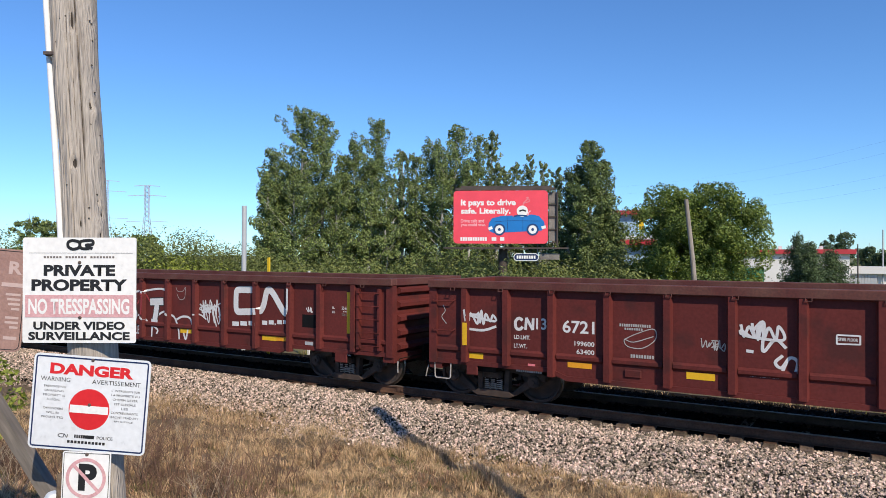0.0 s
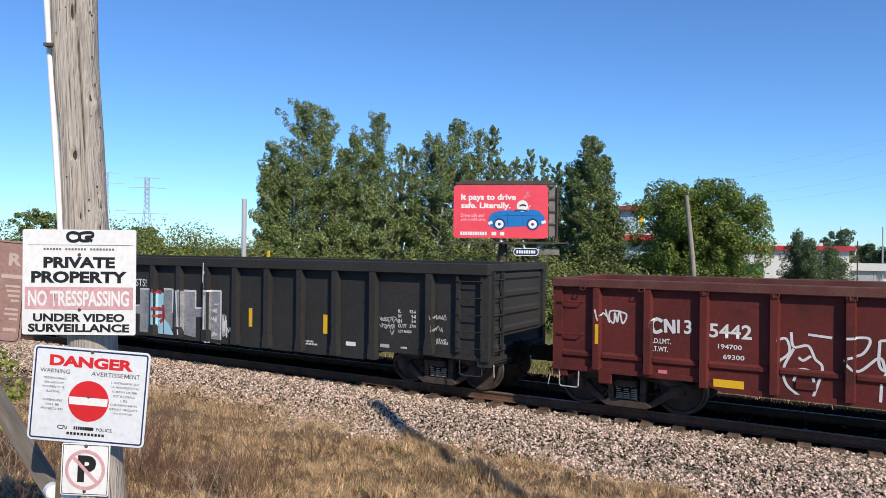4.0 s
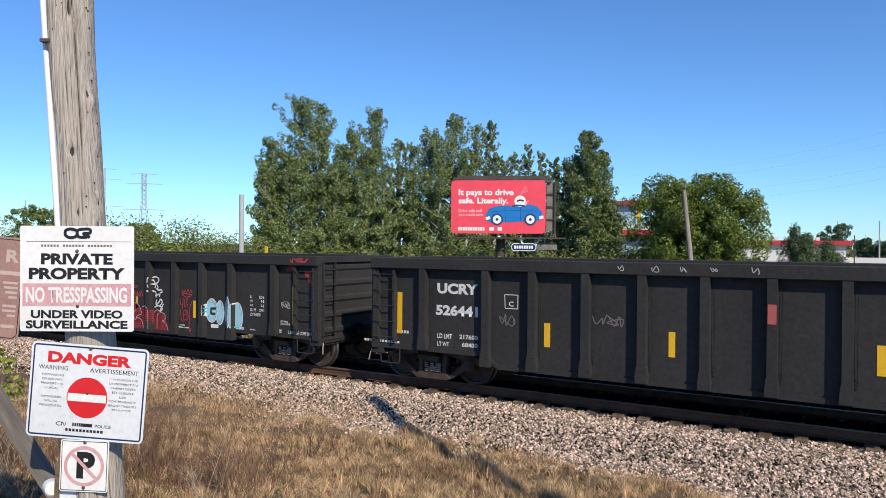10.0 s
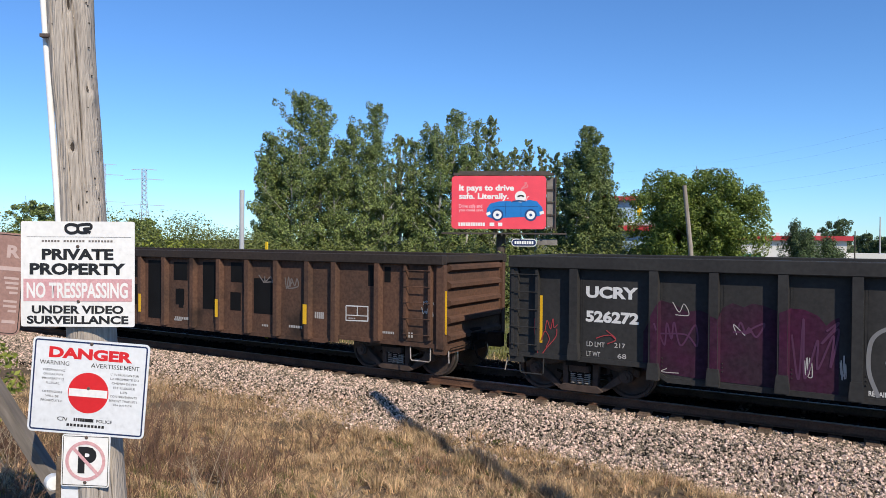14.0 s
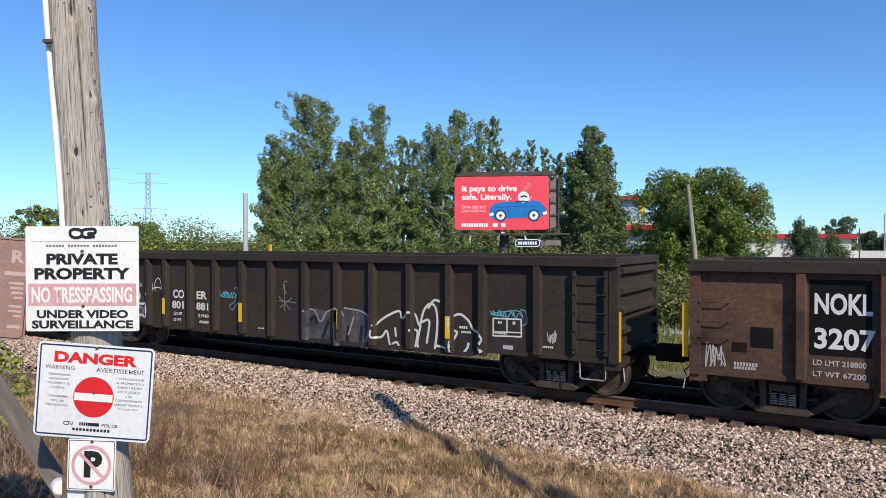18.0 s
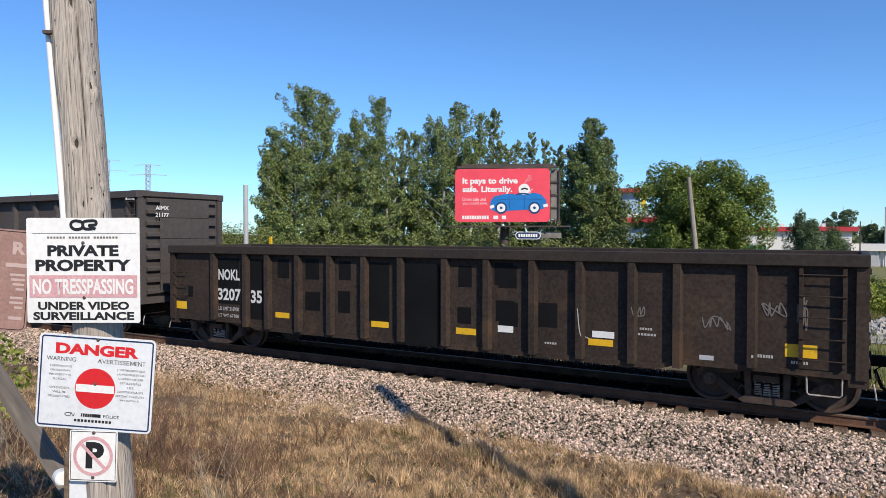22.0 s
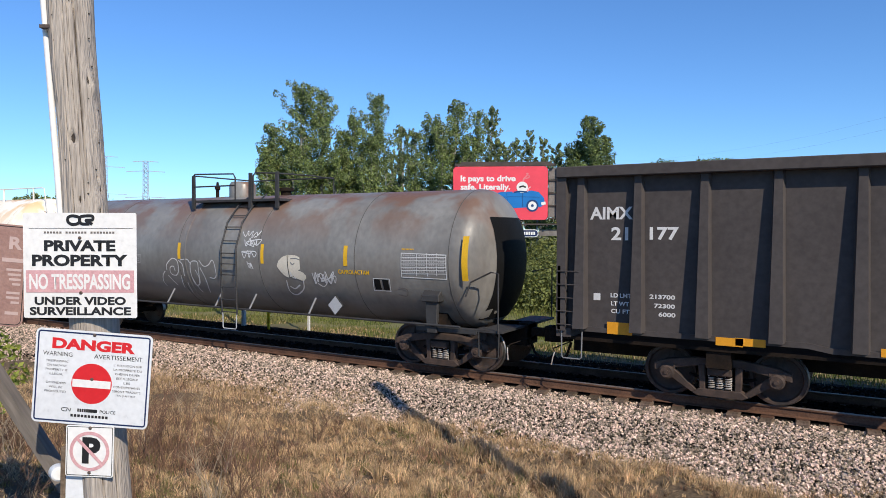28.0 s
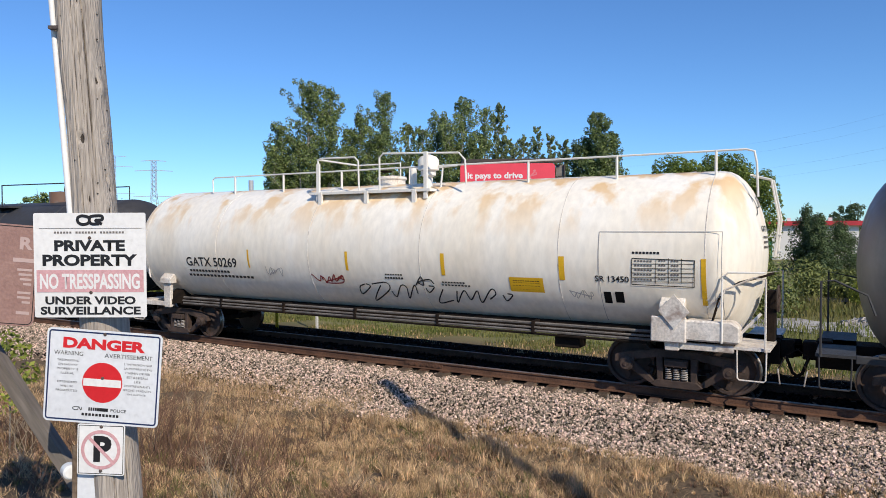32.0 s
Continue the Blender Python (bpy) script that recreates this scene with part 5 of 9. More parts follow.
ribbon(rb, [(3.75, -1.18), (3.95, -1.12), (4.12, -1.18)], 0.09, pf, 0.03, lift=0.014)
part("printed_dark_shape", rb, m_blackink, bill)
rb = Build()
ribbon(rb, [(3.95, -0.92), (4.0, -0.7), (4.15, -0.55), (4.25, -0.4), (4.12, -0.42)], 0.07, pf, 0.03, lift=0.004)
ribbon(rb, [(4.02, -0.72), (4.3, -0.62), (4.28, -0.5)], 0.06, pf, 0.03, lift=0.004)
part("printed_rose_shape", rb, m_pink, bill)
rb = Build()
ribbon(rb, [(4.22, -1.44), (4.30, -1.22), (4.40, -1.16)], 0.05, pf, 0.03, lift=0.012)
part("printed_windscreen", rb, m_blush, bill)
rb = Build()
ribbon(rb, [(3.45, -1.47), (3.75, -1.42), (4.2, -1.45)], 0.09, pf, 0.03, lift=0.009)
part("printed_dark_shape", rb, m_billdark, bill)
for pts in ([(2.35, -1.78), (3.3, -1.72), (4.9, -1.74)], [(3.05, -1.5), (3.1, -2.3)], [(3.95, -1.5), (3.95, -2.3)]):
    rb = Build()
    ribbon(rb, pts, 0.025, pf, 0.03, lift=0.008)
    part("printed_body_line", rb, m_billdark, bill)
for pts in ([(2.0, -2.2), (2.22, -2.1)], [(5.0, -2.12), (5.24, -2.06)]):
    rb = Build()
    ribbon(rb, pts, 0.17, pf, 0.03, lift=0.01)
    part("printed_bumper", rb, m_sign, bill)

# ---- posts, store and far things ----
wpost = part("marker_pole", Build().lathe([(-0.5, 0.085), (4.75, 0.085), (4.75, 0.07), (4.6, 0.07)], 14, "z"), m_galv, None, smooth=True)
wpost.location = at(46.25, 25.5)
tagged(wpost, "pale grey steel pole behind the track", "pole")
for az, d, h, r, m, lab in ((44.35, 24, 2.95, 0.05, m_yellowpost, "yellow buried line marker post"), (41.2, 24, 2.5, 0.045, m_sign, "short white marker post")):
    mk = part("marker_post", Build().prism(rr(-r, r, -0.5, h, r * 0.9), "y", -0.02, 0.02), m, None)
    mk.location = at(az, d)
    tagged(mk, lab, "marker post")
up2 = part("utility_pole", Build().tube([(0.52, 0, -0.6), (0.25, 0, 2.9), (-0.08, 0, 6.12)], 0.15, 10, 0.11), m_pole_far, None, smooth=True)
up2.matrix_world = Matrix.Translation(at(11.05, 40)) @ pose(0, 0, 0, 0, 0, 11)
tagged(up2, "leaning bare grey timber pole before the maple", "utility pole")

store = thing("store_building", "low white store with a red fascia and green panels", "building", m=Matrix.Translation(at(3.0, 88)) @ pose(0, 0, 0, 0, 0, 6))
part("wall", Build().box(-11.6, 4.4, 0, 12, -0.5, 3.5), m_wall, store)
part("fascia", Build().box(-11.9, 5.0, -0.5, 12.4, 3.35, 3.85), m_redroof, store, "red metal fascia")
part("green_panel", Build().box(-11.2, -4.1, -0.12, -0.005, -0.5, 1.75), m_green, store)
part("low_fascia", Build().box(4.4, 26, 0.8, 6, 1.2, 1.95), m_wall, store, "white painted low fascia")
for i in range(9):
    part("cladding_sheet", Build().box(4.45 + i * 0.3, 4.73 + i * 0.3, 1.2, 1.3, -0.5, 1.2), m_galv, store)
part("low_wall", Build().box(7.2, 26, 1.5, 6, -0.5, 1.2), m_wall, store)
for i in range(5):
    part("roof_vent", Build().box(-4.0 + i * 1.4, -3.6 + i * 1.4, 2, 2.4, 3.85, 4.25), m_wall, store)
rest = thing("restaurant_building", "store front with red bands, blue wall and yellow post", "building", m=Matrix.Translation(at(16.3, 62)) @ pose(0, 0, 0, 0, 0, 16))
part("wall", Build().box(-1, 6.5, 0.3, 8, -0.5, 5.0), m_blueglass, rest)
part("fascia", Build().box(-1.2, 6.7, -0.2, 8.2, 6.6, 6.95), m_redroof, rest)
part("fascia", Build().box(-1.2, 6.7, -0.6, 0.2, 4.0, 4.45), m_redroof, rest)
part("upper_wall", Build().box(-0.8, 1.7, 0.4, 6, 5.0, 6.6), m_blueglass, rest)
part("canopy_band", Build().box(-1.2, 6.7, -0.62, 0.25, 4.45, 4.75), m_wall, rest)
part("corner_post", Build().box(1.75, 2.15, 0.2, 0.6, 5.3, 6.3), m_yellowpost, rest)
for az, d, h, r in ((-0.35, 80, 4.3, 0.07), (-1.85, 90, 6.0, 0.09)):
    lp = part("light_pole", Build().lathe([(-0.5, r), (h, r * 0.7), (h, 0)], 8, "z"), m_steel if r < 0.08 else m_galv, None)
    lp.location = at(az, d)
    tagged(lp, "thin metal pole by the store", "pole")


def tower(az, d, h):
    ob = thing("transmission_tower", "distant grey lattice transmission tower", "pylon", m=Matrix.Translation(at(az, d)) @ pose(0, 0, 0, 0, 0, az - 15))
    w0, w1 = h * 0.085, h * 0.028
    for sx in (-1, 1):
        for sy in (-1, 1):
            part("leg", Build().tube([(sx * w0, sy * w0, -1), (sx * w1, sy * w1, h * 0.6), (sx * w1 * 0.9, sy * w1 * 0.9, h)], 0.16, 4), m_tower, ob)
    br = Build()
    for i in range(16):
        a, b = h * i / 16, h * (i + 1) / 16
        wa, wb = [w0 + (w1 - w0) * min(1, z / (h * 0.6)) for z in (a, b)]
        for s in (-1, 1):
            br.tube([(-wa, s * wa, a), (wb, s * wb, b)], 0.09, 4)
            br.tube([(wa, s * wa, a), (-wb, s * wb, b)], 0.09, 4)
    part("lattice", br, m_tower, ob, kind="stuff")
    for z, l in ((h * 0.99, 0.16), (h * 0.86, 0.24), (h * 0.52, 0.26)):
        part("crossarm", Build().tube([(-h * l, 0, z), (0, 0, z + 0.4), (h * l, 0, z)], 0.2, 4), m_tower, ob)


tower(53.35, 330, 33)
tower(56.15, 420, 43)
wires = Build()
for z, dz in ((30, 0), (26, 1), (21, 0.5), (17, 1.5)):
    wires.tube([at(26 - i * 4.0, 330 - i * 18, z + dz + 3 * ((i - 4) / 4) ** 2) for i in range(10)], 0.014, 4)
part("power_lines", wires, m_wire, None)
tagged(bpy.data.objects["power_lines"], "faint distant power lines against the sky", "power lines", kind="stuff")
# road and gravel beyond the track
road = part("road", sheet("road", spread(-4, 60, -3, 8, 1.0), [38, 39, 40, 41.5, 43], m_asphalt, 0.06), None)
tagged(road, "grey asphalt road beyond the track", "road", kind="structure")


def heap(r, n):
    a, d = r.rand(n) * 2 * math.pi, r.rand(n) ** 0.7
    x, y = 2.0 + 2.6 * d * np.cos(a), 29.5 + 1.5 * d * np.sin(a)
    return np.stack([x, y, ground_z(x, y) + 0.75 * (1 - d) * r.rand(n)], 1)


rubble("gravel_heap", 1600, heap, (0.12, 0.3), m_gravel, "heap of pale broken stone beyond the track", 9)
gravel = part("gravel_strip", sheet("gravel_strip", spread(-9, 14, -8, 10, 0.6), list(np.arange(26.5, 30.5, 0.5)), m_gravel, 0.03), None)
tagged(gravel, "pale gravel strip beyond the track", "gravel", kind="structure")
# ---- the train ----
WB = 0.89            # half wheelbase of a truck
WR = 0.457           # wheel radius


def first_truck():
    """A three-piece freight truck: bolster, two side frames with springs and bearing caps, two wheelsets."""
    tr = part("truck", Build().box(-0.2, 0.2, -1.05, 1.05, 0.42, 0.66).box(-0.12, 0.12, -1.1, 1.1, 0.36, 0.45), m_dark, None)
    for s in (-1, 1):
        y = s * 1.0
        b = Build()
        top = [(-1.12, 0.46), (-1.12, 0.60), (-0.9, 0.68), (-0.35, 0.76), (0.35, 0.76), (0.9, 0.68), (1.12, 0.60), (1.12, 0.46), (0.84, 0.52), (0.30, 0.62), (-0.30, 0.62), (-0.84, 0.52)]
        b.prism(top, "y", y - 0.07, y + 0.07)
        b.prism([(-0.46, 0.13), (-0.36, 0.08), (0.36, 0.08), (0.46, 0.13), (0.34, 0.22), (-0.34, 0.22)], "y", y - 0.1, y + 0.1)
        for q in (-1, 1):
            b.prism([(q * 0.34, 0.14), (q * 0.48, 0.13), (q * 0.98, 0.45), (q * 0.80, 0.53)][::q], "y", y - 0.06, y + 0.06)
            b.prism([(q * 0.24, 0.2), (q * 0.34, 0.2), (q * 0.36, 0.64), (q * 0.24, 0.64)][::q], "y", y - 0.08, y + 0.08)
            b.box(q * WB - 0.13, q * WB + 0.13, y - 0.08, y + 0.08, 0.50, 0.62)
        sf = part("side_frame", b, m_truck, tr, "rusty cast side frame", 0.012)
        for k in (-1, 0, 1):
            coil = [(k * 0.135 + 0.053 * math.cos(j * math.pi / 5), y + s * 0.06 + 0.053 * math.sin(j * math.pi / 5), 0.23 + j * 0.0040) for j in range(57)]
            part("coil_spring", Build().tube(coil, 0.0125, 5), m_spring, tr, "pale worn coil spring", smooth=True)
        part("bolster_end", Build().box(-0.2, 0.2, y + s * 0.02, y + s * 0.16, 0.47, 0.6), m_truck, tr, bevel=0.015)
        for q in (-1, 1):
            part("bearing_cap", Build().lathe([(s * 0.90, 0.13), (s * 1.12, 0.13), (s * 1.14, 0.10), (s * 1.16, 0.10), (s * 1.16, 0.045), (s * 1.18, 0.04), (s * 1.18, 0)], 16, "y", (q * WB, 0, WR)), m_truck, tr, "rusty roller bearing cap", smooth=True)
        part("brake_rigging", Build().tube([(-0.55, s * 0.85, 0.42), (-0.2, s * 0.8, 0.3), (0.2, s * 0.8, 0.3), (0.55, s * 0.85, 0.42)], 0.03, 6), m_dark, tr)
    for q in (-1, 1):
        ax = Build().lathe([(-1.08, 0), (-1.08, 0.07), (1.08, 0.07), (1.08, 0)], 12, "y")
        ws = part("wheelset", ax, m_dark, tr)
        ws.location = (q * WB, 0, WR)
        for s in (-1, 1):
            f = lambda a, r: (s * a, r)
            part("wheel", Build().lathe([f(0.815, 0.0), f(0.815, 0.12), f(0.79, 0.15), f(0.745, 0.30), f(0.76, 0.375), f(0.825, 0.395), f(0.825, 0.445), f(0.815, WR - 0.003)], 40, "y"), m_wheel, ws, smooth=True)
            part("tread", Build().lathe([f(0.815, WR - 0.003), f(0.72, WR), f(0.705, WR + 0.02), f(0.69, WR + 0.022), f(0.69, 0.36), f(0.71, 0.15), f(0.72, 0.1)], 40, "y"), m_tread, ws, smooth=True)
            part("hub_mark", Build().prism([(0.2, 0.02), (0.36, 0.05), (0.34, 0.12), (0.2, 0.1)], "y", s * 0.80 - 0.02, s * 0.80), m_wheel, ws)
    return tr


truck0 = first_truck()
trucks, wheelsets = [truck0], []


def add_truck(car, x):
    global truck0
    if truck0.parent is None:
        t = truck0
        t.matrix_basis = pose(x, 0, RAIL)
    else:
        t = copy_thing(truck0, pose(x, 0, RAIL))
    t.parent = car
    wheelsets.extend(c for c in t.children if c.name.startswith("wheelset"))
    return t


def coupler(car, x, s, m=None):
    """Drawbar, knuckle and striker at one end; s: +1 right end, -1 left end."""
    b = Build().box(x - 0.25 * (s > 0) - 0.0, x + 0.25 * (s < 0), -0.22, 0.22, 0.68, 1.08)
    lo, hi = sorted((x, x + s * 0.42))
    b.box(lo, hi, -0.09, 0.09, 0.80, 0.98)
    k0, k1 = sorted((x + s * 0.34, x + s * 0.66))
    b.prism([(k0, -0.17), (k1, -0.13), (k1, 0.02), (k1 - s * 0.12, 0.16), (k0, 0.17)], "z", 0.72, 1.04)
    c = part("coupler", b, m or m_dark, car, bevel=0.02)
    part("air_hose", Build().tube([(x + s * 0.1, -0.35, 0.78), (x + s * 0.2, -0.33, 0.5), (x + s * 0.38, -0.25, 0.36), (x + s * 0.6, -0.15, 0.42)], 0.028, 8), m_dark, car, smooth=True)
    part("uncoupling_lever", Build().tube([(x + s * 0.06, -1.38, 0.72), (x + s * 0.1, -1.36, 0.80), (x + s * 0.1, -0.4, 0.80), (x + s * 0.3, -0.25, 0.92)], 0.012, 6), m_dark, car)
    part("lever_handle", Build().tube([(x + s * 0.06, -1.38, 0.74), (x + s * 0.08, -1.42, 0.64), (x + s * 0.10, -1.44, 0.5)], 0.012, 6), m_spring, car)


def ladder(car, x0, x1, z0, z1, n, y, m, off=0.10, stiles=True):
    """A side ladder on stand-offs, rungs as bars."""
    if stiles:
        for x in (x0, x1):
            part("ladder_stile", Build().box(x - 0.028, x + 0.028, y - off - 0.015, y, z0, z1), m, car)
    for i in range(n):
        z = z0 + 0.1 + (z1 - z0 - 0.2) * i / (n - 1)
        part("rung", Build().tube([(x0 - 0.03, y - off - 0.03, z), (x1 + 0.03, y - off - 0.03, z)], 0.011, 6), m, car)


def stirrup(car, x0, x1, z0, z1, y, m):
    part("stirrup_step", Build().tube([(x0, y, z1), (x0 + 0.01, y, z0 + 0.03), (x0 + 0.04, y, z0), (x1 - 0.04, y, z0), (x1 - 0.01, y, z0 + 0.03), (x1, y, z1)], 0.014, 6), m, car)


class Gondola:
    def __init__(self, name, label, category, L, top, chord, low, ends, ribs, rib_w, panel, paint, chord_paint, trucks_x, rib_top=1.55, rib_low=1.55, feet=(), wall_low=None, end_ribs=5, rib_chamfer=0.03, foot_w=0.0, end_depth=0.10, rib_w_low=0.0):
        self.L, self.ribs, self.rib_w, self.panel, self.top = L, ribs, rib_w, panel, top
        self.rib_top, self.rib_low, self.low, self.zc = rib_top, rib_low, low, top - chord
        self.paint, self.sill = paint, low
        car = self.car = thing(name, label, category, "freight cars of the train")
        xa, xb = trucks_x
        cut = 1.35
        # side sheets dip between the trucks
        prof = [(0.02, ends), (xa + cut, ends), (xa + cut + 0.35, low), (xb - cut - 0.35, low), (xb - cut, ends), (L - 0.02, ends), (L - 0.02, self.zc + 0.02), (0.02, self.zc + 0.02)]
        for s in (-1, 1):
            part("side_sheet", Build().prism(prof, "y", *sorted((s * panel, s * (panel - 0.02)))), paint, car)
            w0, w1 = sorted((s * 1.36, s * 1.555))
            part("top_chord", Build().box(0, L, w0, w1, self.zc, top), chord_paint, car, bevel=0.015)
            q0, q1 = sorted((s * (panel - 0.05), s * (panel + 0.035)))
            part("side_sill", Build().prism([(0.02, ends - 0.02), (xa + cut, ends - 0.02), (xa + cut + 0.35, low - 0.02), (xb - cut - 0.35, low - 0.02), (xb - cut, ends - 0.02), (L - 0.02, ends - 0.02),
                                             (L - 0.02, ends + 0.07), (xb - cut, ends + 0.07), (xb - cut - 0.35, low + 0.07), (xa + cut + 0.35, low + 0.07), (xa + cut, ends + 0.07), (0.02, ends + 0.07)], "y", q0, q1), paint, car)
            for i, x in enumerate(ribs):
                zl = ends if (x < xa + cut or x > xb - cut) else low
                if i in feet:
                    zl = low - 0.27
                b = Build()
                hw, c = rib_w / 2, rib_chamfer
                hl = max(rib_w, rib_w_low) / 2
                yt, yl = s * rib_top, s * rib_low
                b.add([(x - hl - c, s * panel, zl + 0.04), (x - hl, yl, zl + 0.04), (x + hl, yl, zl + 0.04), (x + hl + c, s * panel, zl + 0.04),
                       (x - hw - c, s * panel, self.zc), (x - hw, yt, self.zc), (x + hw, yt, self.zc), (x + hw + c, s * panel, self.zc)],
                      [(0, 1, 5, 4), (1, 2, 6, 5), (2, 3, 7, 6), (0, 3, 2, 1), (4, 5, 6, 7), (0, 4, 7, 3)])
                rib = part("side_post", b, paint, car)
                if foot_w and s < 0:
                    part("post_foot", Build().prism([(x - hw - foot_w, zl + 0.02), (x + hw + foot_w, zl + 0.02), (x + hw + foot_w, zl + 0.14), (x + hw + 0.01, zl + 0.32), (x - hw - 0.01, zl + 0.32), (x - hw - foot_w, zl + 0.14)], "y", -rib_low - 0.012, -panel), paint, rib)
        part("floor", Build().box(0.1, L - 0.1, -panel + 0.02, panel - 0.02, 1.0, 1.06), m_dark, car)
        part("centre_sill", Build().box(-0.05, L + 0.05, -0.32, 0.32, 0.62, 1.0), m_dark, car)
        for x in (xa, xb):
            part("body_bolster", Build().box(x - 0.2, x + 0.2, -panel + 0.06, panel - 0.06, 0.7, 1.0), m_dark, car)
        for k in range(1, 8):
            x = xa + 1.9 + (xb - xa - 3.8) * (k - 1) / 6
            part("crossbearer", Build().box(x - 0.07, x + 0.07, -panel + 0.06, panel - 0.06, low + 0.02, 1.0), m_dark, car)
        part("brake_cylinder", Build().lathe([(0, 0), (0, 0.13), (0.5, 0.13), (0.5, 0)], 14, "x", (L * 0.42, -0.7, 0.72)), m_dark, car, smooth=True)
        for s, x in ((-1, 0.08), (1, L - 0.08)):
            x0, x1 = sorted((x, x - s * 0.05))
            part("end_sheet", Build().box(x0, x1, -panel + 0.02, panel - 0.02, ends, top - 0.02), paint, car)
            part("end_chord", Build().box(*sorted((x - s * 0.04, x + s * 0.08)), -1.36, 1.36, top - 0.16, top), chord_paint, car, bevel=0.012)
            for k in range(end_ribs):
                z = ends + 0.18 + (top - ends - 0.45) * k / (end_ribs - 1)
                part("end_rib", Build().prism([(x, z - 0.09), (x + s * end_depth, z - 0.04), (x + s * end_depth, z + 0.04), (x, z + 0.09)], "y", -1.22, 1.22), paint, car)
            for y in (-1.42, 1.42):
                part("corner_post", Build().box(*sorted((x - s * 0.1, x + s * 0.07)), y - 0.075, y + 0.075, ends - 0.02, self.zc), paint, car)
            part("end_sill", Build().box(*sorted((x - s * 0.2, x + s * 0.08)), -1.45, 1.45, ends - 0.14, ends + 0.03), paint, car)
            coupler(car, x + s * 0.08, s)
        for x in trucks_x:
            add_truck(car, x)

    def rib_front(self, z):
        return self.rib_low + (self.rib_top - self.rib_low) * (z - self.low) / (self.zc - self.low)

    def to(self, x, z, lift=0.0):
        on = any(abs(x - r) < self.rib_w / 2 for r in self.ribs)
        return (x, -(self.rib_front(z) if on else self.panel) - 0.005 - lift, z)

    def chord_to(self, x, z, lift=0.0):
        return (x, -1.56 - lift, z)

    def strips(self, rects, m=None, name="reflector_strip"):
        for k, (x0, x1, z0, z1) in enumerate(rects):
            y = -self.panel if not any(abs((x0 + x1) / 2 - r) < self.rib_w / 2 for r in self.ribs) else -self.rib_front(z0)
            y -= 0.037 if z0 < self.sill + 0.08 and y == -self.panel else 0.0
            part(name, Build().box(x0, x1, y - (0.0015 + 0.0005 * (k % 7) if m is m_patch else 0.006), y, z0, z1), m or m_yel, self.car)

    def words(self, rows, m=None, bold=0.02, name="lettering"):
        for body, x0, x1, z0, z1 in rows:
            lettering(body, x0, x1, z0, z1, 0, m or m_white, self.car, bold, name, self.to)

    def tags(self, m, strokes, width, lift=0.0, smooth=True, name="graffiti", label=""):
        for k, pts in enumerate(strokes):
            b = Build()
            ribbon(b, pts, width, self.to, 0.03, smooth, lift + 0.0003 * (k % 6))
            part(name, b, m, self.car, label)

    def fill(self, m, tops, bottoms, lift=0.0, label=""):
        """A sprayed area between two lines along the car."""
        b = Build()
        xs = np.arange(tops[0][0], tops[-1][0] + 0.02, 0.03)
        hi, lo = np.interp(xs, *zip(*tops)), np.interp(xs, *zip(*bottoms))
        n = 5
        for i in range(len(xs)):
            b.v += [self.to(xs[i], lo[i] + (hi[i] - lo[i]) * k / n, lift) for k in range(n + 1)]
        b.f = [(i * (n + 1) + k, (i + 1) * (n + 1) + k, (i + 1) * (n + 1) + k + 1, i * (n + 1) + k + 1) for i in range(len(xs) - 1) for k in range(n)]
        return part("graffiti", b, m, self.car, label)

    def squiggles(self, m, rows, width=0.03, lift=0.0, label=""):
        for k, (x0, x1, z0, z1, n) in enumerate(rows):
            b = Build()
            scribble(b, k + int(x0 * 10), x0, x1, z0, z1, width, lambda x, z, l=0: self.to(x, z, lift + 0.002 * (k % 3) + l), n)
            part("graffiti", b, m, self.car, label)


UC = dict(category="freight wagon", L=16.02, top=2.76, chord=0.23, low=0.60, ends=0.82, ribs=[1.32, 2.78, 3.77, 4.82, 5.85, 6.90, 7.93, 8.98, 10.06, 11.10, 12.15, 13.20, 14.64], rib_w=0.15, panel=1.40,
          paint=m_black, chord_paint=m_black, trucks_x=(1.31, 14.62), foot_w=0.03, rib_chamfer=0.004, end_depth=0.035)
CNR = dict(category="freight wagon", L=16.2, top=2.53, chord=0.16, low=0.71, ends=0.84, ribs=[0.84, 1.75, 2.68, 3.75, 4.80, 5.84, 6.88, 7.94, 8.98, 10.04, 11.10, 12.18, 13.27, 14.18, 15.15], rib_w=0.11, panel=1.44,
           paint=m_cn, chord_paint=m_cn_top, trucks_x=(1.28, 14.65), rib_chamfer=0.03)
NK = dict(category="freight wagon", L=15.95, top=2.73, chord=0.2, low=0.68, ends=0.80, ribs=[1.68, 2.81, 3.54, 4.51, 5.47, 6.44, 7.41, 8.50, 9.46, 10.44, 11.38, 12.34, 13.12, 14.30], rib_w=0.12, panel=1.42, trucks_x=(1.4, 14.5))

cn_a = Gondola("gondola_car", "oxide red gondola car with white lettering and graffiti", **CNR)
cn_b = Gondola("gondola_car", "oxide red gondola car with large white emblem and graffiti", **CNR)
uc_a = Gondola("gondola_car", "black ribbed gondola car with silver block graffiti", **UC)
uc_b = Gondola("gondola_car", "black ribbed gondola car with yellow reflector strips", **UC)
uc_c = Gondola("gondola_car", "black ribbed gondola car with purple and red graffiti", **UC)
nk_a = Gondola("gondola_car", "rusty brown gondola car with black paint patches", paint=m_brown, chord_paint=m_coer, **NK)
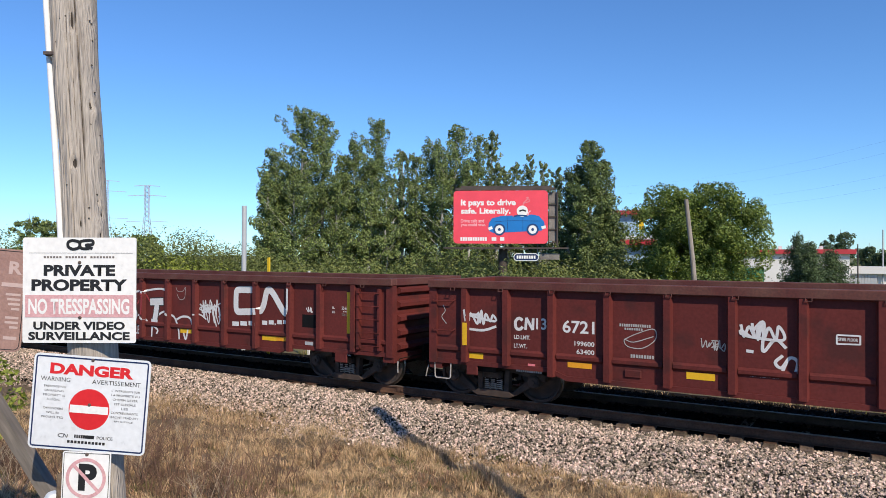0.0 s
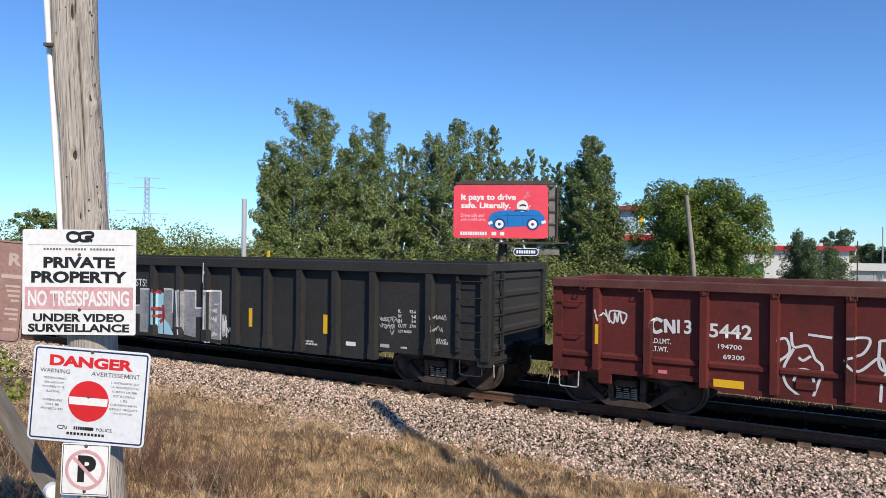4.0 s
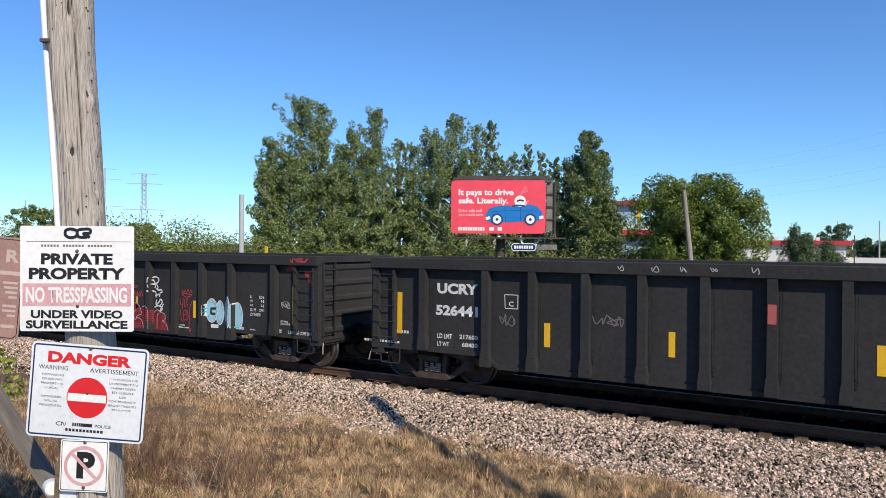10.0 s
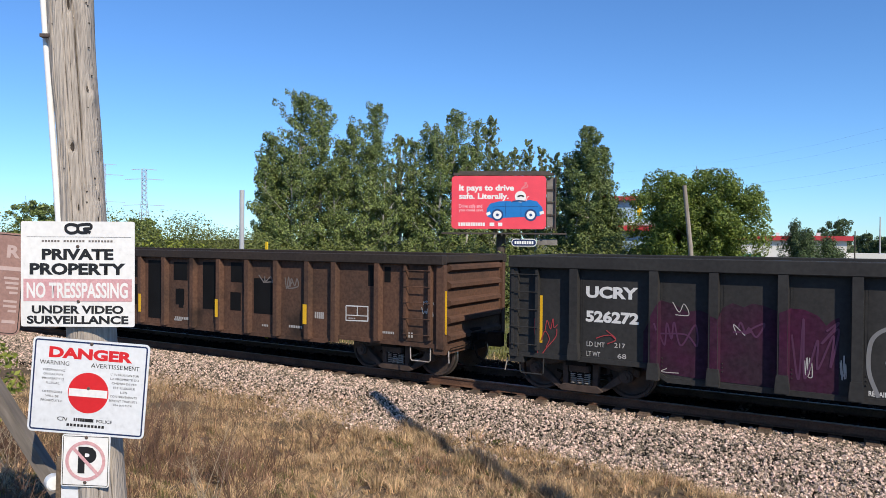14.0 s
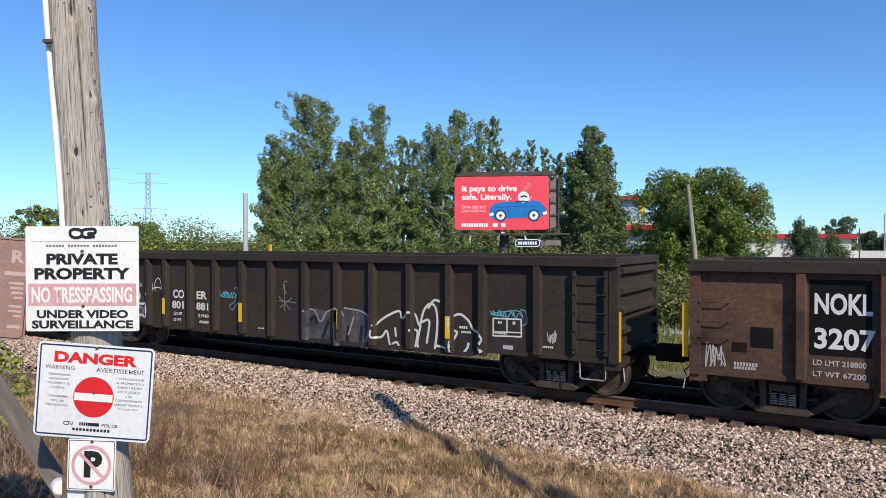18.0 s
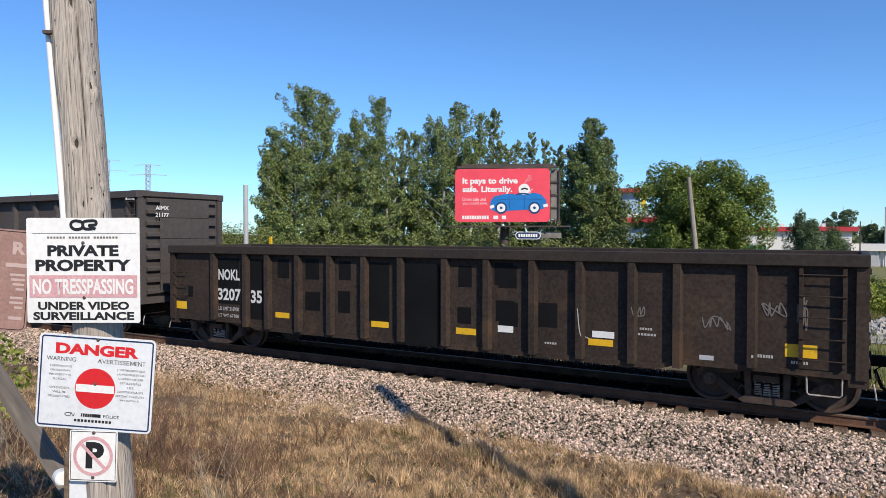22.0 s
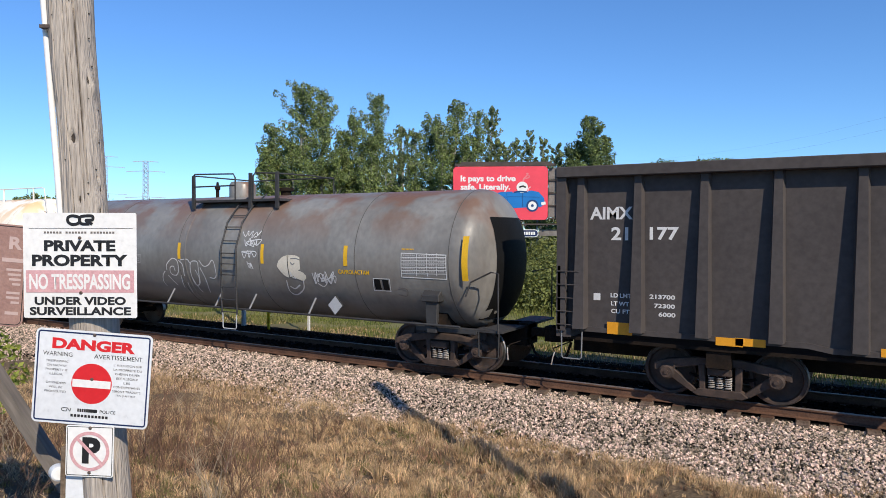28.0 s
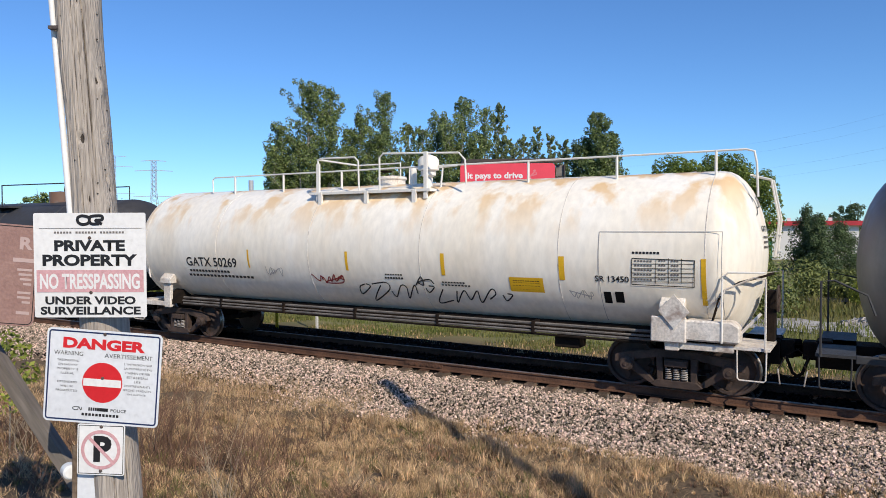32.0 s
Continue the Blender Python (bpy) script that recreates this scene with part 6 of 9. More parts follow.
co = Gondola("gondola_car", "sooty dark brown gondola car with white graffiti", category="freight wagon", L=15.85, top=2.76, chord=0.19, low=0.72, ends=0.83,
             ribs=[1.64, 2.85, 3.56, 4.53, 5.48, 6.43, 7.40, 8.47, 9.42, 10.40, 11.38, 12.34, 13.10, 14.28], rib_w=0.12, panel=1.42, paint=m_coer, chord_paint=m_coer, trucks_x=(1.35, 14.5))
nk_b = Gondola("gondola_car", "dark brown gondola car with black patches and yellow strips", paint=m_nkb, chord_paint=m_coer, **NK)
ai = Gondola("high_side_gondola_car", "tall dark grey high sided gondola car with tapered posts", category="freight wagon", L=19.4, top=4.25, chord=0.2, low=1.14, ends=1.20,
             ribs=[0.45, 1.50, 2.62, 3.75, 4.92, 6.06, 7.25, 8.44, 9.57, 10.72, 11.86, 13.03, 14.19, 15.37, 16.55, 17.73], rib_w=0.12, panel=1.34, paint=m_aimx, chord_paint=m_aimx, trucks_x=(2.85, 16.6),
             rib_top=1.44, rib_low=1.55, rib_w_low=0.21, feet=(6, 7, 8, 9, 10, 11, 12), end_ribs=9)
for g in (uc_a, uc_b, uc_c):
    ladder(g.car, 0.08, 0.58, 0.95, 2.5, 5, -1.40, m_black)
    ladder(g.car, 15.3, 15.86, 0.95, 2.5, 5, -1.40, m_black)
    stirrup(g.car, 0.2, 0.7, 0.48, 0.82, -1.42, m_black)
    stirrup(g.car, 15.32, 15.84, 0.48, 0.82, -1.42, m_black)
for g in (cn_a, cn_b):
    ladder(g.car, 15.3, 15.86, 0.95, 2.3, 5, -1.44, m_cn)
    for z in (1.5, 2.1):
        part("grab_iron", Build().tube([(0.1, -1.45, z + 0.03), (0.12, -1.53, z), (0.58, -1.53, z), (0.6, -1.45, z + 0.03)], 0.012, 6), m_cn, g.car)
    stirrup(g.car, 0.12, 0.5, 0.5, 0.84, -1.45, m_spring)
for g in (nk_a, nk_b, co):
    ladder(g.car, 15.02, 15.62, 0.95, 2.5, 5, -1.42, g.paint)
    for z in (1.42, 1.70, 2.02):
        part("grab_iron", Build().tube([(0.15, -1.43, z), (0.17, -1.51, z), (0.62, -1.51, z), (0.64, -1.43, z)], 0.012, 6), g.paint, g.car)
    stirrup(g.car, 15.1, 15.6, 0.48, 0.82, -1.42, m_spring)
ladder(ai.car, 18.85, 19.28, 1.2, 4.05, 8, -1.36, m_aimx, 0.12)
ladder(ai.car, 0.06, 0.42, 1.2, 2.4, 5, -1.36, m_aimx, 0.12)
stirrup(ai.car, 18.85, 19.2, 0.66, 1.18, -1.45, m_gr_grey)
stirrup(ai.car, 0.1, 0.5, 0.66, 1.18, -1.45, m_gr_grey)


class Tank:
    def __init__(self, label, x0, x1, radius, zc, paint, frame_paint, trucks_x, L):
        self.r, self.zc = radius, zc
        car = self.car = thing("tank_car", label, "tank wagon", "freight cars of the train")
        prof = [(x0 + 0.75 - 0.75 * math.cos(i / 9 * math.pi / 2), max(0.001, radius * math.sin(i / 9 * math.pi / 2))) for i in range(10)]
        prof += [(x1 - 0.75 + 0.75 * math.cos(i / 9 * math.pi / 2), max(0.001, radius * math.sin(i / 9 * math.pi / 2))) for i in range(9, -1, -1)]
        shell = part("shell", Build().lathe(prof, 64, "x", (0, 0, zc)), paint, car, smooth=True)
        self.shell = shell
        for x in (x0 + 0.8, x0 + (x1 - x0) * 0.22, x0 + (x1 - x0) * 0.41, x0 + (x1 - x0) * 0.60, x0 + (x1 - x0) * 0.79, x1 - 0.8):
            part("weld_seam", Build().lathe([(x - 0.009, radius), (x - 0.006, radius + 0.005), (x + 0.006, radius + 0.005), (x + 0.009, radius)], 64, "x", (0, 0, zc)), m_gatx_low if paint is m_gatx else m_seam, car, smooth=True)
        for x, s in ((0.0, -1), (L, 1)):
            a, b = sorted((x, x - s * (trucks_x[0] + 0.6)))
            part("stub_sill", Build().box(a, b, -0.3, 0.3, 0.62, 1.05), m_dark, car)
            part("end_platform", Build().box(*sorted((x - s * 0.05, x - s * 0.6)), -1.42, 1.42, 1.0, 1.05), frame_paint, car)
            part("side_beam", Build().box(*sorted((x - s * 0.6, x - s * (trucks_x[0] + 0.1))), -1.42, -1.30, 0.93, 1.05), frame_paint, car, bevel=0.01)
            coupler(car, x, s)
            stirrup(car, *sorted((x - s * 0.1, x - s * 0.55)), 0.5, 1.0, -1.44, frame_paint)
            part("end_railing", Build().tube([(x - s * 0.12, -1.44, 1.0), (x - s * 0.12, -1.44, 2.2), (x - s * 0.3, -1.40, 2.22), (x - s * 0.75, -1.42, 2.0), (x - s * 0.85, -1.45, 1.7)], 0.018, 6), frame_paint, car)
            part("end_railing", Build().tube([(x - s * 0.12, 1.44, 1.0), (x - s * 0.12, 1.44, 2.2), (x - s * 0.6, 1.40, 2.1)], 0.018, 6), frame_paint, car)
        for x in trucks_x:
            part("bolster", Build().prism([(-1.40, 1.0), (1.40, 1.0), (1.40, 1.12), (0.95, zc - radius + 0.45), (-0.95, zc - radius + 0.45), (-1.40, 1.12)], "x", x - 0.16, x + 0.16), m_dark, car)
            post = part("saddle_bracket", Build().prism([(x - 0.12, 0.90), (x + 0.12, 0.90), (x + 0.15, 1.62), (x - 0.15, 1.62)], "y", -1.46, -1.36), frame_paint, car, bevel=0.015)
            part("bracket_cap", Build().prism([(-1.52, 1.56), (-1.52, 1.70), (-1.36, 1.84), (-1.30, 1.84), (-1.30, 1.56)], "x", x - 0.21, x + 0.21), frame_paint, post, bevel=0.015)
            add_truck(car, x)

    def to(self, x, z, lift=0.0):
        d = max(-0.999, min(0.999, (z - self.zc) / self.r))
        r = self.r + 0.006 + lift
        return (x, -r * math.sqrt(1 - d * d), self.zc + r * d)

    def patch(self, name, x0, x1, z0, z1, m, label=""):
        b = Build()
        n = 6
        for i in range(n):
            a, c = z0 + (z1 - z0) * i / n, z0 + (z1 - z0) * (i + 1) / n
            b.add([self.to(x0, a), self.to(x1, a), self.to(x1, c), self.to(x0, c)], [(0, 1, 2, 3)])
        return part(name, b, m, self.car, label)

    words, squiggles, tags, fill = Gondola.words, Gondola.squiggles, Gondola.tags, Gondola.fill


ut = Tank("weathered grey tank car with rust streaks and graffiti", 0.58, 15.75, 1.55, 2.43, m_utlx, m_utlx_frame, (1.95, 14.5), 16.15)
ga = Tank("rust stained white tank car with handrails and marker scrawls", 0.0, 16.25, 1.56, 2.55, m_gatx, m_gatx_low, (1.55, 14.9), 16.5)
bt = Tank("dark grey tank car following the white one", 0.02, 16.0, 1.47, 2.51, m_slate, m_dark, (1.95, 14.5), 16.35)
# ---- fittings of the single cars ----
for g in (cn_a, cn_b):
    edges = [0.1] + g.ribs + [g.L - 0.1]
    for a, c in zip(edges, edges[1:]):
        part("side_bead", Build().prism([(-1.44, 1.06), (-1.485, 1.10), (-1.485, 1.16), (-1.44, 1.20)], "x", a + 0.09, c - 0.09), m_cn, g.car)
    for k in range(15):
        x = 0.6 + k * 1.06
        part("lashing_ring", Build().tube([(x - 0.045, -1.56, 2.385), (x - 0.045, -1.575, 2.33), (x + 0.045, -1.575, 2.33), (x + 0.045, -1.56, 2.385)], 0.009, 5), m_cn_top, g.car)
    part("jacking_pad", Build().box(0.86, 1.12, -1.47, -1.43, 0.62, 0.86), m_cn, g.car, bevel=0.02)
    part("jacking_pad", Build().box(14.6, 14.95, -1.47, -1.43, 0.60, 0.86), m_cn, g.car, bevel=0.02)
    part("bottom_bracket", Build().box(4.05, 4.35, -1.47, -1.40, 0.86, 1.0), m_cn, g.car, bevel=0.015)
for g in (uc_a, uc_b, uc_c):
    for x in g.ribs:
        for z in (0.86, 0.93, 1.0):
            part("rivet_head", Build().lathe([(0, 0.013), (-0.012, 0.009), (-0.014, 0)], 6, "y", (x + 0.13, -1.405, z)), m_black, g.car)
        for k in (0.10, 0.14):
            part("panel_seam", Build().box(x + k, x + k + 0.008, -1.404, -1.40, 0.86, 2.45), m_black, g.car)
    part("number_board", Build().box(15.98, 16.0, -1.2, -0.75, 2.60, 2.72), m_white, g.car)
    for yy in (-1.34, -0.92):
        part("end_ladder_stile", Build().box(16.02, 16.07, yy - 0.02, yy + 0.02, 0.9, 2.6), m_black, g.car)
    for k in range(5):
        part("rung", Build().tube([(16.08, -1.36, 1.0 + k * 0.36), (16.08, -0.9, 1.0 + k * 0.36)], 0.012, 6), m_black, g.car)
    part("brake_step", Build().box(15.95, 16.25, 0.2, 0.9, 1.0, 1.04), m_black, g.car)
part("brake_wheel", Build().lathe([(16.15, 0.0), (16.15, 0.24), (16.2, 0.28), (16.23, 0.24), (16.2, 0.2), (16.18, 0)], 18, "x", (0, 0.75, 2.2)), m_dark, uc_b.car)
lettering("AIMX", -1.0, -0.55, 3.72, 3.84, 0, m_white, ai.car, 0.03, to=lambda x, z: (19.47, x, z))
lettering("21177", -1.0, -0.55, 3.52, 3.64, 0, m_white, ai.car, 0.03, to=lambda x, z: (19.47, x, z))
part("grab_iron", Build().tube([(18.95, -1.55, 4.04), (19.0, -1.6, 4.0), (19.35, -1.6, 4.0)], 0.018, 6), m_white, ai.car)
part("top_grab", Build().box(19.0, 19.35, -1.45, -1.1, 4.25, 4.265), m_aimx, ai.car)
part("end_plate", Build().box(19.41, 19.45, -0.82, 0.92, 1.35, 4.05), m_aimx, ai.car, bevel=0.01)
for z in (1.9, 2.9, 3.5):
    part("plate_seam", Build().box(19.45, 19.454, -0.82, 0.92, z, z + 0.012), m_dark, ai.car)
for i in (5, 6, 7, 8, 9, 10, 11, 12, 13):
    x = ai.ribs[i]
    part("post_shoe", Build().prism([(x - 0.20, 1.13), (x + 0.20, 1.13), (x + 0.15, 0.83), (x - 0.11, 0.83)], "y", -1.575, -1.36), m_aimx, ai.car, bevel=0.012)
    part("shoe_lip", Build().box(x - 0.23, x + 0.23, -1.59, -1.36, 1.125, 1.145), m_aimx, ai.car)
for x in (6.4, 8.9, 11.2):
    part("discharge_gear", Build().box(x - 0.2, x + 0.2, -1.2, -0.9, 0.86, 1.1), m_galv if x < 7 else m_dark, ai.car, bevel=0.02)

# grey tank car: ladder, top platform with railings, manway, running pipe, placard
LP = m_utlx_frame
for x in (8.46, 8.98):
    part("ladder_stile", Build().tube([(x, -1.58, 0.95), (x, -1.62, 2.0), (x, -1.62, 2.6), (x, -1.40, 3.25), (x, -1.05, 3.66), (x, -0.55, 3.99)], 0.022, 6), LP, ut.car, smooth=True)
lad = lambda u: [np.interp(u, [0, 1.05, 1.75, 2.33, 2.84, 3.4], v) for v in ([-1.58, -1.62, -1.62, -1.40, -1.05, -0.55], [0.95, 2.0, 2.6, 3.25, 3.66, 3.99])]
for k in range(11):
    y, z = lad(0.05 + k * 0.31)
    part("rung", Build().tube([(8.44, y - 0.01, z), (9.0, y - 0.01, z)], 0.013, 6), LP, ut.car)
stirrup(ut.car, 8.48, 8.96, 0.58, 1.0, -1.58, m_galv)
part("running_pipe", Build().tube([(0.9, -1.49, 1.08), (15.2, -1.49, 1.08)], 0.026, 8), LP, ut.car, smooth=True)
for x in (4.17, 6.29, 8.1, 9.3, 11.2):
    part("pipe_strut", Build().tube([(x, -1.49, 1.08), (x + 0.06, -1.30, 1.46)], 0.024, 6), m_gr_grey, ut.car)
part("top_platform", Build().box(6.84, 9.95, -1.1, 1.1, 3.78, 3.84), LP, ut.car)
for x in (6.86, 8.95, 9.85):
    part("platform_leg", Build().prism([(x - 0.05, 3.6), (x + 0.05, 3.6), (x + 0.04, 4.5), (x - 0.04, 4.5)], "y", -1.12, -1.06), LP, ut.car)
for a in ([(6.86, -1.1, 3.8), (6.86, -1.1, 4.48), (6.92, -1.1, 4.54), (8.35, -1.1, 4.5), (8.42, -1.1, 4.4), (8.42, -1.1, 3.84)], [(9.05, -1.1, 3.84), (9.05, -1.1, 4.42), (9.12, -1.1, 4.5), (9.85, -1.1, 4.46), (9.85, -1.1, 3.84)],
          [(6.86, 1.1, 3.84), (6.86, 1.1, 4.5), (9.85, 1.1, 4.5), (9.85, 1.1, 3.84)], [(9.85, -1.1, 4.46), (10.1, 0, 4.46), (9.85, 1.1, 4.46)], [(6.86, -1.1, 4.5), (6.86, 1.1, 4.5)], [(6.86, -1.1, 4.2), (8.4, -1.1, 4.2)]):
    part("railing", Build().tube(a, 0.02, 6), LP, ut.car, smooth=True)
part("manway", Build().lathe([(3.9, 0.36), (4.3, 0.36), (4.34, 0.33), (4.38, 0.3), (4.40, 0)], 24, "z", (7.55, 0, 0)), m_utlx, ut.car, smooth=True)
part("valve", Build().lathe([(3.9, 0.14), (4.1, 0.14), (4.1, 0.2), (4.18, 0.2), (4.2, 0)], 14, "z", (9.05, 0.1, 0)), m_dark, ut.car, smooth=True)
part("valve", Build().lathe([(3.9, 0.05), (4.2, 0.05), (4.22, 0.08), (4.30, 0.08), (4.32, 0.04), (4.42, 0.03), (4.43, 0)], 12, "z", (6.45, 0.1, 0)), m_dark, ut.car, smooth=True)
pl = part("placard", Build().prism([(11.97, 1.10), (12.2, 1.34), (11.97, 1.58), (11.74, 1.34)], "y", -1.47, -1.45), m_utlx_frame, ut.car, "grey diamond placard holder")
part("placard_edge", Build().prism([(11.97, 1.13), (12.17, 1.34), (11.97, 1.55), (11.77, 1.34)], "y", -1.476, -1.47), m_galv, pl)
hs = Build()
for i in range(9):
    for j in range(9):
        y, z = -0.75 + 1.9 * i / 8, 1.15 + 2.2 * j / 8
        d = min(1.0, math.hypot(y, z - 2.43) / 1.55)
        hs.v.append((15.0 + 0.75 * math.sqrt(1 - d * d) + 0.015, y, z))
hs.f = [(i * 9 + j, i * 9 + 9 + j, i * 9 + 10 + j, i * 9 + j + 1) for i in range(8) for j in range(8)]
part("head_panel", hs, m_patch, ut.car, "black painted head panel", smooth=True)
part("dome_band", Build().lathe([(7.0, 1.554), (7.02, 1.562), (7.06, 1.562), (7.08, 1.554)], 64, "x", (0, 0, 2.43)), m_utlx, ut.car, smooth=True)

# white tank car: long top rail, platform cages, safety valve, air reservoir, end ladder
WP = m_gatx_rail
part("top_rail", Build().tube([(2.4, -0.56, 4.05), (2.38, -0.56, 4.40), (2.46, -0.56, 4.46), (15.95, -0.56, 4.44), (16.08, -0.56, 4.40), (16.12, -0.56, 4.2), (16.14, -0.5, 3.6)], 0.02, 8), WP, ga.car, "white top handrail", smooth=True)
for x in (3.25, 5.0, 6.9, 11.8, 13.65, 15.45):
    part("rail_post", Build().tube([(x, -0.56, 3.95), (x, -0.56, 4.45)], 0.028, 6), WP, ga.car)
part("top_platform", Build().box(6.35, 9.75, -1.12, 0.9, 3.86, 3.92), WP, ga.car)
for x in (6.7, 8.05, 9.35):
    part("platform_bracket", Build().box(x - 0.05, x + 0.05, -1.14, -1.08, 3.62, 3.9), WP, ga.car)
for a in ([(6.6, -1.08, 3.9), (6.6, -1.08, 4.68), (6.68, -1.08, 4.72), (7.7, -1.08, 4.70), (7.8, -1.08, 4.6), (7.82, -1.08, 3.9)], [(8.4, -1.08, 3.9), (8.4, -1.08, 4.65), (8.5, -1.08, 4.74), (10.4, -1.0, 4.66), (10.55, -1.0, 4.5), (10.58, -1.0, 4.0)],
          [(8.3, 0.3, 3.9), (8.3, 0.3, 4.5), (9.3, 0.3, 4.5)], [(6.6, 0.5, 3.9), (6.6, 0.5, 4.68), (7.9, 0.5, 4.68), (7.9, 0.5, 3.9)], [(9.9, -0.9, 3.95), (9.95, -0.9, 4.38), (10.3, -0.9, 4.4)], [(6.6, -1.08, 4.70), (6.6, 0.5, 4.68)]):
    part("railing", Build().tube(a, 0.022, 8), WP, ga.car, smooth=True)
for x in (6.6, 9.62):
    part("cage_post", Build().box(x - 0.04, x + 0.04, -1.1, -1.04, 3.7, 4.72 if x > 9 else 4.6), WP, ga.car)
part("safety_valve", Build().lathe([(3.9, 0.1), (4.2, 0.1), (4.24, 0.17), (4.34, 0.17), (4.36, 0.24), (4.58, 0.24), (4.66, 0.18), (4.70, 0.07), (4.72, 0)], 18, "z", (9.4, -0.6, 0)), WP, ga.car, "white safety valve bonnet", smooth=True)
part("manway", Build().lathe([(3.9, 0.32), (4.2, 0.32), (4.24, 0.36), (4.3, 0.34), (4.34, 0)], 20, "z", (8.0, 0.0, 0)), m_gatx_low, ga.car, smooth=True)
part("valve_wheel", Build().lathe([(4.4, 0.12), (4.42, 0.15), (4.44, 0.12), (4.42, 0.1), (4.4, 0.12)], 14, "z", (7.95, -0.2, 0)), m_dark, ga.car)
part("small_valve", Build().lathe([(3.9, 0.08), (4.4, 0.08), (4.46, 0.05), (4.48, 0)], 10, "z", (8.8, -0.3, 0)), WP, ga.car)
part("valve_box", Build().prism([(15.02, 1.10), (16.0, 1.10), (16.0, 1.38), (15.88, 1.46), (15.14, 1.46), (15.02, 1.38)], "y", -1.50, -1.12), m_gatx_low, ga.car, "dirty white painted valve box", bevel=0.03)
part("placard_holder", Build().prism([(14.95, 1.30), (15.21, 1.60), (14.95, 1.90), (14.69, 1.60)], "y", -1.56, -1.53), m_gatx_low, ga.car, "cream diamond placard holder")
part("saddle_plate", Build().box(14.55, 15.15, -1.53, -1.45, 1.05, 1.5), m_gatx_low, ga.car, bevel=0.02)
for yy in (0.35, 0.80):
    part("end_ladder_stile", Build().tube([(15.9, yy, 4.05), (16.26, yy, 3.95), (16.40, yy, 3.2), (16.34, yy, 2.5)], 0.02, 6), WP, ga.car)
for k in range(5):
    part("rung", Build().tube([(16.40 - 0.05 * max(0, 3 - k), 0.33, 3.82 - k * 0.30), (16.40 - 0.05 * max(0, 3 - k), 0.82, 3.82 - k * 0.30)], 0.014, 6), WP, ga.car)


def head(y, z, lift=0.0):
    """A place on the domed end of the white tank."""
    return (15.5 + (0.756 + lift) * math.sqrt(max(0.0, 1 - (y * y + (z - 2.55) ** 2) / 1.56 ** 2)), y, z)


lettering("GATX 50269", -0.40, 0.47, 2.98, 3.09, 0, m_blackink, ga.car, 0.02, to=head)
for z in (2.86, 2.77, 2.68):
    bars(dashes(-0.34, 0.36, z, z + 0.045, 9), 0, m_dim, ga.car, to=head)
tag = Build()
for pts in ([(-0.50, 3.66), (-0.36, 3.52), (-0.40, 3.34), (-0.52, 3.27)], [(-0.38, 3.40), (-0.22, 3.44), (-0.16, 3.62), (-0.14, 3.42), (-0.02, 3.64), (0.02, 3.42), (0.12, 3.63), (0.18, 3.42)],
            [(0.26, 3.62), (0.26, 3.44), (0.38, 3.42), (0.42, 3.60), (0.46, 3.70)], [(0.44, 3.36), (0.60, 3.40), (0.50, 3.50), (0.62, 3.56), (0.48, 3.64)], [(0.30, 2.62), (0.42, 2.66), (0.34, 2.50), (0.52, 2.52)]):
    ribbon(tag, pts, 0.022, head)
part("graffiti", tag, m_gr_black, ga.car, "thin black marker scrawl")
part("handrail", Build().tube([(15.72, -1.50, 1.1), (15.72, -1.50, 2.22), (15.82, -1.50, 2.30), (16.35, -1.35, 2.30)], 0.018, 6), WP, ga.car, "white bent end handrail", smooth=True)
part("brake_hose", Build().tube([(15.55, -1.36, 1.45), (15.68, -1.34, 1.95), (15.95, -1.22, 2.12), (16.3, -0.9, 2.22), (16.38, -0.4, 2.24)], 0.022, 6), m_dark, ga.car, "black hose", smooth=True)
wheel = part("brake_wheel", Build().lathe([(16.455, 0.225), (16.47, 0.25), (16.49, 0.225), (16.47, 0.20), (16.455, 0.225)], 24, "x", (0, -0.40, 1.80)), m_truck, ga.car, "rusty brake wheel")
for k in range(3):
    c, w = 0.22 * math.cos(k * 1.047), 0.22 * math.sin(k * 1.047)
    part("spoke", Build().tube([(16.47, -0.40 - c, 1.80 - w), (16.47, -0.40 + c, 1.80 + w)], 0.012, 5), m_truck, wheel)
part("brake_stand", Build().box(16.30, 16.44, -0.52, -0.28, 1.05, 1.95), m_dark, ga.car, bevel=0.015)
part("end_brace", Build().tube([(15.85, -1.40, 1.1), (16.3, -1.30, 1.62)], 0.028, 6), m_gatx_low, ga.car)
# the dark colour puts the shadow below the shell into this sill
part("side_sill", Build().box(1.9, 14.6, -0.95, -0.75, 0.98, 1.22), m_dark, ga.car)
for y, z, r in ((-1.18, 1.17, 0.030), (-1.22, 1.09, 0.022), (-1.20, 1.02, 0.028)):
    part("heater_pipe", Build().tube([(1.9, y, z), (14.5, y, z)], r, 6), m_pipe, ga.car, "white painted pipe under the shell, greyed as shade", smooth=True)
for x in (3.4, 5.6, 7.8, 10.0, 12.2):
    part("pipe_clamp", Build().box(x - 0.03, x + 0.03, -1.25, -0.9, 0.98, 1.22), m_dark, ga.car)
part("brake_pipe", Build().tube([(1.8, -1.2, 0.98), (14.4, -1.2, 0.96)], 0.025, 6), m_dark, ga.car)
part("brake_gear", Build().box(12.6, 13.1, -1.1, -0.7, 0.72, 0.96), m_dark, ga.car, bevel=0.02)
for a, b_, z0, z1 in ((13.62, 15.72, 1.0, 3.2),):
    ga.tags(m_pale, [[(a, 2.98), (b_, 2.98)], [(a, 1.3), (a, 2.98)], [(b_, 1.3), (b_, 2.98)]], 0.012, 0.0, False, "panel_seam")
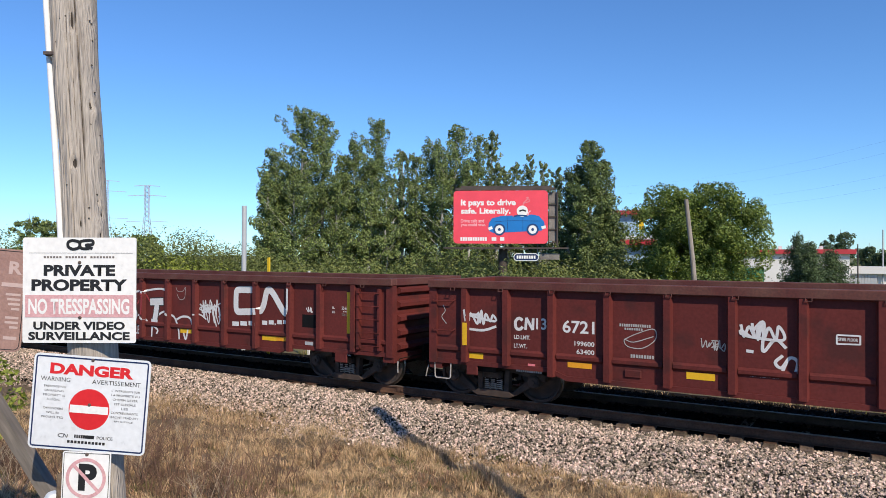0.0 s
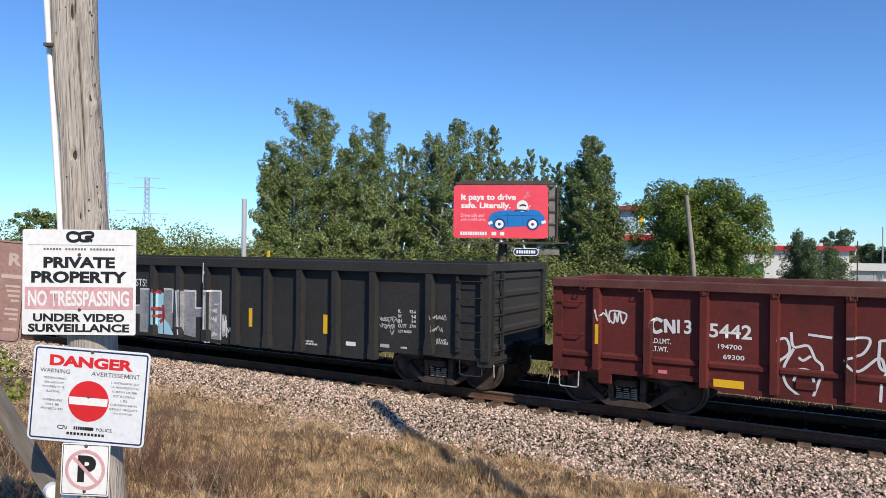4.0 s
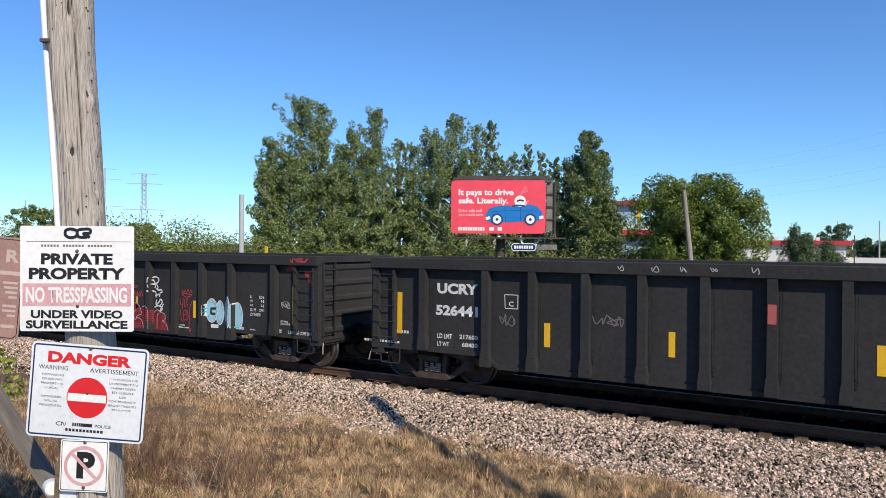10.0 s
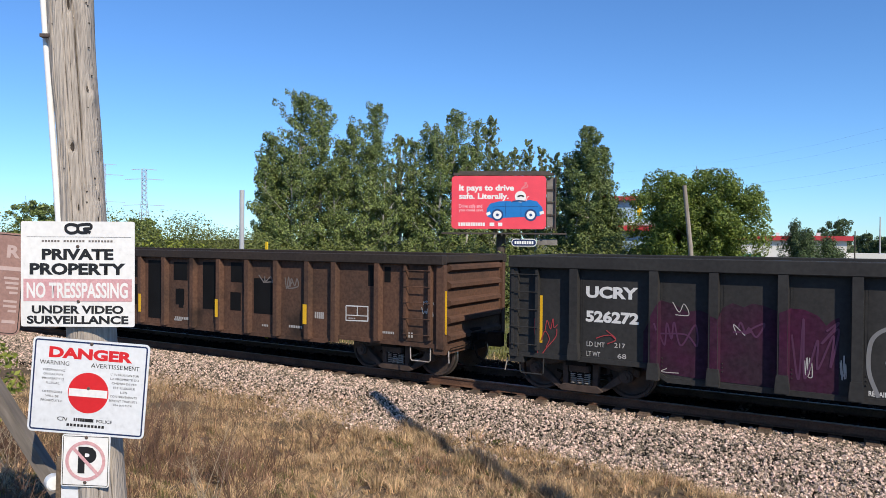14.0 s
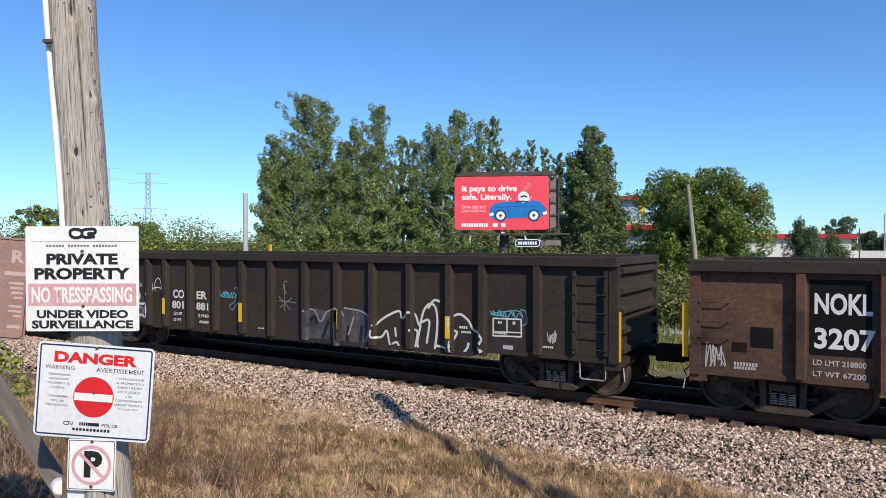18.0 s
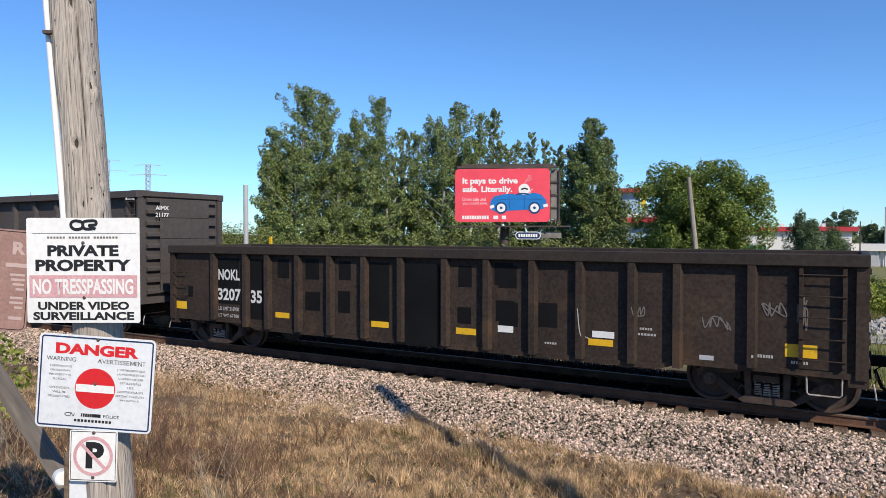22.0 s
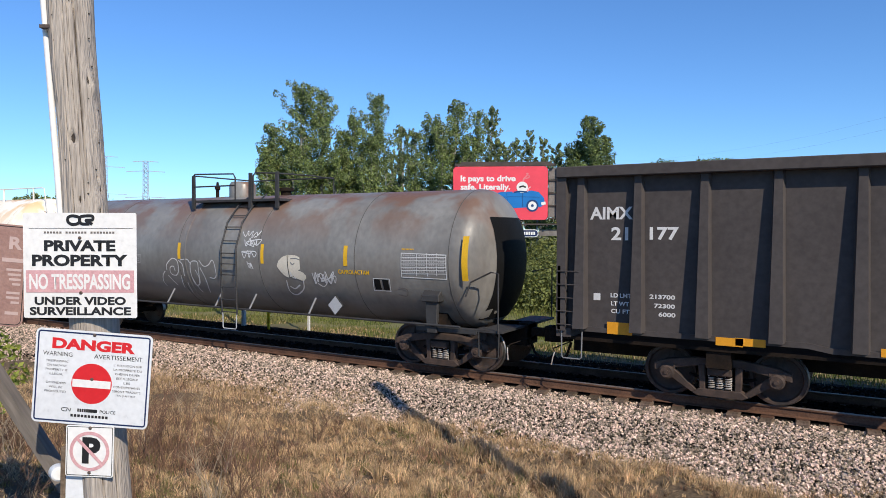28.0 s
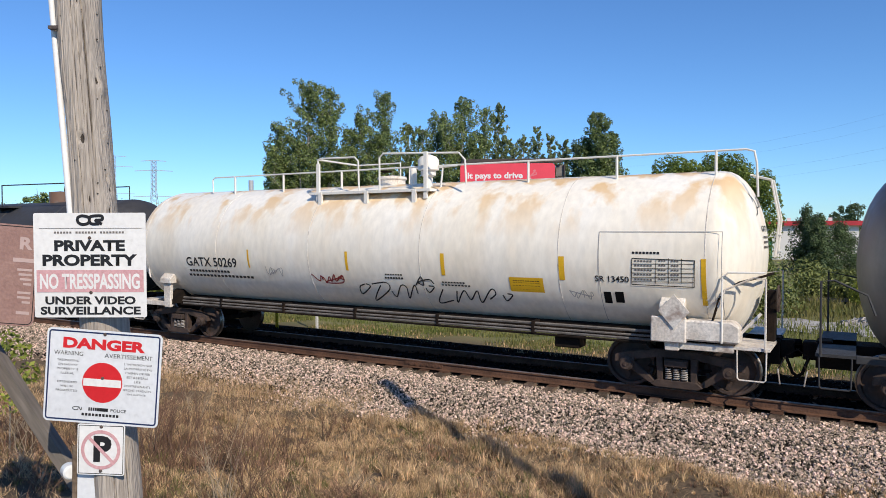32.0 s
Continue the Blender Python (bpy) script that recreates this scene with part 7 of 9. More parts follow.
# the following grey tank car: only its top fittings show
part("top_platform", Build().box(6.8, 10, -1.1, 1.1, 3.78, 3.84), LP, bt.car)
part("manway", Build().lathe([(3.9, 0.36), (4.32, 0.36), (4.36, 0)], 20, "z", (11.2, 0, 0)), m_utlx, bt.car, smooth=True)
part("railing", Build().tube([(9.6, -1.1, 3.84), (9.6, -1.1, 4.55), (13.4, -1.1, 4.5), (13.4, -1.1, 3.9)], 0.02, 6), LP, bt.car)
part("railing", Build().tube([(9.6, 1.1, 3.84), (9.6, 1.1, 4.55), (13.4, 1.1, 4.5), (13.4, 1.1, 3.9)], 0.02, 6), LP, bt.car)

# lettering and paint on the red cars
cn_a.tags(m_white, [[(2.08, 1.78), (2.01, 1.82), (1.94, 1.77), (1.93, 1.68), (1.96, 1.61), (2.04, 1.61), (2.08, 1.66)]], 0.06, 0, True, label="")
cn_a.tags(m_white, [[(2.14, 1.6), (2.16, 1.83), (2.29, 1.61), (2.3, 1.83)]], 0.055, 0, False, label="")
cn_a.words([("13", 2.36, 2.57, 1.62, 1.84), ("6721", 2.89, 3.5, 1.59, 1.83), ("LD.LMT.", 1.9, 2.24, 1.41, 1.49), ("LT.WT.", 1.9, 2.17, 1.24, 1.32), ("199600", 3.12, 3.5, 1.36, 1.45), ("63400", 3.16, 3.5, 1.21, 1.3), ("RETAINER VALVE", 6.11, 6.54, 1.06, 1.13), ("PULL", 0.92, 1.05, 0.78, 0.83), ("STEEL FLOOR", 7.36, 7.62, 1.73, 1.78)], m_white, 0.02)
cn_a.strips([(0.82, 0.92, 1.23, 1.68), (0.82, 1.23, 0.96, 1.07), (5.11, 5.57, 0.93, 1.05)], m_yel)
cn_a.strips([(2.99, 3.45, 0.95, 1.05)], m_orange)
cn_a.strips([(2.19, 2.34, 0.87, 0.95)], m_pink, "small_label")
cn_a.squiggles(m_gr_white, [(0.85, 1.54, 1.64, 1.95, 12), (5.96, 6.61, 1.63, 1.96, 12)], 0.045, label="white spray tag")
cn_a.tags(m_gr_white, [[(0.9, 1.55), (1.23, 1.54), (1.52, 1.63)], [(6.14, 1.81), (6.31, 1.96), (6.3, 1.49), (6.48, 1.69), (6.64, 1.56)], [(6.59, 1.44), (6.48, 1.32), (6.57, 1.24), (6.69, 1.41), (6.8, 1.35), (6.74, 1.12), (6.59, 1.15), (6.64, 1.34)], [(6.05, 1.48), (6.16, 1.47)]], 0.05, 0, True, label="white spray tag")
cn_a.tags(m_pale, [[(4.05, 1.54), (4.26, 1.65), (4.56, 1.75), (4.59, 1.57), (4.36, 1.4), (4.1, 1.42), (4.05, 1.54), (4.21, 1.5), (4.56, 1.62)], [(0.31, 2.01), (0.36, 1.89), (0.28, 1.77), (0.39, 1.63)]], 0.016, 0, True, label="")
cn_a.squiggles(m_pale, [(5.33, 5.74, 1.44, 1.65, 14)], 0.016, label="")
bars(dashes(3.96, 4.52, 1.77, 1.82, 14) + dashes(4.05, 4.38, 1.71, 1.75, 8) + dashes(1.95, 2.49, 0.78, 0.83, 12) + dashes(4.16, 4.58, 1.22, 1.28, 9), 0, m_pale, cn_a.car, to=cn_a.to, name='small_writing')
cn_a.tags(m_white, [[(7.34, 1.82), (7.65, 1.82), (7.65, 1.69), (7.34, 1.68), (7.34, 1.82)]], 0.025, 0, False, label="")
cn_b.tags(m_white, [[(1.99, 1.82), (1.9, 1.86), (1.83, 1.81), (1.82, 1.71), (1.86, 1.63), (1.92, 1.63), (1.99, 1.67)]], 0.06, 0, True, label="")
cn_b.tags(m_white, [[(2.05, 1.63), (2.04, 1.86), (2.19, 1.63), (2.18, 1.86)]], 0.055, 0, False, label="")
cn_b.words([("13", 2.24, 2.48, 1.63, 1.87), ("5442", 2.76, 3.42, 1.6, 1.84), ("LD.LMT.", 1.81, 2.14, 1.43, 1.52), ("LT.WT.", 1.81, 2.09, 1.29, 1.38)], m_white, 0.02)
cn_b.words([("194700", 2.9, 3.27, 1.42, 1.5), ("69300", 2.98, 3.31, 1.25, 1.33), ("IL", 14.51, 14.59, 1.81, 1.86), ("52-6", 14.78, 14.92, 1.8, 1.87), ("IH", 14.51, 14.59, 1.71, 1.76), ("4-6", 14.82, 14.92, 1.74, 1.78), ("JACK HERE", 14.57, 14.7, 0.8, 0.88), ("PULL", 14.94, 15.04, 0.77, 0.82)], m_white, 0.02)
cn_b.words([("2264", 14.78, 14.92, 1.66, 1.72)], m_dim, 0.02)
cn_b.strips([(0.83, 0.89, 1.35, 1.71), (2.84, 3.31, 0.78, 0.91), (6.15, 6.63, 0.94, 1.06), (9.43, 9.89, 0.96, 1.08), (12.36, 12.82, 0.96, 1.07), (14.93, 15.04, 1.27, 2.2)], m_yel)
cn_b.strips([(12.82, 13.13, 0.97, 1.07)], m_orange)
cn_b.strips([(1.93, 2.08, 0.89, 0.97)], m_pink, "small_label")
cn_b.squiggles(m_gr_white, [(0.82, 1.46, 1.72, 1.98, 9)], 0.03, label="")
cn_b.tags(m_gr_white, [[(3.99, 1.77), (4.03, 1.54), (4.23, 1.57), (4.33, 1.37), (4.43, 1.22), (4.31, 0.77)], [(3.79, 1.63), (3.92, 1.66), (3.97, 1.45), (3.82, 1.29)], [(4.03, 1.51), (3.89, 1.19), (3.93, 0.93), (4.14, 0.74)], [(4.1, 1.38), (4.16, 1.33), (4.27, 1.41)], [(4.03, 0.99), (4.11, 1.18), (4.27, 1.16), (4.32, 0.98)], [(4.23, 1.75), (4.56, 1.72)], [(4.75, 1.73), (5.05, 1.74), (4.97, 1.51), (4.73, 1.39), (4.91, 1.23), (5.18, 1.46), (5.26, 1.27)], [(5.18, 1.72), (5.57, 1.75), (5.6, 1.34), (5.21, 1.29), (5.18, 1.72)]], 0.04, 0, True, label="white line drawing in spray paint")
cn_b.tags(m_gr_white, [[(4.99, 1.11), (5.21, 1.14), (5.31, 1.28), (5.53, 1.27), (5.59, 1.14), (5.71, 0.81)], [(5.21, 1.07), (5.2, 0.79)], [(5.31, 1.1), (5.33, 0.79)], [(5.43, 1.08), (5.46, 0.8)]], 0.04, 0, True, label="white line drawing in spray paint")
cn_b.tags(m_gr_black, [[(6.26, 1.75), (6.34, 1.15)], [(6.59, 1.78), (6.37, 1.46), (6.63, 1.14)]], 0.24, 0.001, False, label="bold white spray letter with black edge")
cn_b.tags(m_gr_black, [[(7.25, 1.84), (7.33, 1.19)], [(7.19, 1.81), (7.47, 1.76), (7.49, 1.6), (7.33, 1.53)], [(7.36, 1.55), (7.58, 1.44), (7.55, 1.25), (7.33, 1.18)]], 0.24, 0.001, False, label="bold white spray letter with black edge")
cn_b.tags(m_gr_black, [[(8.21, 1.73), (8.75, 1.76)], [(8.5, 1.72), (8.45, 1.43), (8.39, 1.18)], [(8.26, 1.18), (8.52, 1.17)]], 0.24, 0.001, False, label="bold white spray letter with black edge")
cn_b.tags(m_gr_white, [[(6.26, 1.75), (6.34, 1.15)], [(6.59, 1.78), (6.37, 1.46), (6.63, 1.14)]], 0.185, 0.007, False, label="bold white spray letter with black edge")
cn_b.tags(m_gr_white, [[(7.25, 1.84), (7.33, 1.19)], [(7.19, 1.81), (7.47, 1.76), (7.49, 1.6), (7.33, 1.53)], [(7.36, 1.55), (7.58, 1.44), (7.55, 1.25), (7.33, 1.18)]], 0.185, 0.007, False, label="bold white spray letter with black edge")
cn_b.tags(m_gr_white, [[(8.21, 1.73), (8.75, 1.76)], [(8.5, 1.72), (8.45, 1.43), (8.39, 1.18)], [(8.26, 1.18), (8.52, 1.17)]], 0.185, 0.007, False, label="bold white spray letter with black edge")
cn_b.tags(m_gr_white, [[(6.35, 1.8), (6.36, 2.01), (6.77, 2.05), (7.11, 2.11), (7.3, 2.1), (7.33, 1.87)], [(7.33, 1.88), (7.55, 1.98), (7.84, 2.02), (8.01, 1.98), (8.05, 2.04), (8.79, 2.08), (8.84, 1.68)], [(6.6, 1.53), (7.0, 1.65)], [(6.63, 1.31), (7.06, 1.41)], [(7.42, 1.17), (7.74, 1.35), (8.11, 1.19)], [(8.54, 1.39), (8.79, 1.49), (9.06, 1.4)], [(8.29, 1.08), (8.27, 0.76)], [(8.34, 1.08), (8.52, 0.98), (8.47, 0.87)], [(6.48, 0.94), (6.48, 0.79)], [(8.89, 1.44), (9.18, 1.36), (9.34, 1.08), (9.39, 0.77)]], 0.055, 0, True, label="white spray outline")
cn_b.tags(m_gr_white, [[(9.27, 1.3), (9.52, 1.39), (9.79, 1.36), (9.9, 1.13), (9.94, 0.77)], [(9.49, 1.18), (9.63, 0.8), (9.74, 1.17)]], 0.055, 0, True, label="white spray outline")
cn_b.words([("JUNGLE", 7.02, 7.77, 0.75, 1.07)], m_gr_white, 0.01)
cn_b.tags(m_gr_red, [[(7.66, 1.66), (7.95, 1.95), (8.26, 1.69)], [(7.97, 1.91), (7.96, 1.38)]], 0.05, 0, True, label="red spray line")
cn_b.squiggles(m_gr_white, [(10.15, 10.97, 1.37, 1.91, 15), (10.2, 10.94, 1.26, 1.89, 9)], 0.03, label="dense white spray tag")
cn_b.tags(m_gr_white, [[(10.01, 1.47), (10.19, 1.47), (10.41, 1.36)], [(10.69, 1.46), (10.79, 1.16)], [(10.86, 1.47), (11.01, 1.27)]], 0.04, 0, True, label="")
cn_b.tags(m_white, [[(12.11, 2.17), (11.58, 2.16), (11.49, 2.12), (11.47, 2.01), (11.47, 1.72), (11.51, 1.63), (11.63, 1.61), (12.24, 1.66), (12.35, 1.72), (12.42, 1.86), (12.5, 2.14), (12.59, 2.18), (12.72, 2.09), (13.03, 1.7), (13.12, 1.65), (13.19, 1.73), (13.2, 2.24)]], 0.165, 0, True, label="large white painted emblem")
bars([(11.34, 11.57, 1.25, 1.36), (11.62, 11.85, 1.27, 1.38), (11.9, 12.12, 1.29, 1.4), (12.35, 12.52, 1.33, 1.43), (12.57, 12.73, 1.35, 1.45), (12.84, 12.99, 1.37, 1.47), (13.03, 13.2, 1.38, 1.48), (12.22, 12.26, 1.32, 1.36), (12.76, 12.8, 1.34, 1.38)], 0, m_white, cn_b.car, to=cn_b.to, name='small_writing')
cn_b.strips([(13.62, 14.05, 1.34, 1.64)], m_patch, "stencil_panel")
cn_b.squiggles(m_white, [(13.75, 13.94, 1.69, 1.83, 8)], 0.02, label="")
cn_b.tags(m_pale, [[(9.24, 2.16), (9.33, 2.05), (9.52, 2.07), (9.61, 2.17), (9.58, 1.89), (9.4, 1.84), (9.28, 1.99)]], 0.012, 0, True, label="")
bars(dashes(13.48, 14.09, 0.83, 0.87, 22), 0, m_pale, cn_b.car, to=cn_b.to, name='small_writing')
cn_b.strips([(13.71, 13.95, 0.93, 1.01)], m_galv, "tag_holder")

# lettering and paint on the black cars
uc_a.words([("UCRY", 1.62, 2.52, 2.01, 2.22), ("526238", 1.56, 2.61, 1.56, 1.8)], m_white, 0.045)
uc_a.words([("LD LMT", 1.6, 1.96, 1.09, 1.19), ("217700", 2.12, 2.52, 1.1, 1.2), ("LT WT", 1.6, 1.86, 0.91, 1), ("68300", 2.17, 2.53, 0.91, 1.01), ("C", 3.2, 3.29, 1.8, 1.9)], m_white, 0.04)
uc_a.words([("HILO", 3.93, 4.37, 1.92, 2.06), ("STS!", 5, 5.45, 1.93, 2.14)], m_gr_white, 0.01)
uc_a.tags(m_white, [[(3.11, 2.02), (3.36, 2.02), (3.36, 1.76), (3.11, 1.76), (3.11, 2.02)]], 0.015, 0, False, label="")
bars(dashes(3.15, 3.32, 1.93, 1.98, 4) + dashes(2.92, 3.4, 0.82, 0.88, 8) + dashes(2.92, 3.37, 0.73, 0.79, 8) + dashes(-0.1, 0.81, 0.9, 0.95, 14) + dashes(0.79, 1.05, 1.12, 1.21, 5), 0, m_white, uc_a.car, to=uc_a.to, name='small_writing')
uc_a.strips([(0.64, 0.75, 1.11, 2.02)], m_yel)
uc_a.strips([(9.36, 9.47, 1.08, 1.54), (11.73, 11.85, 1.07, 1.51)], m_yel)
uc_a.squiggles(m_gr_white, [(2.93, 3.36, 1.08, 1.34, 8)], 0.035, label="white spray tag")
uc_a.squiggles(m_gr_silver, [(1.49, 2.19, 1.32, 1.47, 12)], 0.018, label="")
uc_a.squiggles(m_pale, [(3.02, 3.37, 1.37, 1.6, 10), (0.01, 0.32, 1.55, 1.7, 6), (0.05, 0.32, 1.25, 1.39, 6)], 0.014, label="")
uc_a.fill(m_gr_silver, [(3.73, 1.88), (4.18, 1.9)], [(3.57, 0.61), (4.19, 0.61)], 0.001, label="silver spray block letter")
uc_a.fill(m_gr_silver, [(4.23, 1.87), (4.4, 1.89)], [(4.3, 1.1), (4.46, 1.23)], 0.001, label="silver spray block letter")
uc_a.fill(m_gr_silver, [(4.49, 1.86), (4.96, 1.86)], [(4.5, 0.64), (4.96, 0.62)], 0.001, label="silver spray block letter")
uc_a.fill(m_gr_silver, [(4.95, 1.38), (5.18, 1.38)], [(4.96, 1.17), (5.18, 1.16)], 0.001, label="silver spray block letter")
uc_a.fill(m_gr_silver, [(5.18, 1.87), (5.62, 1.87)], [(5.19, 0.63), (5.62, 0.63)], 0.001, label="silver spray block letter")
uc_a.fill(m_gr_silver, [(6.18, 1.9), (6.55, 1.88)], [(6.23, 1.02), (6.52, 0.82)], 0.001, label="silver spray block letter")
uc_a.fill(m_gr_silver, [(6.61, 1.87), (6.91, 1.89)], [(6.65, 0.67), (6.96, 0.72)], 0.001, label="silver spray block letter")
uc_a.fill(m_gr_silver, [(6.91, 1.88), (7.44, 1.87)], [(6.96, 0.71), (7.44, 0.67)], 0.001, label="silver spray block letter")
uc_a.fill(m_gr_silver, [(7.44, 1.44), (7.71, 1.44)], [(7.44, 1.21), (7.71, 1.22)], 0.001, label="silver spray block letter")
uc_a.fill(m_gr_silver, [(7.75, 1.91), (8.38, 1.92)], [(7.75, 0.61), (8.38, 0.58)], 0.001, label="silver spray block letter")
# white and black edges of the block letters
uc_a.tags(m_gr_white, [[(3.6, 0.61), (3.76, 1.89), (4.18, 1.9), (4.1, 1.21)], [(4.24, 1.22), (4.25, 1.87), (4.43, 1.9), (4.48, 1.17)], [(4.49, 1.86), (4.96, 1.88), (4.97, 1.38), (5.18, 1.4)], [(5.18, 1.86), (5.62, 1.87), (5.62, 0.68)], [(6.18, 1.9), (6.55, 1.89), (6.54, 1.26)], [(6.68, 1.88), (6.85, 1.88), (6.94, 0.72)], [(6.91, 1.88), (7.44, 1.88), (7.44, 1.44), (7.71, 1.45)], [(7.75, 1.91), (8.38, 1.92), (8.38, 0.58), (7.96, 0.61)], [(7.93, 1.8), (7.91, 0.65)]], 0.05, 0.004, False, label="")
uc_a.fill(m_gr_blue, [(5.82, 1.81), (5.99, 1.8), (6.2, 1.78)], [(5.83, 0.67), (6.0, 0.62), (6.21, 0.6)], 0.002, label="pale blue spray fill")
uc_a.fill(m_gr_blue, [(6.2, 1.1), (6.42, 0.92), (6.65, 0.59)], [(6.21, 0.6), (6.43, 0.59), (6.65, 0.57)], 0.003, label="pale blue spray fill")
uc_a.fill(m_gr_blue, [(3.33, 0.63), (3.55, 0.9), (3.74, 0.98)], [(3.33, 0.61), (3.55, 0.59), (3.74, 0.61)], 0.003, label="pale blue spray fill")
uc_a.tags(m_gr_red, [[(5.86, 1.84), (6.09, 1.79)], [(5.86, 1.35), (6.19, 1.33)], [(6.15, 1.46), (6.18, 1.13), (6.04, 0.98)], [(5.89, 1.13), (6.15, 1.17)]], 0.1, 0.006, True, label="red spray accent")
uc_a.tags(m_blackink, [[(5.82, 1.81), (5.83, 0.67)], [(6.2, 1.78), (6.19, 0.62)], [(4.18, 1.86), (4.19, 0.61)], [(4.96, 1.79), (4.97, 0.62)], [(5.62, 1.82), (5.62, 0.65)]], 0.025, 0.008, False, label="")
uc_a.squiggles(m_gr_white, [(8.03, 8.3, 1.55, 1.69, 9), (8.03, 8.26, 1.35, 1.46, 8), (8.03, 8.26, 1.13, 1.26, 8), (8.04, 8.28, 0.91, 1.05, 8), (8.04, 8.26, 0.74, 0.86, 8), (8.43, 8.61, 0.74, 1.41, 12), (8.61, 8.74, 0.86, 1.01, 5)], 0.025, label="")
uc_a.squiggles(m_gr_teal, [(7.01, 7.16, 1.58, 1.74, 6), (5.38, 5.56, 0.89, 1.03, 6), (4.15, 4.35, 1.58, 1.7, 5), (6.38, 6.5, 1.57, 1.68, 5)], 0.02, label="")
uc_a.tags(m_gr_white, [[(7.87, 2.64), (7.85, 1.95)], [(7.78, 2.2), (7.91, 2.42)]], 0.07, 0.002, True, label="pale paint run")
uc_a.tags(m_pale, [[(7.85, 2.75), (7.85, 2.6)]], 0.06, 0, True, label="")
uc_a.words([("IL", 13.8, 13.88, 1.67, 1.74), ("52-6", 14.09, 14.25, 1.67, 1.74), ("IW", 13.8, 13.89, 1.56, 1.63), ("9-8", 14.14, 14.25, 1.56, 1.64), ("IH", 13.8, 13.89, 1.45, 1.53), ("5-6", 14.14, 14.25, 1.47, 1.54), ("CU FT", 13.8, 14.02, 1.35, 1.43), ("2791", 14.09, 14.25, 1.36, 1.43), ("LOT R60070", 13.81, 14.14, 1.24, 1.3), ("LIFT AND", 14.75, 15, 1.12, 1.18), ("JACK HERE", 14.75, 15.04, 1.05, 1.12)], m_white, 0.02)
uc_a.squiggles(m_pale, [(13.3, 13.77, 1.44, 1.57, 16), (13.3, 13.72, 1.29, 1.42, 14), (13.6, 13.71, 1.17, 1.3, 5), (14.67, 15.01, 1.57, 1.69, 12), (14.68, 14.91, 1.31, 1.46, 8)], 0.018, label="thin pale marker tag")
uc_a.strips([(12.39, 12.66, 0.85, 0.94)], m_sign, "label_plate")
uc_a.strips([(13.33, 13.57, 0.88, 0.96)], m_galv, "tag_holder")
bars(dashes(11.16, 11.45, 0.84, 0.88, 7) + dashes(11.16, 11.57, 0.78, 0.82, 9) + dashes(13.87, 14.04, 0.9, 0.94, 6), 0, m_white, uc_a.car, to=uc_a.to, name='small_writing')
uc_b.words([("UCRY", 1.61, 2.56, 2.03, 2.25), ("526441", 1.58, 2.56, 1.58, 1.8)], m_white, 0.045)
uc_b.words([("LD LMT", 1.62, 1.97, 1.1, 1.2), ("217600", 2.14, 2.56, 1.12, 1.21), ("LT WT", 1.62, 1.9, 0.94, 1.03), ("68400", 2.2, 2.56, 0.96, 1.05), ("C", 3.24, 3.34, 1.84, 1.94), ("RELEASE ROD", 10.1, 10.61, 0.7, 0.79)], m_white, 0.02)
uc_b.tags(m_white, [[(3.15, 2.07), (3.43, 2.07), (3.43, 1.8), (3.16, 1.8), (3.15, 2.07)]], 0.015, 0, False, label="")
uc_b.strips([(0.62, 0.74, 1.13, 2.02), (3.98, 4.1, 1.1, 1.56), (6.29, 6.4, 1.11, 1.55), (9.37, 9.49, 1.09, 1.56), (11.74, 11.85, 1.07, 1.53)], m_yel)
uc_b.strips([(15.12, 15.22, 1.13, 2.04)], m_yel)
uc_b.strips([(uc_b.ribs[6] - 0.065, uc_b.ribs[6] + 0.065, 1.8, 2.12)], m_gr_faded, "red_paint_patch")
uc_b.words([("IL", 13.82, 13.9, 1.67, 1.74), ("52-6", 14.11, 14.27, 1.68, 1.75), ("IW", 13.82, 13.92, 1.58, 1.64), ("9-8", 14.16, 14.27, 1.58, 1.65), ("IH", 13.82, 13.91, 1.48, 1.54), ("5-6", 14.16, 14.27, 1.48, 1.55), ("CU FT", 13.82, 14.03, 1.36, 1.43), ("2791", 14.12, 14.28, 1.37, 1.44), ("LIFT AND", 14.76, 15.01, 1.16, 1.23), ("JACK HERE", 14.76, 15.07, 1.1, 1.16), ("2 INCH HF COMP SHOES", 15.02, 15.82, 0.90, 0.98)], m_white, 0.02)
uc_b.strips([(12.4, 12.66, 0.89, 0.99)], m_sign, "label_plate")
uc_b.strips([(13.32, 13.55, 0.92, 0.98)], m_galv, "tag_holder")
bars(dashes(11.18, 11.42, 0.89, 0.92, 6) + dashes(11.18, 11.54, 0.84, 0.87, 8) + dashes(13.83, 14.02, 0.92, 0.95, 6) + dashes(0.58, 0.93, 1.14, 1.2, 5) + dashes(-0.25, 0.7, 0.91, 0.96, 12), 0, m_white, uc_b.car, to=uc_b.to, name='small_writing')
uc_b.squiggles(m_dim, [(4.94, 5.55, 1.55, 1.8, 9), (10.2, 10.5, 1.66, 1.92, 8), (3.05, 3.4, 1.42, 1.71, 7)], 0.02, label="")
uc_b.squiggles(m_dim, [(14.73, 14.96, 1.48, 1.65, 8), (15.41, 15.71, 1.62, 1.79, 10)], 0.018, label="")
uc_b.squiggles(m_pale, [(15.35, 15.37, 1.13, 1.14, 3)], 0.01, label="")
uc_b.tags(m_white, [[(14.81, 0.93), (14.74, 1.0)], [(14.79, 1.01), (14.73, 0.99), (14.74, 0.93)]], 0.03, 0, False, label="")
for x in (5.4, 6.0, 6.5, 7.0, 7.6):
    scr = Build()
    scribble(scr, int(x * 7), x, x + 0.14, 2.6, 2.72, 0.015, uc_b.chord_to, 4)
    part('graffiti', scr, m_pale, uc_b.car)
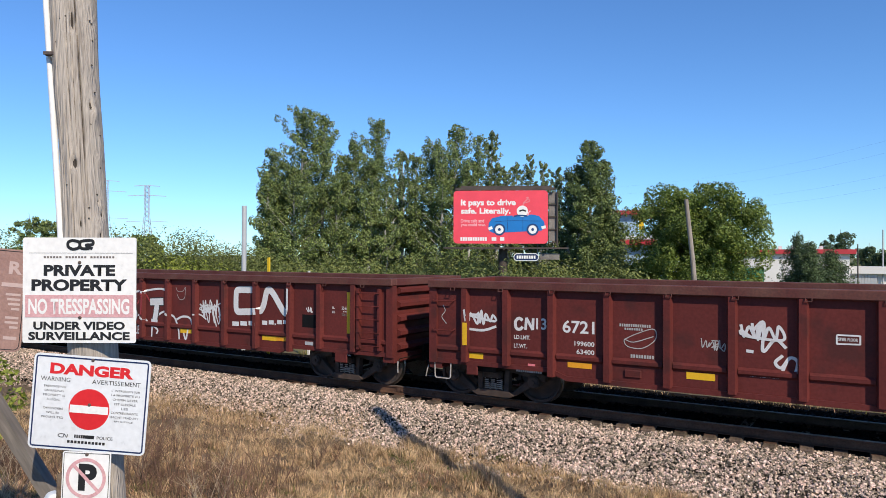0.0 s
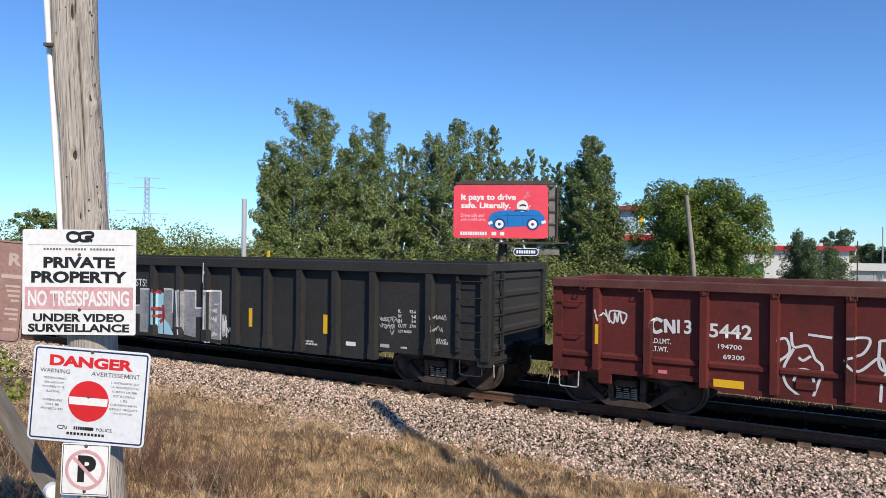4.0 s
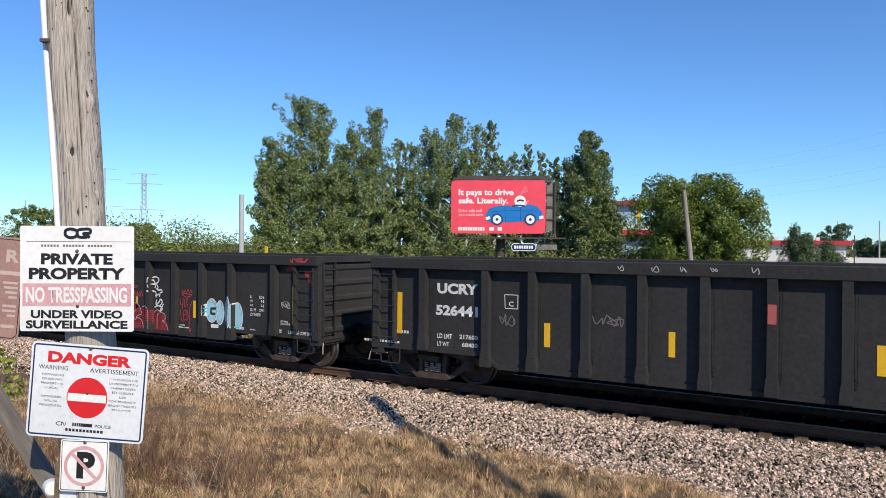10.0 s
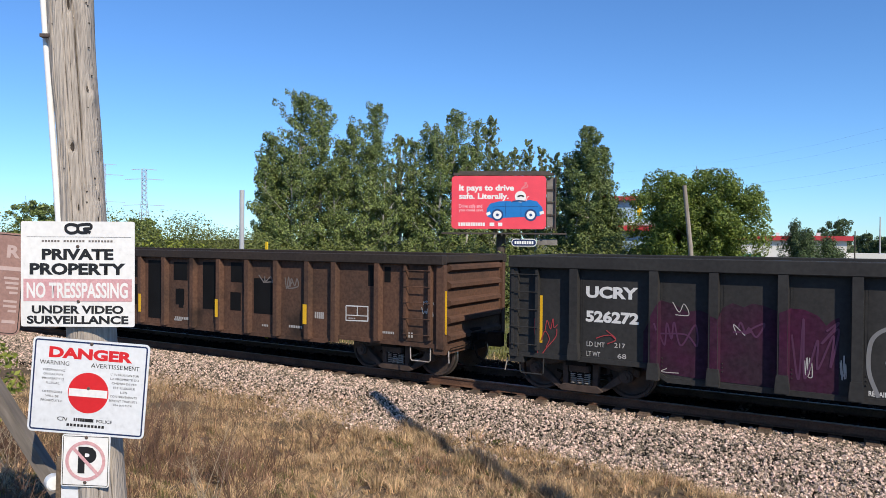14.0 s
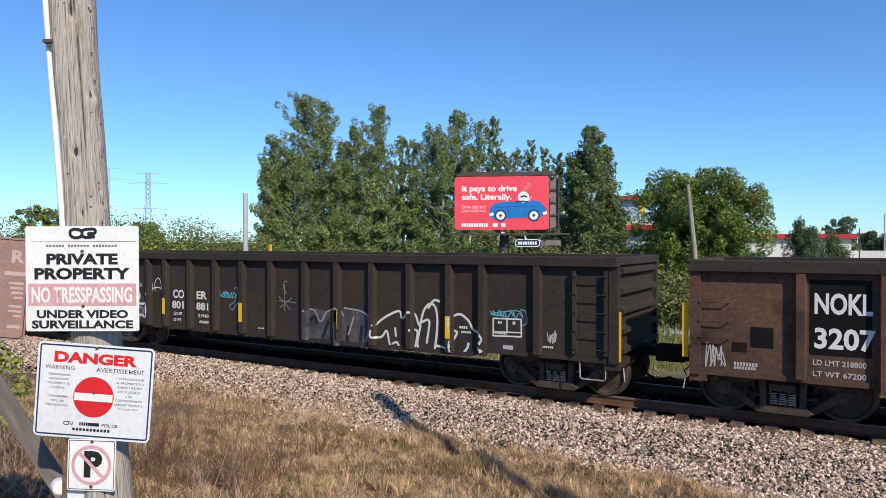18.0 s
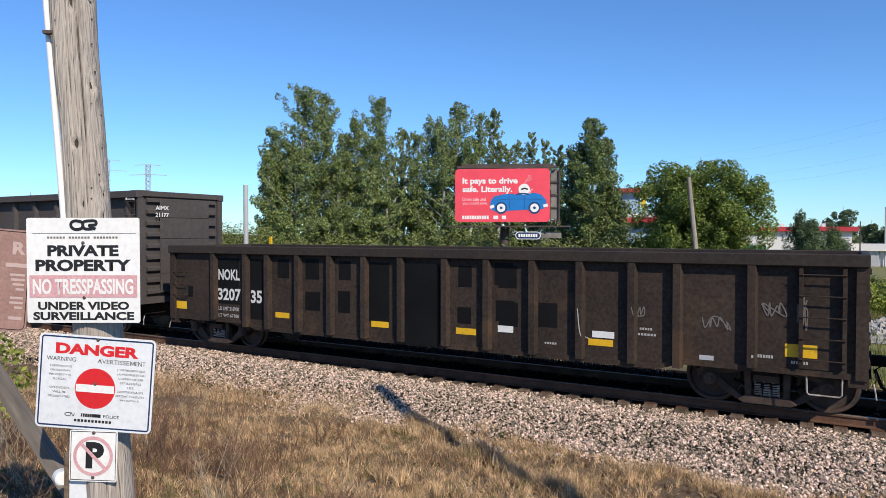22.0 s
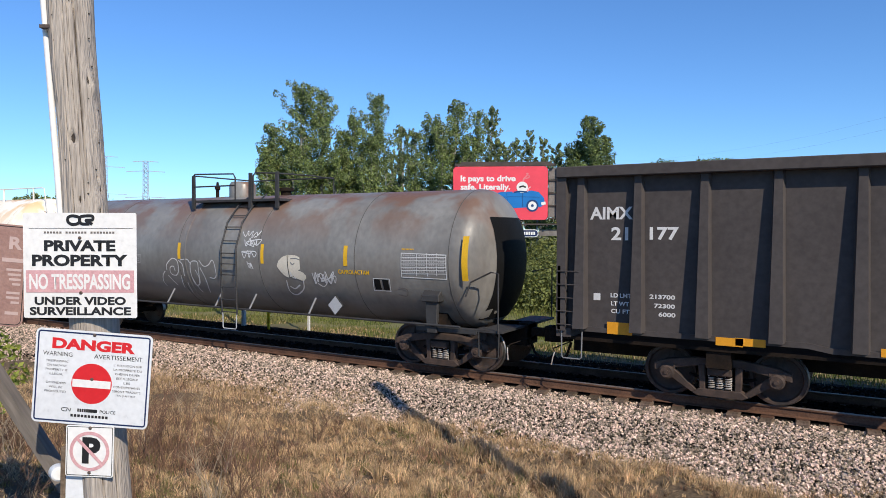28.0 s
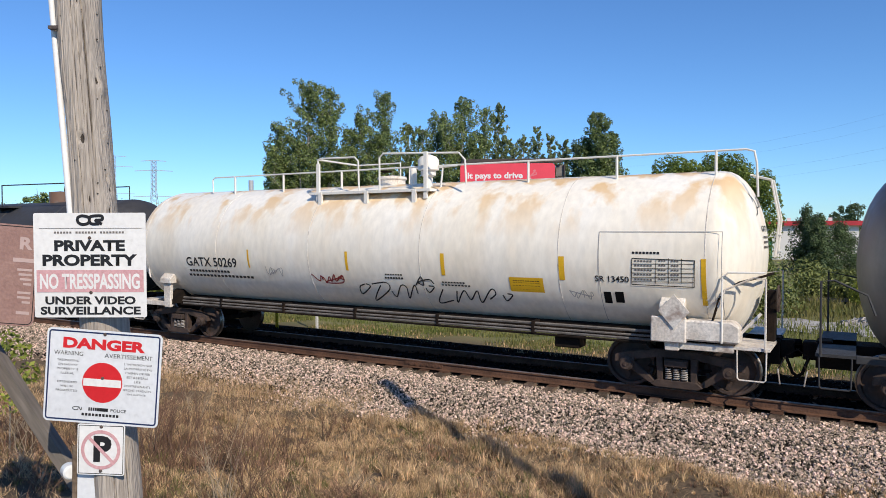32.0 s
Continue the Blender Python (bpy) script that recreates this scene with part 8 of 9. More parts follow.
uc_c.words([("UCRY", 1.52, 2.48, 2, 2.22), ("526272", 1.52, 2.5, 1.55, 1.77)], m_white, 0.045)
uc_c.words([("IL", 13.77, 13.84, 1.69, 1.76), ("52-6", 14.07, 14.24, 1.69, 1.76), ("IW", 13.77, 13.86, 1.59, 1.65), ("9-8", 14.13, 14.24, 1.59, 1.66), ("IH", 13.77, 13.86, 1.49, 1.54), ("5-6", 14.13, 14.24, 1.48, 1.55), ("CU FT", 13.77, 13.98, 1.37, 1.44), ("2791", 14.08, 14.24, 1.37, 1.44), ("LOT R60070", 13.77, 14.12, 1.25, 1.33), ("LIFT AND", 14.78, 15.01, 1.15, 1.2), ("JACK HERE", 14.78, 15.07, 1.08, 1.14), ("2 INCH HF COMP SHOES", 15.02, 15.82, 0.89, 0.97), ("RETAINING VALVE", 6.01, 6.68, 0.7, 0.78)], m_white, 0.02)
uc_c.words([("LD LMT", 1.54, 1.88, 1.1, 1.19), ("217", 2.06, 2.26, 1.11, 1.2), ("LT WT", 1.54, 1.8, 0.92, 1.01), ("68", 2.12, 2.28, 0.92, 1.01)], m_pale, 0.01)
uc_c.strips([(0.57, 0.66, 1.09, 2.0), (6.31, 6.41, 1.08, 1.52), (11.72, 11.81, 1.08, 1.53), (15.14, 15.25, 1.11, 2.03)], m_yel)
uc_c.strips([(9.39, 9.48, 1.11, 1.54)], m_orange)
uc_c.fill(m_gr_purple, [(2.58, 1.44), (2.81, 1.9), (2.88, 2.02), (3.11, 1.96), (3.31, 1.84), (3.53, 1.88), (3.84, 1.76), (3.89, 1.94), (4.05, 2.03), (4.23, 1.97), (4.36, 2.04), (4.53, 2.01), (4.77, 1.92), (4.92, 1.99), (5.12, 1.98), (5.32, 1.89), (5.43, 1.74), (5.51, 1.83), (5.6, 1.88)], [(2.58, 0.76), (3.51, 0.7), (4.54, 0.68), (5.6, 0.65)], 0.001, label="thin purple spray fill")
uc_c.squiggles(m_gr_pink, [(3.9, 4.54, 1.45, 1.73, 9), (4.9, 5.67, 0.78, 1.84, 9), (2.74, 3.52, 1.19, 1.75, 8)], 0.03, label="")
uc_c.squiggles(m_pale, [(3.86, 4.31, 1.45, 1.68, 6), (5.11, 5.25, 0.9, 1.3, 8), (5.62, 5.71, 0.87, 1.3, 8), (2.8, 3.33, 0.73, 0.83, 9), (3.04, 3.33, 1.75, 2.04, 4)], 0.014, label="")
uc_c.tags(m_gr_grey, [[(6.14, 0.69), (6.01, 1.09), (6.04, 1.55), (6.25, 1.75), (6.52, 1.76), (6.86, 1.6), (6.92, 1.04), (6.83, 0.78)], [(6.36, 1.37), (6.25, 1.23), (6.36, 1.09), (6.52, 1.12)], [(6.92, 1.6), (7.04, 1.72), (7.19, 1.6), (7.3, 1.17), (7.24, 0.77)], [(7.57, 0.76), (7.63, 1.44), (7.72, 1.69), (7.94, 1.76)], [(7.91, 0.99), (7.85, 1.47), (8.01, 1.52)], [(8.22, 1.47), (8.37, 1.12), (8.51, 1.43)], [(8.3, 1.06), (8.27, 0.82)]], 0.06, 0, True, label="grey spray outline")
uc_c.squiggles(m_gr_white, [(6.93, 7.54, 1.52, 1.75, 11), (7.27, 7.57, 1.43, 1.61, 5), (7.93, 8.55, 1.57, 1.84, 9)], 0.03, label="white spray tag")
uc_c.tags(m_gr_white, [[(7.45, 1.49), (7.54, 1.31), (7.42, 1.18)], [(7.95, 1.52), (8.29, 1.56)], [(8.69, 1.68), (8.74, 1.03)]], 0.02, 0, True, label="")
uc_c.fill(m_gr_wine, [(9.11, 0.78), (9.13, 1.09), (9.24, 1.29), (9.37, 1.36), (9.51, 1.32), (9.64, 1.21), (9.78, 1.29), (9.93, 1.3), (10.1, 1.2), (10.19, 1.14), (10.31, 1.21), (10.43, 1.12), (10.61, 1.11), (10.65, 0.96), (10.73, 0.83), (10.78, 0.61)], [(9.12, 0.6), (9.73, 0.59), (10.23, 0.59), (10.78, 0.57)], 0.001, label="thin dark red spray fill")
uc_c.tags(m_gr_red, [[(9.15, 1.18), (9.62, 1.21)], [(9.15, 1.13), (9.62, 1.17)], [(9.15, 1.09), (9.62, 1.12)], [(9.15, 1.04), (9.35, 1.05)], [(9.15, 0.99), (9.35, 1.0)], [(9.15, 0.94), (9.35, 0.95)], [(9.15, 0.9), (9.35, 0.9)], [(9.15, 0.85), (9.35, 0.86)], [(9.15, 0.8), (9.63, 0.84)], [(9.15, 0.75), (9.63, 0.79)], [(9.15, 0.7), (9.63, 0.74)], [(9.15, 0.66), (9.63, 0.7)], [(9.15, 0.61), (9.63, 0.65)], [(9.83, 1.2), (10.16, 1.19)], [(9.83, 1.15), (10.16, 1.14)], [(9.83, 1.09), (10.16, 1.08)], [(9.83, 1.04), (10.16, 1.03)], [(9.83, 0.98), (10.16, 0.97)]], 0.022, 0.004, False, label="red spray hatching")
uc_c.tags(m_gr_red, [[(9.83, 0.92), (10.16, 0.92)], [(9.83, 0.87), (10.17, 0.86)], [(9.83, 0.81), (10.17, 0.81)], [(9.83, 0.76), (10.17, 0.75)], [(9.83, 0.7), (10.17, 0.7)], [(10.46, 1.03), (10.62, 1.03)], [(10.46, 0.98), (10.64, 0.98)], [(10.46, 0.92), (10.66, 0.92)], [(10.46, 0.87), (10.67, 0.87)], [(10.46, 0.81), (10.69, 0.82)], [(10.46, 0.76), (10.7, 0.77)], [(10.46, 0.7), (10.72, 0.71)], [(10.46, 0.65), (10.74, 0.66)]], 0.022, 0.004, False, label="red spray hatching")
uc_c.tags(m_gr_rose, [[(9.21, 0.56), (9.12, 0.85), (9.14, 1.12), (9.26, 1.31), (9.4, 1.36), (9.54, 1.29), (9.62, 1.17), (9.64, 1.06), (9.5, 1.02), (9.43, 0.96), (9.57, 0.94), (9.69, 0.84), (9.74, 0.6)], [(9.43, 1.17), (9.34, 1.12), (9.32, 0.99), (9.38, 0.88), (9.45, 0.96)], [(9.66, 1.26), (9.81, 1.3), (10.01, 1.29), (10.1, 1.17), (10.12, 0.68)], [(10.18, 1.14), (10.31, 1.22), (10.42, 1.16), (10.61, 1.11), (10.63, 0.97), (10.52, 0.92), (10.68, 0.84), (10.78, 0.61)], [(10.3, 0.7), (10.31, 1.06), (10.39, 1.11)]], 0.024, 0.007, True, label="pale pink spray outline")
uc_c.squiggles(m_gr_red, [(14.96, 15.21, 2.39, 2.51, 7), (15.54, 15.72, 2.25, 2.43, 7), (15.6, 15.86, 2.09, 2.3, 7)], 0.028, label="red spray tag")
uc_c.tags(m_gr_white, [[(10.06, 1.95), (10.09, 2.08), (10.24, 2.11), (10.36, 2.05), (10.3, 1.95), (10.14, 1.9)], [(10.14, 2.03), (10.22, 1.9), (10.2, 1.8)], [(10.07, 1.9), (10.11, 1.82)], [(10.27, 1.91), (10.33, 1.81), (10.26, 1.79), (10.36, 1.75), (10.47, 1.77), (10.49, 1.7), (10.4, 1.68)], [(10.04, 1.73), (10.23, 1.69), (10.25, 1.55)], [(10.22, 1.6), (10.4, 1.64), (10.38, 1.57)], [(10.27, 1.49), (10.25, 1.35), (10.36, 1.42), (10.44, 1.51), (10.5, 1.43), (10.39, 1.3)], [(10.19, 1.28), (10.36, 1.33), (10.51, 1.25), (10.4, 1.17), (10.55, 1.38)]], 0.04, 0.002, True, label="white spray tag")
uc_c.tags(m_gr_red, [[(9.17, 1.68), (9.09, 1.59), (9.17, 1.51)], [(9.23, 1.53), (9.24, 1.68), (9.31, 1.66), (9.25, 1.6), (9.32, 1.52)], [(9.37, 1.66), (9.34, 1.59), (9.39, 1.54), (9.42, 1.61), (9.37, 1.66)], [(9.46, 1.54), (9.46, 1.69), (9.54, 1.54), (9.54, 1.69)], [(9.58, 1.54), (9.62, 1.7), (9.69, 1.56)], [(9.27, 1.8), (9.37, 1.85), (9.48, 1.83), (9.37, 1.79), (9.27, 1.8)]], 0.022, 0, True, label="red spray tag")
uc_c.tags(m_gr_red, [[(11.29, 1.69), (11.3, 1.79), (11.36, 1.72), (11.41, 1.8), (11.46, 1.73), (11.52, 1.82), (11.58, 1.73), (11.64, 1.81), (11.67, 1.69), (11.48, 1.7), (11.29, 1.69)], [(11.29, 1.67), (11.47, 1.61), (11.67, 1.66)], [(11.21, 1.55), (11.24, 1.4), (11.32, 1.43), (11.33, 1.58)], [(11.32, 1.43), (11.3, 1.29)], [(11.38, 1.55), (11.39, 1.37), (11.45, 1.37)], [(11.44, 1.55), (11.51, 1.57), (11.45, 1.46), (11.52, 1.38)], [(11.22, 1.29), (11.27, 1.0), (11.35, 0.96)], [(11.45, 1.25), (11.37, 1.25), (11.36, 1.01), (11.46, 1.02)], [(11.36, 1.13), (11.43, 1.15)], [(11.49, 0.99), (11.48, 1.28), (11.58, 1.03), (11.6, 1.34), (11.68, 1.51)], [(11.59, 1.03), (11.57, 0.82), (11.61, 0.69), (11.63, 0.81)]], 0.026, 0, True, label="red spray tag with a crown")
uc_c.tags(m_gr_red, [[(0.51, 1.55), (0.51, 1.27), (0.6, 0.85), (0.77, 1.02), (0.94, 1.23), (0.96, 1.38)], [(0.64, 1.13), (0.72, 1.32), (0.81, 1.18), (0.74, 1.01)], [(0.72, 1.33), (0.76, 1.53), (0.83, 1.37), (0.88, 1.57), (0.9, 1.4), (0.97, 1.46)], [(1.72, 1.26), (1.88, 1.32), (2.0, 1.33), (2.08, 1.27)], [(1.91, 1.42), (2.09, 1.27), (1.93, 1.17)]], 0.016, 0.008, True, label="thin red scrawl")
for k, (cx, cz, rx, rz) in enumerate([(12.42, 1.31, 0.21, 0.3), (12.72, 1.27, 0.14, 0.3), (13.07, 1.3, 0.16, 0.44), (13.34, 1.2, 0.18, 0.35)]):
    ring = [(cx + rx * math.cos(g), cz + rz * math.sin(g)) for g in np.linspace(math.pi, 0, 15)]
    low = [(cx + rx * math.cos(g), cz - rz * math.sin(g)) for g in np.linspace(math.pi, 0, 15)]
    uc_c.fill(m_gr_blue, ring, low, 0.001 + 0.0006 * k, label="pale blue bubble letter")
    uc_c.tags(m_gr_white, [ring + low[-2::-1]], 0.03, 0.004, True, label="white outline of a bubble letter")
    rg = random.Random(40 + k)
    hatch = []
    for j in range(26):
        g, q = rg.uniform(0, 6.28), rg.uniform(0.62, 0.8)
        hatch.append([(cx + rx * q * math.cos(g), cz + rz * q * math.sin(g)), (cx + rx * (q + 0.22) * math.cos(g + 0.12), cz + rz * (q + 0.22) * math.sin(g + 0.12))])
    uc_c.tags(m_gr_teal, hatch, 0.012, 0.005, False, label="")
uc_c.tags(m_gr_black, [[(12.42 + 0.16, 1.31 + 0.06), (12.42 - 0.02, 1.31 + 0.05), (12.42 - 0.02, 1.31 - 0.08), (12.42 + 0.14, 1.31 - 0.08)]], 0.06, 0.006, False, label="")
uc_c.strips([(12.39, 12.66, 0.87, 0.96)], m_sign, "label_plate")
uc_c.strips([(13.33, 13.56, 0.89, 0.96)], m_galv, "tag_holder")
uc_c.squiggles(m_pale, [(14.77, 15.09, 1.48, 1.66, 10)], 0.014, label="")
bars(dashes(11.16, 11.41, 0.85, 0.88, 6) + dashes(11.17, 11.58, 0.79, 0.82, 9) + dashes(13.77, 13.96, 0.9, 0.93, 6) + dashes(7.12, 7.42, 0.75, 0.79, 6), 0, m_white, uc_c.car, to=uc_c.to, name='small_writing')
uc_c.tags(m_white, [[(14.81, 0.98), (14.75, 0.91)], [(14.76, 0.98), (14.75, 0.91), (14.81, 0.92)]], 0.03, 0, False, label="")
scr = Build()
scribble(scr, 4, 15.2, 15.75, 2.58, 2.72, 0.03, uc_c.chord_to, 9)
part('graffiti', scr, m_gr_red, uc_c.car)

# lettering and paint on the brown cars
nk_a.strips([(3.88, 4.32, 1.97, 2.41), (4.83, 5.24, 2.0, 2.43), (4.81, 5.32, 1.2, 1.71), (4.62, 4.91, 0.77, 1.11), (5.88, 6.22, 1.96, 2.42), (5.86, 6.21, 1.2, 1.76), (6.78, 7.21, 0.94, 2.44), (7.74, 8.06, 1.93, 2.4), (7.88, 8.06, 1.2, 1.71), (1.8, 2.64, 1.24, 2.44), (2.94, 3.42, 0.76, 2.43), (0.95, 1.29, 1.29, 1.63)], m_patch, "paint_patch")
nk_a.strips([(4.73, 5.14, 2.0, 2.44), (4.64, 5.17, 1.16, 1.68), (5.75, 6.08, 1.93, 2.43), (5.69, 6.02, 1.22, 1.75), (6.66, 7.16, 0.86, 2.44), (7.68, 8.22, 1.93, 2.41), (7.76, 8.09, 1.28, 1.7), (8.79, 9.32, 1.22, 2.44), (9.79, 10.2, 1.95, 2.45), (9.78, 10.14, 1.24, 1.7), (10.58, 11.26, 1.21, 2.08), (14.0, 14.34, 2.02, 2.48), (14.43, 14.59, 2.12, 2.46)], m_patch, "paint_patch")
nk_a.words([("NOKL", 1.87, 2.65, 1.89, 2.23), ("3207", 1.87, 2.69, 1.34, 1.68), ("39", 2.98, 3.4, 1.34, 1.64)], m_white, 0.03)
nk_a.words([("LD LMT 218800", 1.85, 2.57, 1.08, 1.17), ("LT WT 67200", 1.85, 2.57, 0.9, 0.99)], m_pale, 0.02)
nk_a.strips([(-0.12, -0.02, 1.05, 1.99), (3.45, 3.56, 1.06, 1.52), (6.42, 6.52, 1.02, 1.51)], m_yel)
nk_a.strips([(6.23, 6.36, 1.04, 1.52), (9.38, 9.47, 1.06, 1.51), (12.25, 12.36, 1.07, 1.53), (15.88, 15.98, 1.09, 1.99)], m_yel)
nk_a.tags(m_white, [[(13.4, 1.55), (14.0, 1.56), (14.0, 1.24), (13.4, 1.22), (13.4, 1.55)]], 0.025, 0, False, label="")
nk_a.tags(m_white, [[(13.4, 1.34), (14.0, 1.35)], [(13.71, 1.56), (13.71, 1.35)]], 0.02, 0, False, label="")
bars(dashes(7.75, 8.28, 0.89, 0.96, 8) + dashes(10.86, 11.07, 0.91, 0.96, 4) + dashes(11.72, 12.14, 0.94, 1, 8) + dashes(12.5, 12.78, 1.21, 1.36, 5) + dashes(14.39, 14.7, 1, 1.05, 7) + dashes(14.92, 15.18, 0.96, 1.07, 4) + dashes(13.47, 13.67, 1.26, 1.29, 4), 0, m_pale, nk_a.car, to=nk_a.to, name='small_writing')
nk_a.squiggles(m_dim, [(10.74, 11.22, 1.93, 2.2, 6), (11.52, 12.05, 1.86, 2.17, 8)], 0.03, label="")
nk_a.squiggles(m_pale, [(15.37, 15.67, 1.65, 1.79, 8), (15.38, 15.65, 1.44, 1.63, 8)], 0.018, label="")
nk_a.squiggles(m_pale, [(0.24, 0.58, 0.9, 1.34, 12)], 0.018, label="")
nk_a.squiggles(m_dim, [(3.8, 4.32, 1.53, 1.63, 8)], 0.02, label="")
nk_a.strips([(0.67, 0.9, 1.2, 1.36)], m_dark, "bracket_box")
bars(dashes(0.7, 1.07, 0.97, 1.03, 8) + dashes(0.7, 1.04, 0.91, 0.96, 8) + dashes(7.71, 8.01, 0.85, 0.9, 8), 0, m_pale, nk_a.car, to=nk_a.to, name='small_writing')
co.words([("CO", 3.79, 4.23, 1.53, 1.76), ("ER", 4.71, 5.1, 1.54, 1.75), ("801", 3.75, 4.21, 1.25, 1.46), ("881", 4.7, 5.15, 1.25, 1.45), ("LD LMT", 3.82, 4.15, 1.08, 1.16), ("LT WT", 3.81, 4.11, 0.91, 0.99), ("21940", 4.76, 5.16, 1.06, 1.15), ("6660", 4.81, 5.16, 0.91, 0.99)], m_white, 0.03)
co.strips([(-0.22, -0.1, 1.31, 1.78), (3.505, 3.615, 1.09, 1.52), (6.375, 6.485, 1.05, 1.52), (9.365, 9.475, 1.06, 1.52), (12.285, 12.395, 1.05, 1.51)], m_yel)
co.strips([(-0.23, -0.13, 0.87, 1.3)], m_sign, "reflector_strip")
co.strips([(15.78, 15.88, 0.85, 1.76)], m_yel)
co.fill(m_gr_smoke, [(1.88, 1.55), (2.23, 1.7), (2.39, 1.61), (2.76, 1.37), (2.83, 1.18)], [(1.88, 1.55), (1.96, 1.0), (2.18, 0.92), (2.67, 0.92), (2.83, 1.18)], 0.001, label="thin grey spray fill")
co.tags(m_gr_white, [[(1.88, 1.55), (1.93, 1.64), (2.23, 1.7), (2.39, 1.61), (2.4, 1.48), (2.3, 1.34), (2.55, 1.32), (2.76, 1.37), (2.83, 1.18), (2.79, 0.97), (2.67, 0.92), (2.48, 1.01), (2.18, 0.92), (1.96, 1.0), (1.99, 1.16), (1.93, 1.37), (1.88, 1.55)]], 0.06, 0.003, True, label="white spray outline")
co.tags(m_gr_silver, [[(2.03, 1.06), (2.02, 1.47), (2.16, 1.54), (2.29, 1.51), (2.21, 1.36), (2.11, 1.29), (2.38, 1.25), (2.55, 1.15), (2.5, 1.0)], [(2.71, 1.65), (2.82, 1.62), (2.76, 1.52)]], 0.05, 0.004, True, label="pale spray outline")
co.tags(m_gr_white, [[(0.22, 1.17), (0.3, 1.29), (0.45, 1.3), (0.48, 1.16), (0.33, 1.07), (0.22, 1.13)], [(0.35, 1.26), (0.41, 1.11), (0.49, 1.27), (0.42, 1.41), (0.58, 1.28), (0.56, 1.12)], [(0.53, 1.36), (0.7, 1.48), (0.84, 1.43), (0.88, 1.18), (0.73, 1.12), (0.62, 1.2), (0.66, 1.33), (0.8, 1.36), (0.8, 1.24)], [(2.94, 1.9), (2.94, 1.68)], [(3.06, 1.68), (3.05, 1.89), (3.13, 2.02), (3.22, 2.04), (3.31, 1.9), (3.31, 1.7)]], 0.02, 0, True, label="white marker tag")
co.tags(m_gr_cream, [[(2.95, 1.76), (3.18, 1.79), (3.31, 1.77)]], 0.03, 0.002, True, label="")
co.tags(m_dim, [[(1.24, 1.75), (1.22, 1.6), (1.3, 1.61)], [(1.19, 1.53), (1.28, 1.54)], [(1.22, 1.47), (1.28, 1.5)], [(1.2, 1.36), (1.31, 1.37)], [(1.23, 1.2), (1.31, 1.21)]], 0.03, 0, True, label="")
co.squiggles(m_gr_white, [(1.86, 2.47, 1.78, 1.92, 12), (1.05, 1.4, 1.62, 1.97, 16)], 0.018, label="")
co.squiggles(m_gr_teal, [(5.59, 6.15, 1.6, 1.79, 12), (13.22, 13.94, 1.53, 1.69, 16)], 0.022, label="teal marker tag")
co.tags(m_gr_teal, [[(6.08, 1.85), (6.22, 1.89), (6.12, 1.55), (5.93, 1.42), (6.03, 1.32), (6.22, 1.52)], [(13.9, 1.71), (14.02, 1.67), (14.04, 1.45), (13.94, 1.4)]], 0.02, 0, True, label="")
co.tags(m_gr_grey, [[(7.88, 2.07), (7.78, 2.09), (7.76, 1.91), (7.85, 1.8)], [(7.78, 2.03), (7.77, 1.37)], [(7.59, 1.62), (8.16, 1.59)], [(7.63, 1.45), (8.01, 1.7)], [(7.59, 1.73), (7.97, 1.41)]], 0.022, 0, True, label="")
co.fill(m_gr_smoke, [(8.32, 1.47), (8.47, 1.41), (8.77, 1.49), (9.13, 1.42), (9.58, 1.54), (10.03, 1.48), (10.32, 1.35)], [(8.32, 0.79), (8.77, 0.68), (9.13, 0.68), (9.59, 0.68), (10.32, 0.7)], 0.001, label="thin grey spray fill")
co.tags(m_blackink, [[(8.56, 1.19), (8.71, 1.29), (8.77, 1.13)], [(8.95, 0.81), (9.13, 1.21)], [(9.42, 1.22), (9.45, 0.8)], [(9.72, 1.14), (9.65, 0.71)], [(10.08, 1.16), (10.03, 0.74)]], 0.09, 0.004, True, label="")
co.tags(m_gr_silver, [[(8.32, 1.26), (8.47, 1.42), (8.71, 1.44), (8.89, 1.19), (9.07, 1.42)], [(9.07, 1.42), (9.41, 1.53), (9.58, 1.34)], [(9.58, 1.54), (10.14, 1.46), (10.31, 1.2), (10.16, 0.75)], [(9.7, 0.92), (9.86, 1.36)]], 0.04, 0.006, True, label="pale grey spray outline")
co.tags(m_gr_white, [[(10.43, 1.19), (10.71, 1.39), (11.07, 1.54), (11.15, 1.39), (11.3, 1.5), (11.41, 1.54), (11.51, 1.45), (11.59, 1.27), (11.7, 1.58), (11.84, 1.73), (11.98, 1.67), (12.03, 1.4), (12.01, 1.06), (11.96, 0.73)], [(10.4, 1.1), (10.4, 0.95), (10.61, 0.95), (10.75, 1.09), (10.83, 0.81), (10.95, 0.7), (11.07, 0.73), (11.02, 0.86), (10.89, 0.82)], [(10.97, 1.18), (10.99, 0.98)], [(11.61, 1.32), (11.83, 1.37), (11.77, 0.89)], [(11.39, 1.16), (11.54, 1.12), (11.47, 0.72)], [(11.62, 1.27), (11.54, 0.87), (11.62, 0.68)]], 0.05, 0.003, True, label="bold white spray outline")
co.tags(m_gr_white, [[(11.8, 1.63), (11.95, 1.81), (12.09, 1.79)], [(12.35, 1.28), (12.38, 1.47), (12.57, 1.55), (12.76, 1.43), (12.88, 1.25), (13.04, 1.19), (13.12, 1.08), (13.06, 0.98)], [(12.35, 1.21), (12.5, 1.17), (12.38, 0.95), (12.41, 0.78), (12.58, 0.72), (12.73, 0.86), (12.77, 0.98)], [(12.96, 0.89), (13.13, 0.85), (13.02, 0.82)], [(12.0, 0.86), (12.12, 0.85), (12.26, 0.81)]], 0.05, 0.003, True, label="bold white spray outline")
